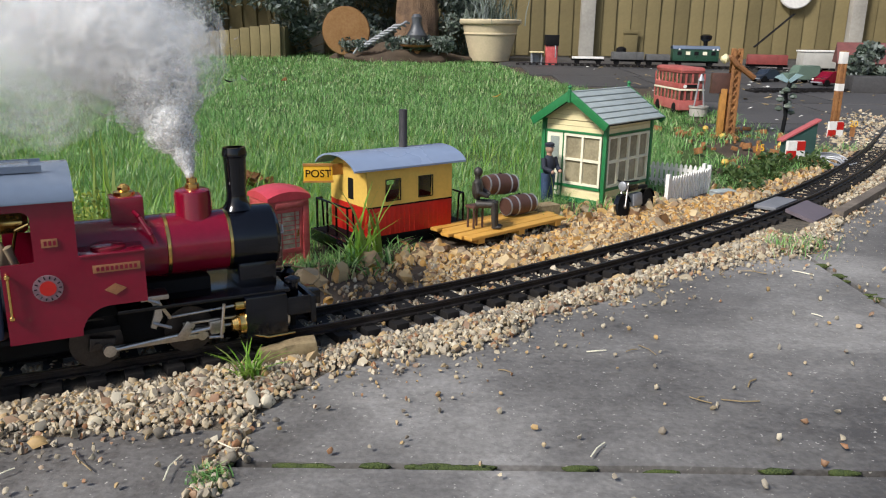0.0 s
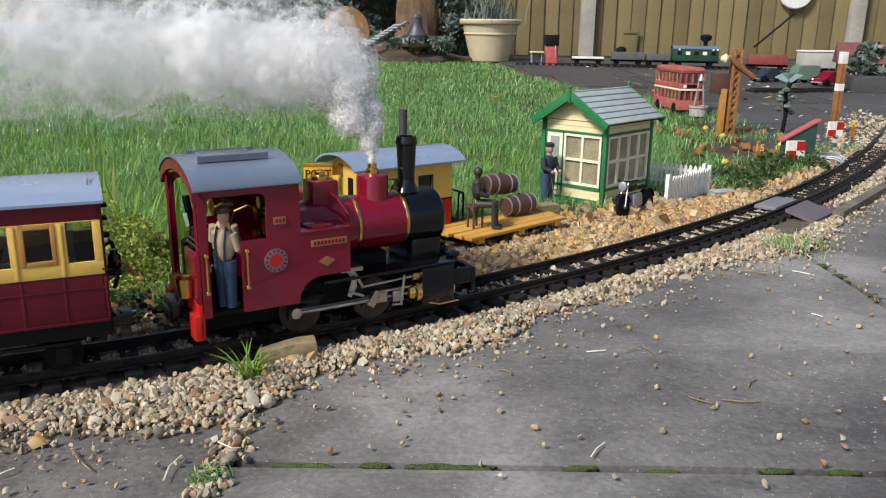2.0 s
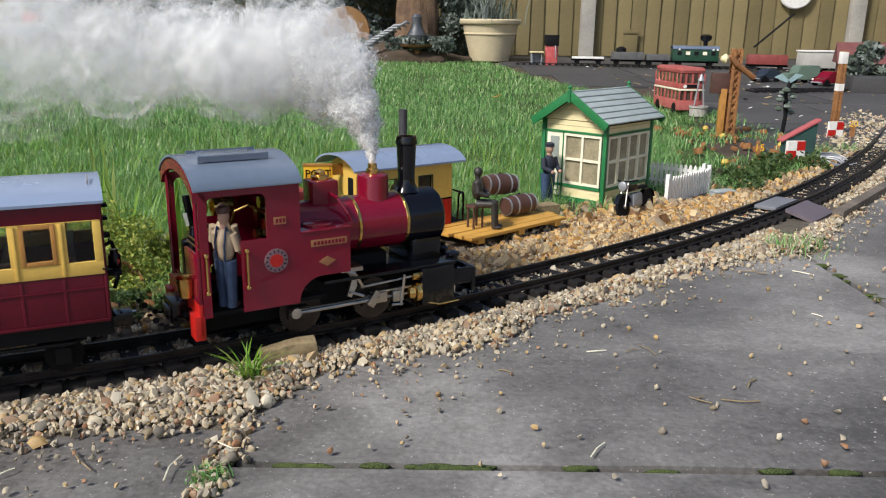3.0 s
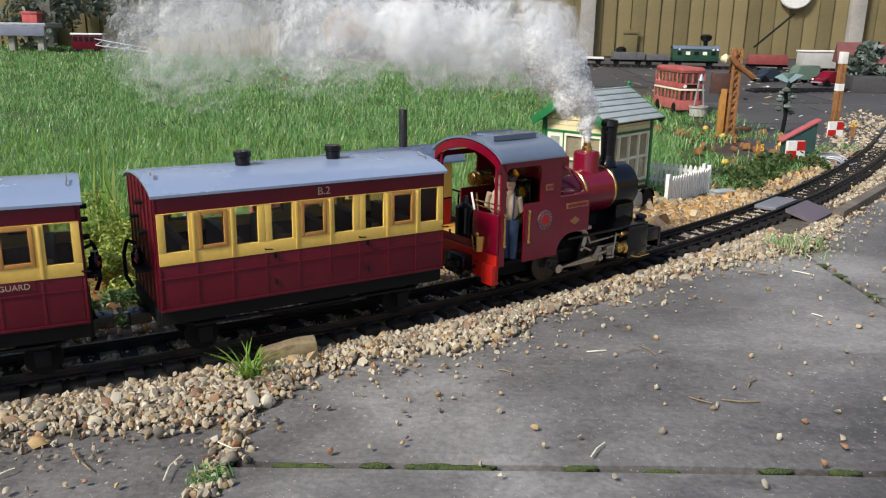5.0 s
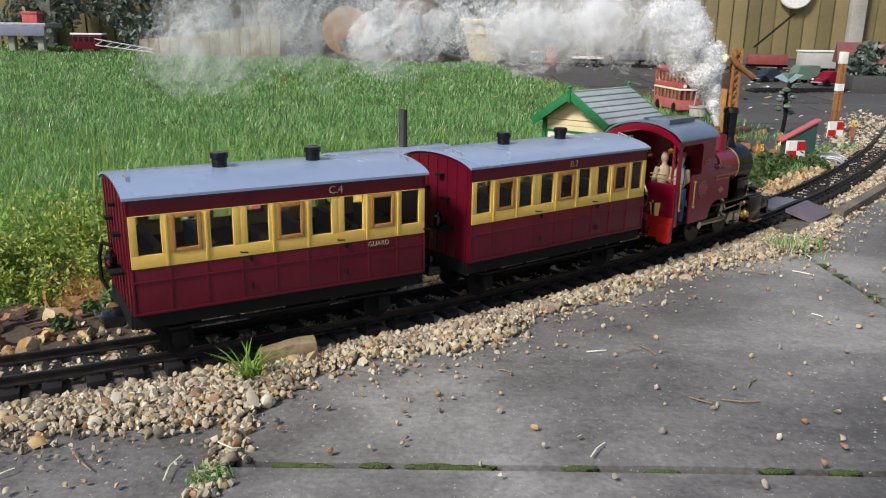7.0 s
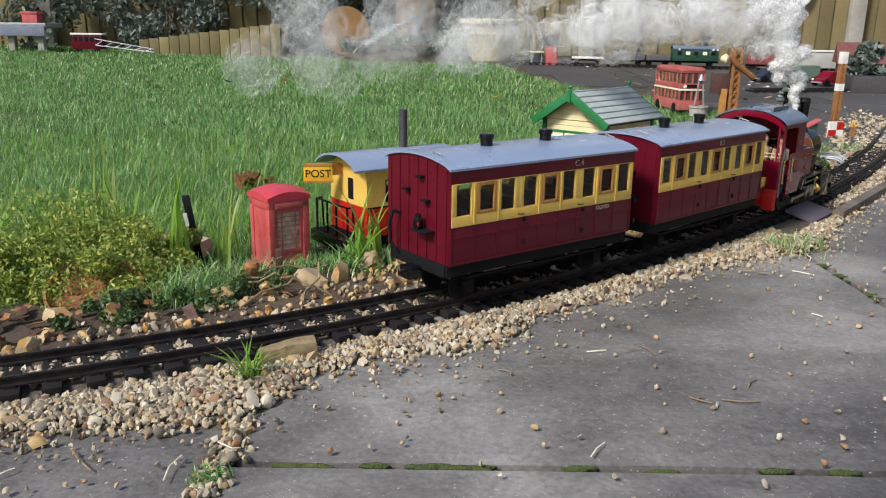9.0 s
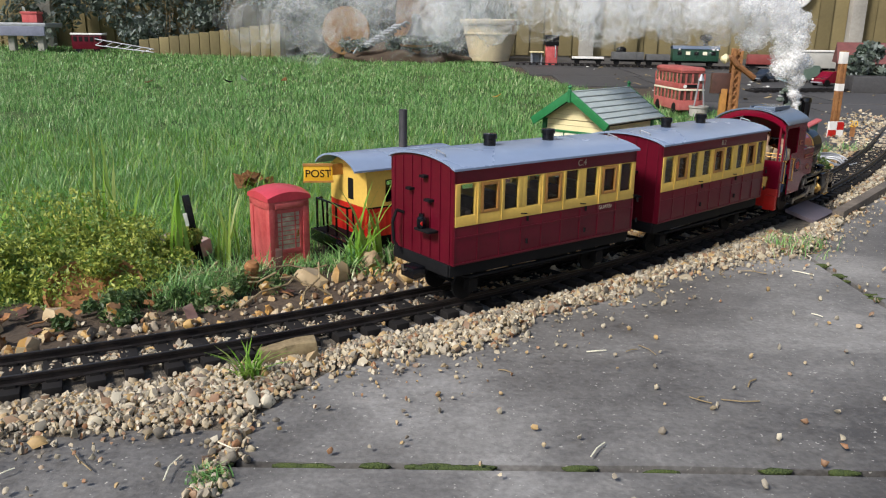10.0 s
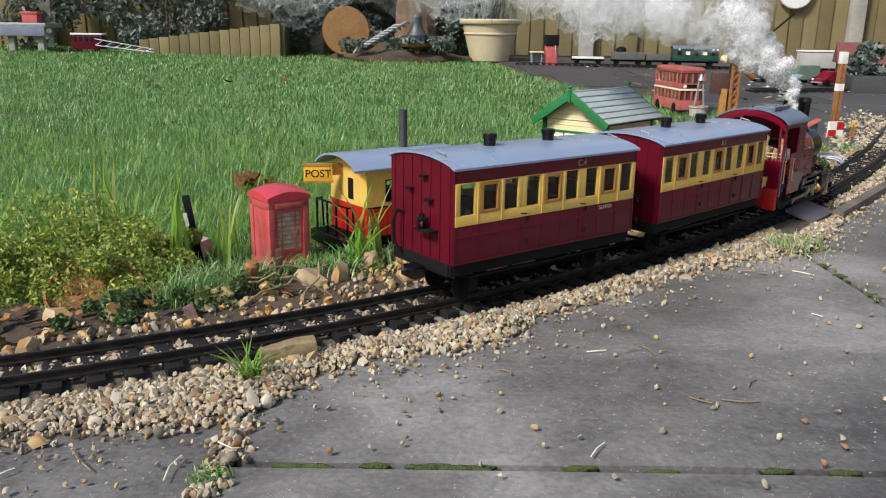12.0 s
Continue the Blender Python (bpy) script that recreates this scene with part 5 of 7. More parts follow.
def build_signal_box():
    c = thing("signal_box", at_corner(0.2677, 1.314, -0.014, 48.3), "cream and green weatherboarded model signal box with slate roof", "signal box")
    L, W, H = 0.1545, 0.124, 0.14

    def glazed(name, mk, length, cols, rows_, x0, z0, z1):
        """A glazed stretch: mk(a, b, c, d, t) gives a bmesh for a..b along the wall, c..d up, t proud."""
        n = 0.0042
        for k in range(cols + 1):
            x = x0 + k * (length - n) / cols
            part("mullion", mk(x, x + n, z0, z1, 0.002), PALECREAM, c)
        for j in range(rows_ + 1):
            z = z0 + j * (z1 - z0 - n) / rows_
            for k in range(cols):
                xa = x0 + k * (length - n) / cols + n
                xb = x0 + (k + 1) * (length - n) / cols
                part("transom", mk(xa, xb, z, z + n, 0.0018), PALECREAM, c)
                if j < rows_:
                    g = part("pane", mk(xa, xb, z + n, z + (z1 - z0 - n) / rows_, -0.002, 0.0008), DIMPANE, c)
                    g.visible_shadow = False

    def side(a, b, z0, z1, t, th=None):
        return box(a, b, -t, (th - t) if th else 0.003, z0, z1)

    def front(a, b, z0, z1, t, th=None):
        return box(-t, (th - t) if th else 0.003, a, b, z0, z1)

    for mk, length in ((side, L), (front, W)):
        # boards below and above the glass
        for z in (0.008, 0.0165):
            part("weatherboard", mk(0.006, length - 0.006, z, z + 0.0082, 0.0006), CREAM, c)
        part("sill", mk(0.006, length - 0.006, 0.0248, 0.0295, 0.003), GREENPAINT, c)
        part("head_rail", mk(0.006, length - 0.006, 0.118, 0.1215, 0.0028), GREENPAINT, c)
        part("base_rail", mk(0.004, length - 0.004, 0.0, 0.008, 0.003), GREENPAINT, c)
        for z in (0.1216, 0.1305):
            part("weatherboard", mk(0.006, length - 0.006, z, z + 0.0082, 0.0006), CREAM, c)
    glazed("side", side, L - 0.014, 4, 2, 0.007, 0.03, 0.117)
    glazed("front", front, 0.074, 2, 2, 0.007, 0.03, 0.117)
    # door at the far end of the gable wall
    door = part("door", box(-0.001, 0.003, 0.0835, 0.1165, 0.008, 0.118), PALECREAM, c, "cream panelled door with green edging")
    part("door_glass", box(-0.0018, -0.001, 0.091, 0.109, 0.07, 0.11), mat("dim_door_glass", (0.3, 0.33, 0.3), 0.15, var=0.2, scale=40), door)
    for a, b, z0, z1 in ((0.089, 0.0905, 0.015, 0.058), (0.1095, 0.111, 0.015, 0.058), (0.0905, 0.1095, 0.015, 0.0165), (0.0905, 0.1095, 0.0565, 0.058)):
        part("door_beading", box(-0.002, -0.001, a, b, z0, z1), GREENPAINT, door)
    for y in (0.0815, 0.1165):
        part("door_post", box(-0.0025, 0.003, y, y + 0.002, 0.008, 0.118), GREENPAINT, c)
    for x, y in ((-0.003, -0.003), (L - 0.004, -0.003), (-0.003, W - 0.004), (L - 0.004, W - 0.004)):
        part("corner_post", box(x, x + 0.007, y, y + 0.007, 0, H, 0.0006), GREENPAINT, c)
    # far walls
    part("back_wall", box(L - 0.003, L, 0.004, W - 0.004, 0, H), CREAM, c)
    part("far_wall", box(0.004, L - 0.004, W - 0.003, W, 0, H), CREAM, c)
    part("floor", box(0.003, L - 0.003, 0.003, W - 0.003, 0.006, 0.009), INTERIOR, c)
    part("ceiling_board", box(0.003, L - 0.003, 0.003, W - 0.003, 0.14, 0.142), INTERIOR, c)
    part("lever_frame", box(0.04, 0.12, 0.05, 0.06, 0.009, 0.05), DARK, c)
    # gable: boards stepping in to the ridge
    R = 0.041
    for x0 in (-0.0006, L - 0.003):
        for k in range(5):
            z = H + k * 0.0085
            f0, f1 = 1 - (z - H) / R, 1 - (z + 0.0085 - H) / R
            pts = [(W / 2 * (1 - f0) + 0.001, z), (W - W / 2 * (1 - f0) - 0.001, z), (W - W / 2 * (1 - max(f1, 0.02)) - 0.001, min(z + 0.0083, H + R)), (W / 2 * (1 - max(f1, 0.02)) + 0.001, min(z + 0.0083, H + R))]
            bm = extrude(pts, -x0 - 0.0036, -x0)
            part("gable_board", bm, CREAM, c, "", Matrix.Rotation(radians(90), 4, "Z"))
    # roof: courses of slates on each slope
    ang = math.atan2(R, W / 2)
    sl = math.hypot(R, W / 2) + 0.0125
    for sgn in (-1, 1):
        m = Matrix.Translation((0, W / 2, H + R + 0.004)) @ Matrix.Rotation(-sgn * ang, 4, "X") @ Matrix.Diagonal((1, sgn, 1, 1))
        part("roof_deck", box(-0.0195, L + 0.0195, 0, sl - 0.002, -0.003, 0.0, 0, None, m), DARK, c)
        for k in range(6):
            y0 = k * sl / 6
            course = box(-0.02, L + 0.02, y0, y0 + sl / 6 + 0.002, 0.0002, 0.0026, 0.0004, None, m @ Matrix.Translation((0, y0, 0)) @ Matrix.Rotation(radians(7.5), 4, "X") @ Matrix.Translation((0, -y0, 0.0012)))
            part("slate_course", course, SLATE, c)
        for x in (-0.0225, L + 0.02):
            part("barge_board", box(x, x + 0.0025, -0.001, sl + 0.003, -0.008, 0.0055, 0.0004, None, m), GREENPAINT, c, "green painted barge board")
    part("ridge", box(-0.0205, L + 0.0205, W / 2 - 0.004, W / 2 + 0.004, H + R + 0.004, H + R + 0.0085, 0.001), SLATE, c)
    for x in (-0.022, L + 0.02):
        part("finial", lathe([(0.0035, -0.014), (0.0035, 0.006), (0.002, 0.008), (0.0038, 0.011), (0.001, 0.015)], (x, W / 2, H + R + 0.004), n=12), GREENPAINT, c)


def build_barrel(m, label):
    c = thing("barrel", m, label, "barrel", "barrels on the platform")
    prof = [(0.0155, -0.028), (0.0175, -0.02), (0.0192, -0.008), (0.0195, 0), (0.0192, 0.008), (0.0175, 0.02), (0.0155, 0.028)]
    part("cask", lathe(prof, (0, 0, 0), "x", 24), BARREL, c)
    for x, r in ((-0.026, 0.0162), (-0.012, 0.0188), (0.012, 0.0188), (0.026, 0.0162)):
        part("hoop", lathe([(r, -0.0012), (r + 0.0007, -0.0012), (r + 0.0007, 0.0012), (r, 0.0012)], (x, 0, 0), "x", 24), GREYMETAL, c, "dull metal hoop")
    part("bung", lathe([(0.002, 0), (0.002, 0.002)], (0, 0, 0.0195), n=8), DARK, c)
    c.scale = (1.0, 0.8, 0.8)
    return c


def build_platform():
    rng = random.Random(3)
    c = thing("plank_platform", pose(0.086, 1.1, -0.004, 0, 0, 43), "orange pine planks laid as a small loading platform", "platform")
    for k in range(5):
        y = -0.035 + k * 0.0165
        L = 0.105 + rng.uniform(-0.012, 0.012)
        part("plank", box(-L, L, y, y + 0.0155, 0.006, 0.0105, 0.0008, None, Matrix.Rotation(radians(rng.uniform(-1.5, 1.5)), 4, "Z")), PLANK, c)
    for x in (-0.08, 0, 0.08):
        part("bearer", box(x - 0.006, x + 0.006, -0.035, 0.045, 0, 0.0062), PLANK, c)
    build_barrel(pose(0.1115, 1.1520, 0.0221, 0, 0, 40), "brown barrel lying on the plank platform")
    build_barrel(pose(0.0817, 1.1484, 0.053, 0, 4, 36), "brown barrel lying on top of another")
    crate = thing("wooden_crate", pose(0.16, 1.21, -0.008, 0, 0, 30), "small grey weathered wooden crate by the barrels", "crate")
    for k in range(4):
        part("slat", box(-0.018, 0.018, -0.0125 + k * 0.0065, -0.0125 + k * 0.0065 + 0.0058, 0.017, 0.019), OLDWOOD, crate)
    part("side", box(-0.018, 0.018, -0.0125, 0.0125, 0, 0.0168, 0.001), OLDWOOD, crate)
    seat = thing("stool", pose(0.044, 1.07, 0.0065, 0, 0, 40), "dark wooden box serving as a stool", "stool")
    part("seat", box(-0.011, 0.011, -0.009, 0.009, 0.028, 0.032, 0.0008), BARREL, seat)
    for x in (-0.008, 0.008):
        for y in (-0.006, 0.006):
            part("leg", rod((x, y, 0), (x, y, 0.028), 0.0016), BARREL, seat)
    f = figure("seated_figurine", "dark seated figurine in a coat beside the barrels", seated=True, mats=(BRONZE, BRONZE, BRONZE, BRONZE), h=0.084)
    f.matrix_basis = pose(0.046, 1.07, 0.0065, 0, 0, 78)
    g = figure("signalman_figurine", "painted signalman figurine in navy coat and cap", mats=(DENIM, NAVY, FLESH, NAVY), h=0.1, cap=True)
    g.matrix_basis = pose(0.179, 1.347, -0.014, 0, 0, 40)


def build_picket_fence(m, n, label):
    c = thing("picket_fence", m, label, "fence", "white picket fences")
    step = 0.0092
    for k in range(n):
        part("picket", extrude([(k * step, 0.004), (k * step + 0.0055, 0.004), (k * step + 0.0055, 0.047), (k * step + 0.0027, 0.051), (k * step, 0.047)], -0.001, 0.001), WHITE, c)
    for z in (0.012, 0.036):
        part("rail", box(-0.002, n * step, 0.001, 0.0035, z, z + 0.006), WHITE, c)
    for x in (-0.005, n * step):
        part("post", box(x - 0.003, x + 0.003, -0.002, 0.005, 0, 0.056, 0.001), WHITE, c)


def build_motorbike():
    c = thing("motorcycle", pose(0.31, 1.248, -0.013, 8, 0, 226), "black model motorcycle leaning by the picket fence", "motorcycle")
    for x in (-0.035, 0.035):
        w = part("wheel", lathe([(0.012, -0.003), (0.0165, -0.002), (0.0172, 0), (0.0165, 0.002), (0.012, 0.003)], (x, 0, 0.0172), "y", 24), DARK, c, "black tyred spoked wheel")
        part("hub", lathe([(0.003, -0.005), (0.003, 0.005)], (x, 0, 0.0172), "y", 10), STEEL, w)
        part("mudguard", extrude([(x + 0.019 * math.cos(a), 0.0172 + 0.019 * math.sin(a)) for a in np.linspace(0.3, 2.9, 9)] + [(x + 0.0178 * math.cos(a), 0.0172 + 0.0178 * math.sin(a)) for a in np.linspace(2.9, 0.3, 9)], -0.004, 0.004), BLACK, c)
    c.scale = (1.05, 1.05, 1.1)
    part("tank", box(-0.004, 0.022, -0.006, 0.006, 0.036, 0.046, 0.004), BLACK, c)
    part("seat", box(-0.03, -0.005, -0.006, 0.006, 0.037, 0.042, 0.002), DARK, c)
    part("engine", box(-0.012, 0.014, -0.007, 0.007, 0.014, 0.033, 0.003), GREYMETAL, c)
    part("fork", tube([(0.036, 0.005, 0.017), (0.024, 0.005, 0.05)], 0.0014), STEEL, c)
    part("fork", tube([(0.036, -0.005, 0.017), (0.024, -0.005, 0.05)], 0.0014), STEEL, c)
    part("handlebar", tube([(0.016, -0.018, 0.053), (0.024, -0.008, 0.052), (0.024, 0.008, 0.052), (0.016, 0.018, 0.053)], 0.0013), DARK, c)
    part("headlamp", lathe([(0.003, -0.006), (0.007, 0), (0.007, 0.003), (0.0055, 0.004)], (0.03, 0, 0.046), "x", 16), GREYMETAL, c, "round silver headlamp")
    part("exhaust", rod((0.01, -0.008, 0.014), (-0.045, -0.009, 0.015), 0.0024), STEEL, c)


def tuft(name, label, x, y, z, n, h, w, seed, spread=0.01, material=None, lean=(0.2, 1.0)):
    rng = np.random.default_rng(seed)
    me = blades(name, (x + rng.normal(0, spread, n), y + rng.normal(0, spread, n), np.full(n, z), h * rng.uniform(0.45, 1.1, n), w * rng.uniform(0.6, 1.2, n), rng.uniform(*lean, n), rng.uniform(0, 6.283, n)), material or TALLGRASS, "", 4)
    return tagged(new(name, me), label, "grass tuft", "grass tufts", kind="stuff")


def leaf_cloud(centers, n, size, seed, per=None):
    """Leaves as folded little diamonds on and in rounded clumps."""
    rng = np.random.default_rng(seed)
    V, F = [], []
    c = np.array(centers)
    pick = rng.integers(0, len(c), n)
    d = rng.normal(0, 1, (n, 3))
    d /= np.linalg.norm(d, axis=1)[:, None]
    r = rng.random(n) ** 0.4
    p = c[pick, :3] + d * r[:, None] * c[pick, 3:4] * np.array([1, 1, 0.85])
    a = rng.normal(0, 1, (n, 3))
    a /= np.linalg.norm(a, axis=1)[:, None]
    b = np.cross(a, rng.normal(0, 1, (n, 3)))
    b /= np.linalg.norm(b, axis=1)[:, None]
    s = size * rng.uniform(0.6, 1.4, n)[:, None]
    q = np.stack([p - a * s, p + b * s * 0.45 + np.array([0, 0, 0.15]) * s, p + a * s, p - b * s * 0.45 + np.array([0, 0, 0.15]) * s], 1).reshape(-1, 3)
    i = np.arange(n)[:, None] * 4
    return q, np.concatenate([i + np.array([[0, 1, 2]]), i + np.array([[0, 2, 3]])])


def build_shrub(name, x, y, z, clumps, leaves, size, material, label, seed, stems=7, cat="shrub"):
    c = thing(name, pose(0, 0, 0), label, cat)
    rng = random.Random(seed)
    bm = bmesh.new()
    for k in range(stems):
        cl = clumps[k % len(clumps)]
        mid = Vector(((x + cl[0]) / 2 + rng.uniform(-0.01, 0.01), (y + cl[1]) / 2, (z + cl[2]) / 2 - 0.1 * (cl[2] - z)))
        a = Vector((x + rng.uniform(-1, 1) * cl[3] * 0.3, y + rng.uniform(-1, 1) * cl[3] * 0.3, z - 0.01))
        rod(a, mid, 0.02 * cl[3], 6, bm, 0.015 * cl[3])
        rod(mid, cl[:3], 0.015 * cl[3], 6, bm, 0.006 * cl[3])
    part("stems", bm, OLDWOOD, c, "thin woody stems")
    V, F = leaf_cloud(clumps, leaves, size, seed)
    part("foliage", many("foliage", V, F, material, False), None, c)
    return c


def build_station():
    build_phone_box()
    build_post_wagon()
    build_signal_box()
    build_platform()
    build_picket_fence(pose(0.389, 1.344, -0.018, 0, 0, 46), 16, "white picket fence panel beside the signal box")
    build_picket_fence(pose(0.395, 1.53, -0.018, 0, 0, -36), 12, "white picket fence panel standing farther back")
    build_motorbike()
    # crossing boards
    a = along(float(np.interp(0.56, TX, TS)))
    d = along(float(np.interp(0.6, TX, TS))) - a
    deg = math.degrees(math.atan2(d.y, d.x))
    b = thing("crossing_board", pose(a.x, a.y, -0.006, 0, 0, deg), "flat grey board between the rails at a crossing", "crossing board")
    part("board", box(-0.05, 0.05, -0.018, 0.018, 0, 0.006, 0.0015), mat("grey_board", (0.17, 0.175, 0.19), 0.6, var=0.2, scale=50), b)
    r = thing("crossing_ramp", pose(a.x, a.y, -0.01, 0, 0, deg), "sloping slate-purple ramp board beside the rail", "ramp")
    part("ramp", extrude([(-0.078, -0.003), (-0.031, 0.0095), (-0.031, 0.004), (-0.078, -0.009)], -0.05, 0.05), mat("purple_slate", (0.13, 0.105, 0.12), 0.5, var=0.2, scale=40), r, "", Matrix.Translation((0.006, 0, 0)) @ Matrix.Rotation(radians(90), 4, "Z") @ Matrix.Rotation(radians(0), 4, "X"))
    # odds and ends in the bed
    w = thing("wood_block", pose(-0.136, 0.652, -0.007, 0, -6, 21), "split weathered wood block wedged beside the rail", "wood block")
    bm = box(-0.025, 0.025, -0.007, 0.007, -0.006, 0.008, 0.002)
    bmesh.ops.subdivide_edges(bm, edges=bm.edges, cuts=3)
    for v in bm.verts:
        v.co += Vector((noise.noise(v.co * 90) * 0.002, noise.noise(v.co * 60) * 0.002, noise.noise(v.co * 45 + Vector((5, 0, 0))) * 0.003))
    part("block", bm, OLDWOOD, w, smooth=30)
    p = thing("black_post", pose(-0.303, 0.95, -0.02, 0, -8, 20), "leaning black lineside post with white figure plate", "post")
    part("post", box(-0.0045, 0.0045, -0.003, 0.003, 0, 0.092, 0.0008), BLACK, p)
    part("plate", box(-0.008, -0.003, -0.0045, -0.003, 0.055, 0.071), WHITE, p)
    for k in range(14):
        rng = random.Random(60 + k)
        tw = thing("twig", pose(rng.uniform(-0.3, -0.13), rng.uniform(0.8, 0.9), -0.006, rng.uniform(-12, 12), rng.uniform(-25, 10), rng.uniform(0, 180)), "dry bent grey twig lying on stones", "twig", "twigs")
        L = rng.uniform(0.02, 0.05)
        part("stem", tube([(-L, 0, 0), (-L * 0.2, L * 0.12, 0.004), (L * 0.5, -L * 0.05, 0.002), (L, L * 0.1, 0.006)], 0.0011, 6), OLDWOOD, tw)
    for k in range(28):
        rng = random.Random(900 + k)
        x = rng.uniform(-0.32, 0.5)
        y = line_at(FRONT, x) - (rng.uniform(0.0, 0.06) if k % 2 else rng.uniform(0.0, 0.3))
        st = thing("straw", pose(x, max(y, 0.42), -0.0148, 0, 0, rng.uniform(0, 180)), "thin dry straw lying on the flagstones", "straw", "straws")
        L = rng.uniform(0.004, 0.018)
        part("stalk", tube([(-L, 0, 0.0004), (0, L * rng.uniform(-0.25, 0.25), 0.0012), (L, 0, 0.0005)], rng.uniform(0.0004, 0.0008), 5), OLDWOOD if k % 3 else PALECREAM, st)
    pot = thing("terracotta_saucer", pose(-0.37, 0.80, -0.012, 28, 0, 20), "wet broken terracotta saucer under the shrub", "saucer")
    part("dish", lathe([(0.03, 0), (0.044, 0.003), (0.05, 0.014), (0.047, 0.014), (0.041, 0.005), (0.001, 0.004)], n=28), RUST, pot)
    stub = thing("rotten_stump", pose(-0.219, 0.855, -0.018, 5, 8, 0), "rotten brown wood stump by the telephone box", "stump")
    part("wood", lathe([(0.008, 0), (0.0075, 0.02), (0.0085, 0.03), (0.006, 0.034)], n=9), RUST, stub)
    s2 = thing("wooden_peg", pose(-0.195, 0.9, -0.02, 0, 2, 10), "dark wooden peg standing in the stones", "peg")
    part("peg", box(-0.004, 0.004, -0.003, 0.003, 0, 0.038, 0.001), BARREL, s2)
    br = thing("pale_brick", pose(-0.335, 0.99, -0.015, 8, 0, -28), "pale broken brick half sunk in grass", "brick")
    part("brick", box(-0.035, 0.035, -0.015, 0.015, 0, 0.022, 0.003), mat("pink_brick", (0.5, 0.36, 0.3), 0.8, var=0.2, scale=60, bump=0.5), br)
    rs = random.Random(71)
    cl = [(rs.uniform(-0.52, -0.3), rs.uniform(0.79, 0.95), rs.uniform(-0.01, 0.035), rs.uniform(0.012, 0.03)) for _ in range(40)] + [(-0.44, 0.86, 0.05, 0.045), (-0.40, 0.80, 0.035, 0.05), (-0.36, 0.84, 0.05, 0.045), (-0.33, 0.83, 0.03, 0.04), (-0.47, 0.80, 0.05, 0.06), (-0.42, 0.90, 0.085, 0.05), (-0.49, 0.9, 0.07, 0.07), (-0.36, 0.89, 0.06, 0.04), (-0.45, 0.79, 0.0, 0.045), (-0.39, 0.95, 0.05, 0.045),
          (-0.31, 0.88, 0.03, 0.035)]
    cl = [(a, b, c_ - 0.032 if r_ > 0.031 else c_, r_ * 0.85) for a, b, c_, r_ in cl]
    build_shrub("golden_shrub", -0.42, 0.86, -0.02, cl, 46000, 0.0027, SHRUBLEAF, "low golden-green shrub spilling over the border stones", 7, 22)
    rw = random.Random(72)
    sprigs = [(rw.uniform(-0.37, -0.18), 0, rw.uniform(-0.016, 0.0), rw.uniform(0.008, 0.018)) for _ in range(34)]
    sprigs = [(a, line_at(REAR, a) + rw.uniform(-0.03, 0.06), c_, r_) for a, _, c_, r_ in sprigs]
    build_shrub("trailing_weed", -0.28, 0.82, -0.018, [q for q in sprigs if off_track(q[0], q[1]) > 0.1], 2600, 0.0034, TALLWEED, "trailing green weeds creeping over the border stones", 73, 18, "weed")
    rng = random.Random(13)
    for k in range(50):
        x = rng.uniform(-0.5, 0.05)
        y = line_at(REAR, x) + rng.uniform(-0.02, 0.09)
        if off_track(x, y) > 0.06:
            lf = thing("dead_leaf", pose(x, y, -0.009, rng.uniform(-25, 25), rng.uniform(-25, 25), rng.uniform(0, 360)), "curled brown dead leaf lying on the soil", "leaf", "dead leaves")
            s = rng.uniform(0.004, 0.012)
            part("blade", extrude([(-s, 0), (-s * 0.3, 0.0025), (s * 0.5, 0.0015), (s, 0.004), (s * 0.4, 0.0005), (-s * 0.4, 0.0012)], -s * 0.45, s * 0.45), RUST if k % 3 else BARREL, lf)
    lit = [(-0.30 + 0.02 * k + rng.uniform(-0.01, 0.01), 0.80 + 0.018 * k + rng.uniform(-0.02, 0.02)) for k in range(9)]
    for k, (x, y) in enumerate(lit):
        tuft("weed_tuft", "feathery green weeds growing between border stones", x, y, -0.016, 150, 0.04 if k < 5 else 0.02, 0.0012, 100 + k, 0.016, GRASS, (0.3, 1.4))
    tuft("grass_tuft", "green grass tuft rooted in the gravel by the rail", -0.158, 0.607, -0.014, 42, 0.035, 0.0028, 31, 0.005, None, (0.4, 1.3))
    tuft("grass_tuft", "short mossy grass growing in the paving joint", -0.152, 0.462, -0.018, 160, 0.009, 0.0016, 30, 0.006, GRASS, (0.4, 1.4))
    tuft("grass_tuft", "long bending grass blades before the post wagon", -0.098, 0.945, -0.016, 26, 0.11, 0.0048, 32, 0.012, None, (0.2, 1.0))
    tuft("grass_tuft", "leafy weeds before the post wagon", -0.1, 0.94, -0.016, 120, 0.035, 0.0045, 33, 0.02, GRASS, (0.4, 1.3))
    tuft("grass_tuft", "tall single grass blades beside the shrub", -0.41, 0.93, -0.016, 14, 0.17, 0.0062, 34, 0.03, None, (0.05, 0.3))
    tuft("grass_tuft", "tall single grass blades beside the shrub", -0.325, 0.92, -0.016, 9, 0.12, 0.0065, 35, 0.012, None, (0.05, 0.3))
    tuft("grass_tuft", "tall single grass blades beside the shrub", -0.262, 0.93, -0.016, 7, 0.11, 0.005, 36, 0.012, None, (0.1, 0.5))
    tuft("grass_tuft", "tall single grass blades beside the shrub", -0.485, 0.9, -0.016, 12, 0.15, 0.006, 37, 0.03, None, (0.05, 0.4))
    tuft("grass_tuft", "scrubby grass tuft at the paving corner", 0.475, 1.05, -0.018, 80, 0.03, 0.0016, 38, 0.018, GRASS, (0.4, 1.3))
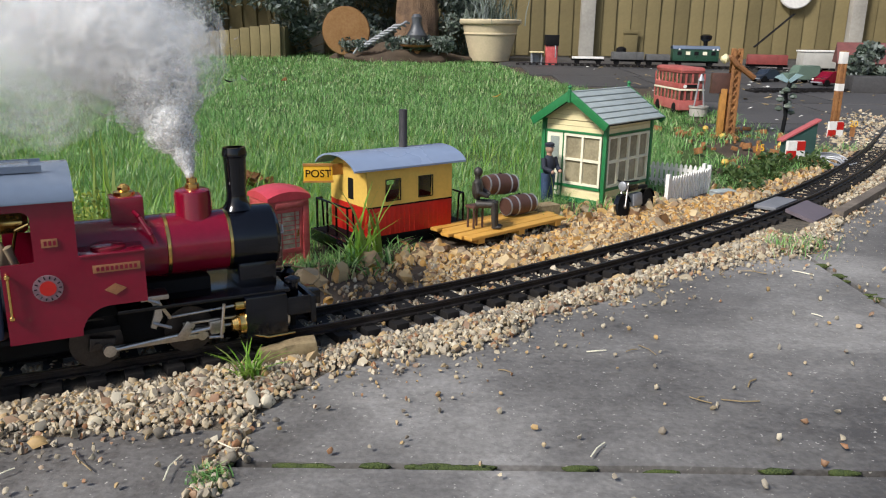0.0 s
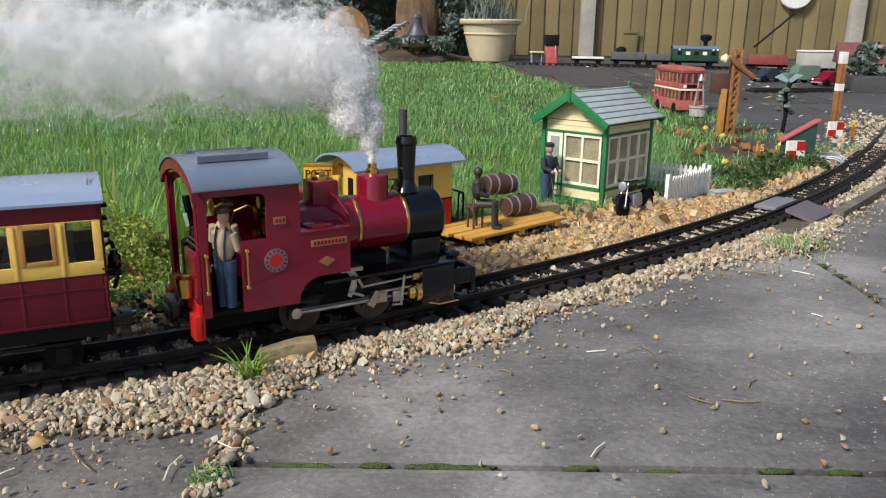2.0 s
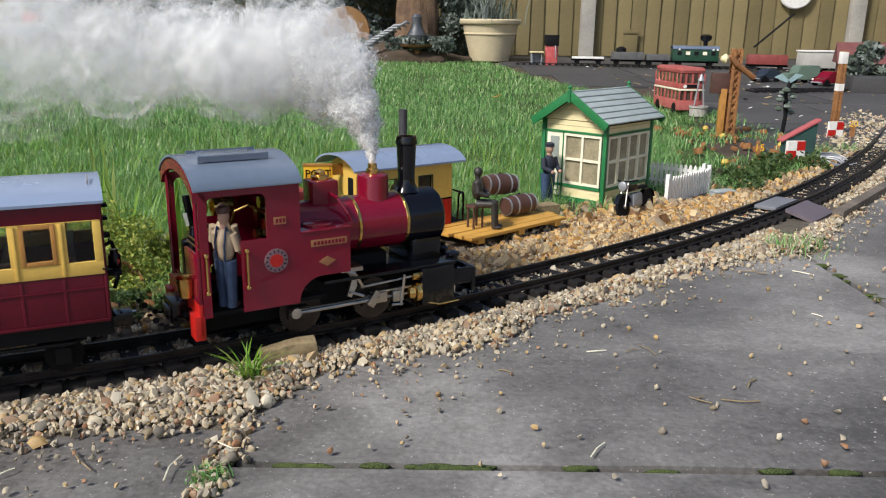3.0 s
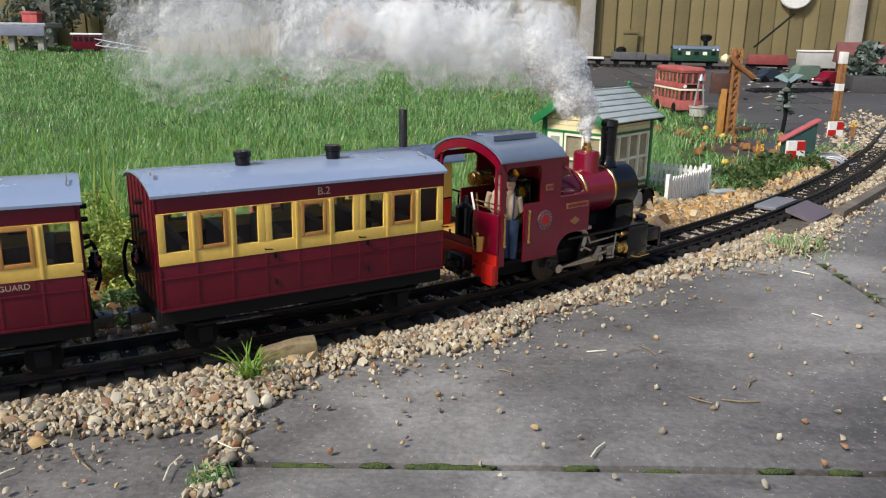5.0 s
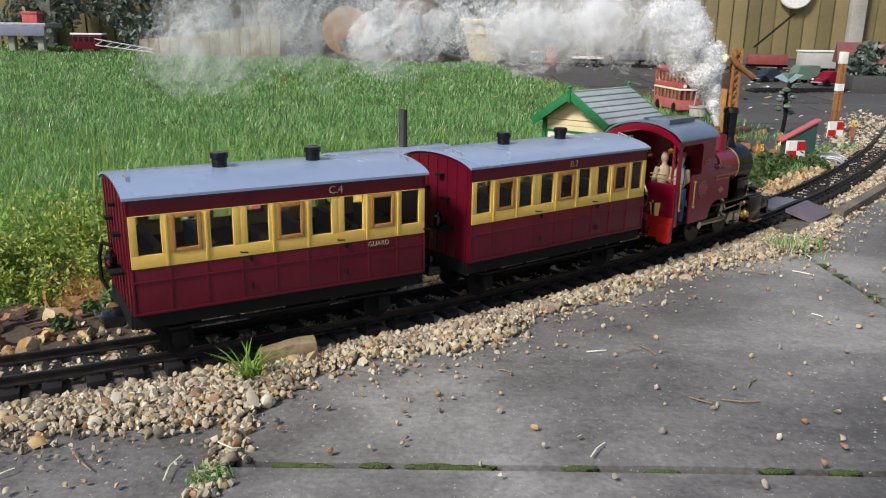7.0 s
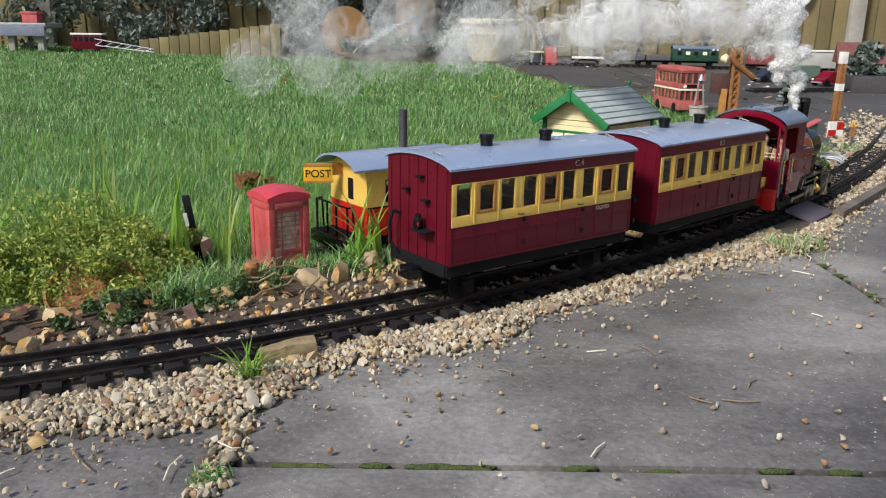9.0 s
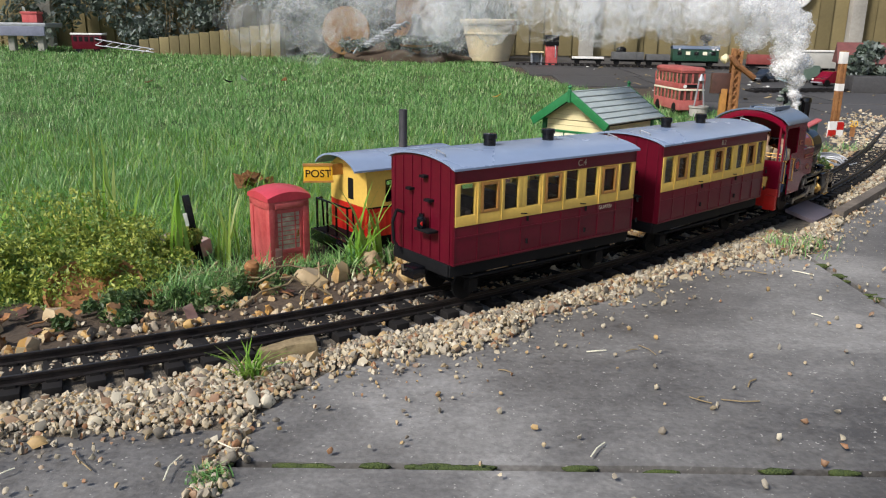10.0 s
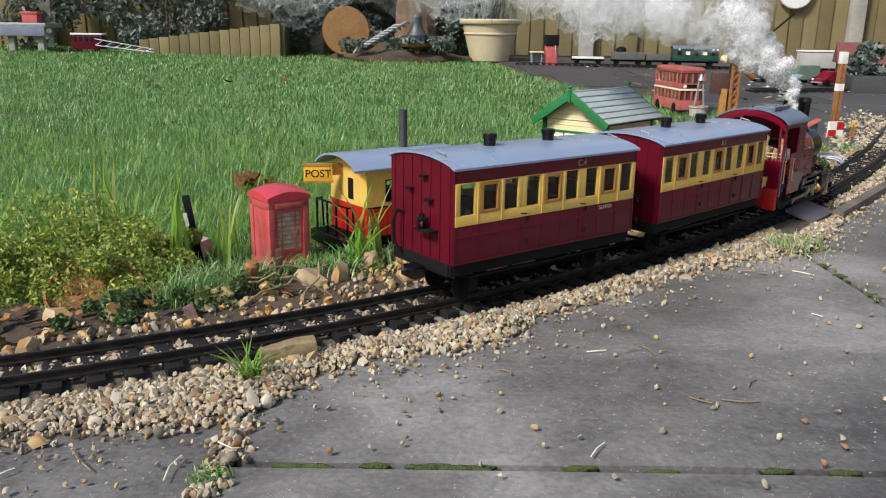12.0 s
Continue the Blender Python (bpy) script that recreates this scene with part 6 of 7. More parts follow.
    tuft("grass_tuft", "scrubby grass tuft at the paving corner", 0.52, 1.08, -0.018, 50, 0.03, 0.0016, 39, 0.014, GRASS, (0.4, 1.3))
    for k in range(26):
        x = -0.1 + 0.045 * k + rng.uniform(-0.02, 0.02)
        y = line_at(REAR, x) + rng.uniform(0.0, 0.12)
        tuft("weed_tuft", "small weeds along the edge of the stones", x, y, -0.016, 70, 0.03, 0.0018, 200 + k, 0.018, GRASS, (0.4, 1.3))


build_station()


# ---- beyond: terrace models, fence, borders ----
def gz(x, y):
    return ground_z(x, y)


def build_fence():
    rng = random.Random(17)
    f = thing("garden_fence", pose(0, 6.0, 0), "tall close-boarded timber fence between concrete posts", "fence", kind="structure")
    board = box(-0.058, 0.058, -0.006, 0.006, 0, 1.75, 0.002)
    me = mesh_of(board, "board")
    me.materials.append(FENCEWOOD)
    x = -5.2
    while x < 4.6:
        ob = new("board", me)
        ob.parent = f
        ob.matrix_basis = pose(x, rng.uniform(-0.004, 0.004), 0.1 + rng.uniform(-0.01, 0.01), 0, rng.uniform(-0.5, 0.5), rng.uniform(-10, -6))
        x += 0.1045
    for x in (-4.85, -2.9, -0.94, 1.02, 2.96):
        part("post", box(x - 0.05, x + 0.05, -0.07, 0.05, -0.1, 1.8, 0.006), CONCRETE, f, "grey concrete fence post")
    part("gravel_board", box(-5.2, 4.6, 0.012, 0.04, -0.1, 0.12), CONCRETE, f)
    pl = thing("round_plaque", pose(2.5, 5.955, 0.585), "white round plaque hung on the fence", "plaque")
    part("disc", lathe([(0.12, -0.012), (0.128, -0.006), (0.128, 0.004), (0.12, 0.01), (0.02, 0.008)], (0, 0, 0), "y", 32), WHITE, pl)
    nb = thing("fence_patch", pose(1.34, 5.965, 0.12), "short timber repair boards nailed on the fence", "boards")
    part("upright", box(-0.05, 0.05, -0.012, 0.0, 0, 0.17, 0.003), FENCEWOOD, nb)
    part("cap", box(-0.06, 0.06, -0.02, -0.012, 0.15, 0.175, 0.003), FENCEWOOD, nb)
    # side fences and house wall close the garden out of sight
    for x in (-5.25, 4.65):
        w = tagged(part("wall_side", box(x - 0.04, x + 0.04, -3.5, 6.05, -0.1, 1.6), FENCEWOOD), "plain timber boundary fence at the garden's side", "fence", kind="structure")


def build_pot():
    c = thing("plant_pot", pose(0.29, 5.42, gz(0.29, 5.42)), "large cream plastic plant pot with moulded rim", "plant pot")
    k = 1.02
    part("pot", lathe([(0.118 * k, 0), (0.125 * k, 0.004), (0.165 * k, 0.17), (0.172 * k, 0.172), (0.172 * k, 0.18), (0.168 * k, 0.182), (0.18 * k, 0.232), (0.195 * k, 0.238), (0.2 * k, 0.246), (0.2 * k, 0.262), (0.192 * k, 0.268), (0.178 * k, 0.262), (0.17 * k, 0.22), (0.01, 0.22)], n=48), POTCLAY, c)
    part("soil", lathe([(0.168, 0.221), (0.1, 0.232), (0.01, 0.236)], n=24), SOIL, c)
    rng = np.random.default_rng(3)
    n = 260
    me = blades("pot_plant", (0.29 + rng.normal(0, 0.07, n), 5.42 + rng.normal(0, 0.07, n), np.full(n, gz(0.29, 5.42) + 0.23), rng.uniform(0.05, 0.28, n), rng.uniform(0.006, 0.012, n), rng.uniform(0.1, 0.8, n), rng.uniform(0, 6.28, n)), HEDGELEAF, "", 3)
    tagged(new("pot_plant", me), "thin grey-green stems growing in the pot", "plant", kind="stuff")


def build_borders():
    rng = random.Random(23)

    def mass(x0, x1, y0, y1, n, zmax, r):
        return [(rng.uniform(x0, x1), rng.uniform(y0, y1), rng.uniform(0.12, zmax), rng.uniform(r * 0.6, r)) for _ in range(n)]

    build_shrub("border_hedge", -1.2, 5.8, 0.08, mass(-1.25, -0.35, 5.45, 5.9, 26, 0.8, 0.17), 11000, 0.022, HEDGELEAF, "silvery grey-green shrub against the fence", 41, 16)
    build_shrub("dark_ivy", -2.0, 5.85, 0.08, mass(-2.5, -1.2, 5.7, 5.95, 24, 0.9, 0.18), 4800, 0.022, HEDGELEAF, "dark ivy and bare stems climbing the fence", 42, 20)
    build_shrub("ivy_by_pot", 0.1, 5.75, 0.08, mass(-0.1, 0.2, 5.6, 5.85, 12, 0.7, 0.13), 4000, 0.018, HEDGELEAF, "green ivy clump beside the plant pot", 43, 8)
    build_shrub("corner_bush", -3.4, 5.8, 0.1, mass(-3.2, -2.5, 5.6, 5.9, 12, 0.8, 0.16), 1800, 0.022, HEDGELEAF, "sparse winter bush by the far fence", 44, 14)
    build_shrub("rockery_plants", -0.35, 5.4, 0.08, mass(-0.7, 0.02, 5.2, 5.5, 16, 0.2, 0.07), 4500, 0.014, HEDGELEAF, "low dark rockery plants on a soil mound", 45, 8)
    build_shrub("edge_plant", 1.9, 3.75, 0.03, [(1.87, 3.7, 0.14, 0.06), (1.93, 3.72, 0.2, 0.06), (1.9, 3.75, 0.08, 0.06), (1.98, 3.7, 0.1, 0.06)], 900, 0.02, HEDGELEAF, "leafy dark green plant at the terrace edge", 46, 5)
    # tree trunk
    t = thing("tree", pose(-0.2, 5.62, 0.07), "rough brown tree trunk rising behind the rockery", "tree")
    bm = lathe([(0.17, 0), (0.15, 0.12), (0.135, 0.4), (0.125, 0.9), (0.1, 1.6), (0.07, 2.2)], n=22)
    bmesh.ops.subdivide_edges(bm, edges=bm.edges, cuts=2, use_grid_fill=True)
    for v in bm.verts:
        v.co += Vector((v.co.x, v.co.y, 0)) * 0.22 * noise.noise((v.co.x * 22, v.co.y * 22, v.co.z * 5))
    part("trunk", bm, mat("tree_bark", (0.08, 0.05, 0.035), 0.95, scale=14, color2=(0.26, 0.16, 0.09), bump=0.9, dist=0.01), t)
    bm = bmesh.new()
    for k in range(9):
        a = k * 0.8
        b1 = Vector((math.cos(a) * 0.5, math.sin(a) * 0.4, 2.3 + 0.1 * (k % 3)))
        rod((0, 0, 1.5 + 0.08 * k), b1, 0.04, 8, bm, 0.02)
        rod(b1, b1 + Vector((math.cos(a) * 0.4, math.sin(a + 0.5) * 0.4, 0.4)), 0.02, 6, bm, 0.008)
    part("limbs", bm, OLDWOOD, t)
    V, F = leaf_cloud([(math.cos(k) * 0.6, math.sin(k * 1.7) * 0.5, 2.4 + 0.12 * (k % 5), 0.3) for k in range(14)], 3000, 0.03, 50)
    part("crown", many("crown", V, F, HEDGELEAF, False), None, t)
    # rockery mound
    bm = bmesh.new()
    bmesh.ops.create_icosphere(bm, subdivisions=4, radius=1)
    for v in bm.verts:
        q = 1 + 0.3 * noise.noise(v.co * 2.2)
        v.co = Vector((v.co.x * 0.45 * q, v.co.y * 0.2 * q, v.co.z * 0.12 * q))
    part("soil", bm, SOIL, thing("rockery_mound", pose(-0.3, 5.38, 0.06), "dark soil mound below the garden sculpture", "mound"), smooth=80)
    # scrap-metal sculpture: copper disc, bent pipes, dark bird on a bowl
    s = thing("garden_sculpture", pose(-0.55, 5.25, 0.09), "scrap-metal sculpture with copper disc and bent pipes", "sculpture")
    part("disc", lathe([(0.15, -0.008), (0.155, 0), (0.14, 0.012), (0.01, 0.03)], (-0.1, 0.06, 0.17), "y", 36), mat("tarnished_copper", (0.36, 0.17, 0.07), 0.42, 0.85, scale=9, color2=(0.52, 0.3, 0.14), bump=0.1), s, "round tarnished copper disc")
    for k in range(9):
        x = 0.02 + 0.028 * k
        z = 0.05 + 0.017 * k
        part("pipe", tube([(x - 0.06, -0.05, z - 0.02), (x - 0.03, -0.06, z + 0.02), (x + 0.02, -0.06, z + 0.025), (x + 0.05, -0.04, z + 0.045), (x + 0.07, -0.02, z + 0.035)], 0.008, 8), GREYMETAL, s, "bent grey pipe")
    part("bowl", lathe([(0.03, -0.1), (0.03, 0), (0.1, 0.01), (0.11, 0.022), (0.09, 0.018), (0.01, 0.01)], (0.36, 0, 0.07), n=24), RUST, s)
    part("bird", lathe([(0.025, 0), (0.06, 0.03), (0.065, 0.06), (0.04, 0.1), (0.03, 0.14), (0.035, 0.17), (0.02, 0.19)], (0.36, 0, 0.09), n=18), mat("dark_stoneware", (0.07, 0.075, 0.085), 0.45, var=0.3, scale=20), s, "dark stoneware bird-like vase")
    # raised bed boards
    b = thing("raised_bed", pose(0, 0, 0), "stepped timber boards edging a raised bed", "raised bed")
    n = 14
    for k in range(n):
        x = -2.0 + 0.067 * k
        h = 0.08 + 0.13 * k / n
        z0 = gz(x, 5.4) - 0.02
        part("board", box(x - 0.032, x + 0.032, 5.4, 5.43, z0, z0 + h + 0.03, 0.004), FENCEWOOD, b)
    part("board", box(-1.1, -1.07, 5.43, 5.8, 0.05, 0.28, 0.004), FENCEWOOD, b)
    part("earth", box(-2.02, -1.1, 5.435, 5.9, 0.03, 0.15, 0.02), SOIL, b)
    # trestle with a red box, a red wagon and a ladder-like frame at the far lawn edge
    t = thing("garden_table", pose(-2.78, 5.4, gz(-2.78, 5.4)), "low weathered grey-blue garden table", "table")
    part("top", box(-0.25, 0.2, -0.12, 0.12, 0.15, 0.178, 0.008), GREYMETAL, t)
    part("apron", box(-0.24, 0.19, -0.125, -0.11, 0.095, 0.155, 0.004), mat("blue_grey_cloth", (0.2, 0.21, 0.28), 0.8, var=0.2, scale=8), t)
    for x in (-0.2, -0.05, 0.14):
        part("leg", box(x - 0.02, x + 0.02, -0.09, -0.05, 0, 0.15, 0.004), CONCRETE, t)
    rb = thing("red_box", pose(-2.72, 5.4, gz(-2.78, 5.4) + 0.178), "small red box standing on the garden table", "box")
    part("body", box(-0.05, 0.05, -0.04, 0.04, 0, 0.055, 0.005), PHONERED, rb)
    part("lid", box(-0.055, 0.055, -0.045, 0.045, 0.055, 0.07, 0.004), PHONERED, rb)
    w = thing("toy_wagon", pose(-2.36, 5.4, gz(-2.36, 5.4)), "dark red toy railway wagon with pale roof", "wagon")
    part("body", box(-0.1, 0.1, -0.04, 0.04, 0.02, 0.11, 0.004), MAROON, w)
    part("roof", box(-0.105, 0.105, -0.045, 0.045, 0.11, 0.122, 0.004), WHITE, w)
    for k in range(5):
        part("window", box(-0.085 + k * 0.036, -0.064 + k * 0.036, -0.0425, -0.04, 0.07, 0.1), DARK, w)
    for x in (-0.06, 0.06):
        part("wheel", lathe([(0.02, -0.003), (0.02, 0.003)], (x, -0.035, 0.02), "y", 14), DARK, w)
    fr = thing("lattice_frame", pose(-2.1, 5.35, gz(-2.1, 5.35)), "leaning pale lattice crane jib on the lawn edge", "frame")
    for dz in (0, 0.04):
        part("chord", rod((-0.2, 0, 0.05 + dz), (0.18, 0, 0.0 + dz * 0.5 + 0.01), 0.004, 6), GREYMETAL, fr)
    for k in range(6):
        x = -0.2 + k * 0.06
        part("brace", rod((x, 0, 0.05 - k * 0.008), (x + 0.06, 0, 0.085 - k * 0.0115), 0.0025, 6), GREYMETAL, fr)
    # leaf litter on the lawn
    for k, (x, y, m_) in enumerate(((-0.35, 1.42, RUST), (-0.92, 3.4, DARK), (-0.9, 3.6, WHITE), (-0.72, 3.6, RUST), (-1.25, 3.4, RUST), (0.2, 3.1, YELLOW))):
        lf = thing("dead_leaves" if k == 0 else "leaf", pose(x, y, gz(x, y) + 0.012, 0, 0, k * 50), "curled brown dead leaves lying in the grass" if k == 0 else "single fallen leaf lying on the lawn", "leaf")
        for j in range(14 if k == 0 else 1):
            r = random.Random(k * 20 + j)
            bm = bmesh.new()
            s = 0.018 if k == 0 else 0.022
            vs = [bm.verts.new(v) for v in ((-s, 0, 0.006), (-s * 0.3, s * 0.6, 0), (s * 0.5, s * 0.45, 0.002), (s, 0, 0.008), (s * 0.4, -s * 0.5, 0), (-s * 0.4, -s * 0.55, 0.003), (0, 0, 0.004))]
            for i in range(6):
                bm.faces.new((vs[i], vs[(i + 1) % 6], vs[6]))
            bmesh.ops.solidify(bm, geom=bm.faces, thickness=0.0006)
            part("blade", bm, m_, lf, "", pose(r.uniform(-0.03, 0.03) if j else 0, r.uniform(-0.02, 0.02) if j else 0, r.uniform(0, 0.016), r.uniform(-40, 40), r.uniform(-40, 40), r.uniform(0, 360)))


def wheels_under(c, L, r, half, n=2):
    for k in range(n):
        x = -L / 2 + L * (k + 0.5) / n if n > 2 else (-1) ** k * L * 0.33
        for y in (-half, half):
            part("wheel", lathe([(r, -0.003), (r, 0.003)], (x, y, r), "y", 14), DARK, c)


def build_far_railway():
    # sidings on the terrace before the fence
    def siding(a, b):
        c = thing("railway_siding", pose(0, 0, 0), "dark model railway siding on the terrace", "railway track", "sidings", kind="structure")
        a, b = Vector(a), Vector(b)
        d = (b - a).normalized()
        n = Vector((-d.y, d.x, 0))
        for o in (-0.0235, 0.0235):
            bm = bmesh.new()
            pts = []
            for k in range(16):
                p = a.lerp(b, k / 15) + n * o
                pts.append((p.x, p.y, gz(p.x, p.y) + 0.016))
            part("rail", tube(pts, 0.0022, 6, bm), RAIL, c)
        L = (b - a).length
        for k in range(int(L / 0.04)):
            p = a + d * (k * 0.04)
            part("sleeper", box(-0.009, 0.009, -0.042, 0.042, 0.004, 0.013), SLEEPER, c, "", pose(p.x, p.y, gz(p.x, p.y), 0, 0, math.degrees(math.atan2(d.y, d.x))))
    siding((0.45, 5.1, 0), (1.9, 4.95, 0))
    siding((1.9, 4.95, 0), (2.9, 4.3, 0))
    siding((1.35, 3.55, 0), (2.4, 3.75, 0))

    def rail_y(x):
        return 5.1 - 0.15 * (x - 0.45) / 1.45

    def wagon(name, x, L, h, m_, label, roof=None, y=None, deg=-6, cat="railway wagon"):
        y = rail_y(x) if y is None else y
        c = thing(name, pose(x, y, gz(x, y) + 0.016, 0, 0, deg), label, cat)
        part("underframe", box(-L / 2, L / 2, -0.03, 0.03, 0.02, 0.032, 0.002), DARK, c)
        part("body", box(-L / 2 + 0.004, L / 2 - 0.004, -0.045, 0.045, 0.032, 0.032 + h, 0.003), m_, c)
        for k in range(5):
            xx = -L / 2 + 0.006 + k * (L - 0.015) / 4
            part("strap", box(xx, xx + 0.004, -0.0475, -0.045, 0.032, 0.032 + h), m_, c)
        if roof:
            part("roof", arch_roof(-L / 2, L / 2, 0.05, 0.032 + h, 0.018, 0.003), roof, c)
        wheels_under(c, L, 0.015, 0.026)
        return c

    GREEN = mat("bottle_green_paint", (0.016, 0.06, 0.035), 0.4, var=0.25, scale=20)
    WAGONGREY = mat("wagon_grey", (0.1, 0.1, 0.1), 0.7, var=0.3, scale=25)
    wagon("flat_wagon", 0.88, 0.2, 0.012, WHITE, "low flat wagon with pale planks on the siding")
    c = wagon("tar_wagon", 1.12, 0.2, 0.045, WAGONGREY, "dark grey open wagon on the far siding")
    part("load", lathe([(0.03, 0), (0.03, 0.02), (0.012, 0.03)], (-0.04, 0, 0.078), n=12), DARK, c)
    wagon("open_wagon", 1.3, 0.15, 0.035, WAGONGREY, "grey open wagon with rubble load")
    c = wagon("green_railcar", 1.52, 0.28, 0.07, GREEN, "bottle green railcar with black roof on siding", CABROOF)
    for k in range(5):
        part("window", box(-0.11 + k * 0.05, -0.085 + k * 0.05, -0.0485, -0.0445, 0.068, 0.088), PALECREAM if k % 2 else DARK, c, "small cab window")
    part("funnel", lathe([(0.012, 0), (0.014, 0.03), (0.034, 0.045), (0.036, 0.065), (0.02, 0.075)], (0.06, 0, 0.115), n=16), BLACK, c, "wide black spark-arrester funnel")
    for x in (-0.1, 0.1, 0.125):
        part("lamp", lathe([(0.006, -0.004), (0.006, 0.003)], (x, -0.049, 0.1), "y", 10), WHITE, c)
    t = thing("water_tower", pose(0.66, 5.12, gz(0.66, 5.12)), "red and black model water tower by the siding", "water tower")
    part("base", box(-0.035, 0.035, -0.035, 0.035, 0, 0.12, 0.004), PHONERED, t)
    part("tank", box(-0.042, 0.042, -0.042, 0.042, 0.12, 0.185, 0.004), DARK, t)
    part("pipe", tube([(0.02, -0.04, 0.12), (0.02, -0.055, 0.1), (0.02, -0.055, 0.05)], 0.004), GREYMETAL, t)
    hut = thing("platform_hut", pose(0.57, 5.14, gz(0.57, 5.14)), "small grey open platform hut", "hut")
    for x in (-0.03, 0.03):
        part("wall", box(x - 0.004, x + 0.004, -0.03, 0.03, 0, 0.075), GREYMETAL, hut)
    part("wall", box(-0.026, 0.026, 0.024, 0.03, 0, 0.075), GREYMETAL, hut)
    part("roof", box(-0.042, 0.042, -0.042, 0.042, 0.075, 0.082, 0.002), CREAM, hut)
    wagon("red_open_wagon", 1.86, 0.23, 0.055, mat("oxide_red", (0.2, 0.035, 0.03), 0.6, var=0.25, scale=25), "oxide red open wagon on the terrace", y=4.72, deg=-20)
    v = thing("grey_van", pose(2.16, 4.72, gz(2.16, 4.72)), "pale grey boxy model van body", "van")
    part("body", box(-0.11, 0.11, -0.05, 0.05, 0.03, 0.12, 0.005), mat("pale_grey_paint", (0.45, 0.44, 0.4), 0.6, var=0.15, scale=20), v)
    part("roof", box(-0.115, 0.115, -0.055, 0.055, 0.12, 0.13, 0.004), WHITE, v)
    for x in (0.06, 0.088):
        part("window", box(x, x + 0.02, -0.053, -0.05, 0.085, 0.108), DARK, v)
    wheels_under(v, 0.2, 0.018, 0.045)

    def car(name, x, y, L, h, m_, label, deg, boxy):
        c = thing(name, pose(x, y, gz(x, y) + 0.004, 0, 0, deg), label, "toy car", "toy cars on the terrace")
        if boxy:
            prof = [(-L / 2, 0.014), (L / 2, 0.014), (L / 2, h * 0.55), (L * 0.2, h * 0.58), (L * 0.14, h), (-L / 2, h)]
        else:
            prof = [(-L / 2, 0.014), (L / 2, 0.012), (L / 2, h * 0.42), (L * 0.22, h * 0.58), (L * 0.08, h * 0.95), (-L * 0.22, h), (-L * 0.42, h * 0.62), (-L / 2, h * 0.5)]
        bm = extrude(prof, -0.038, 0.038)
        bmesh.ops.bevel(bm, geom=bm.edges[:], offset=0.004, segments=2, affect="EDGES")
        part("body", bm, m_, c)
        for k in range(2):
            part("window", box(-L * 0.3 + k * L * 0.2, -L * 0.3 + k * L * 0.2 + L * 0.16, -0.0395, -0.037, h * 0.62, h * 0.88), DARK, c)
        for x2 in (-L * 0.3, L * 0.3):
            for yy in (-0.036, 0.036):
                part("wheel", lathe([(0.016, -0.005), (0.016, 0.005)], (x2, yy, 0.014), "y", 14), DARK, c)
        part("bumper", box(L / 2, L / 2 + 0.005, -0.034, 0.034, 0.014, 0.02), GREYMETAL, c)
        part("headlamp", lathe([(0.006, 0), (0.005, 0.003)], (L / 2, -0.026, 0.03), "x", 10), WHITE, c)
    car("toy_landrover", 1.77, 4.05, 0.17, 0.085, mat("sage_green_paint", (0.13, 0.19, 0.15), 0.45, var=0.15, scale=25), "sage green toy off-road car", 190, True)
    car("toy_car", 1.62, 4.1, 0.13, 0.065, mat("dark_blue_paint", (0.02, 0.03, 0.05), 0.35, var=0.2, scale=25), "dark blue toy saloon car", 200, False)
    car("toy_car", 1.84, 3.9, 0.13, 0.07, CRIMSON, "dark red rounded toy car", 200, False)
    # red-roofed brick house model at the terrace edge
    h = thing("model_house", pose(2.35, 4.3, gz(2.35, 4.3), 0, 0, -20), "weathered model house with dull red roof", "model house")
    part("wall", box(-0.25, 0.25, -0.12, 0.12, 0, 0.085, 0.004), mat("model_brick", (0.13, 0.055, 0.045), 0.8, var=0.3, scale=60, bump=0.4), h)
    part("roof", extrude([(-0.14, 0.085), (0.14, 0.085), (0, 0.19)], -0.27, 0.27), mat("dull_red_roof", (0.15, 0.05, 0.045), 0.7, var=0.3, scale=40, bump=0.3), h, "", Matrix.Rotation(radians(90), 4, "Z"))
    for x in (-0.15, 0, 0.15):
        wdw = part("window", box(x - 0.025, x + 0.025, -0.124, -0.12, 0.025, 0.065), WHITE, h)
        part("pane", box(x - 0.02, x + 0.02, -0.126, -0.124, 0.03, 0.06), DARK, wdw)
    wall = thing("dark_block", pose(1.9, 3.6, gz(1.9, 3.6), 0, 0, -8), "dark slate block at the terrace edge", "block")
    part("block", box(-0.1, 0.16, -0.05, 0.05, 0, 0.075, 0.008), TERRACE, wall)
    jib = thing("crane_jib", pose(2.1, 5.5, gz(2.1, 5.5), 0, -42, 0), "leaning dark lattice jib against the fence", "crane jib")
    for y in (-0.012, 0.012):
        part("chord", rod((0.05, y, 0.1), (0.38, y, 0.1), 0.004, 6), DARK, jib)
    for k in range(8):
        part("lattice", rod((0.05 + k * 0.04, -0.012, 0.1), (0.09 + k * 0.04, 0.012, 0.1), 0.003, 6), DARK, jib)
    # double-deck bus
    b = thing("double_deck_bus", pose(0.826, 2.86, gz(0.826, 2.86), 0, 0, -84), "faded red tin double-deck toy bus", "toy bus")
    BUS = mat("sunbleached_red", (0.34, 0.05, 0.045), 0.55, scale=25, color2=(0.46, 0.15, 0.13), bump=0.1)
    L, W = 0.24, 0.088
    part("lower_body", box(-L / 2, L / 2, -W / 2, W / 2, 0.012, 0.046, 0.004), BUS, b)
    part("waist_band", box(-L / 2 - 0.001, L / 2 + 0.001, -W / 2 - 0.001, W / 2 + 0.001, 0.078, 0.084, 0.001), PALECREAM, b, "cream band between the decks")
    part("mid_body", box(-L / 2, L / 2, -W / 2, W / 2, 0.084, 0.102, 0.003), BUS, b)
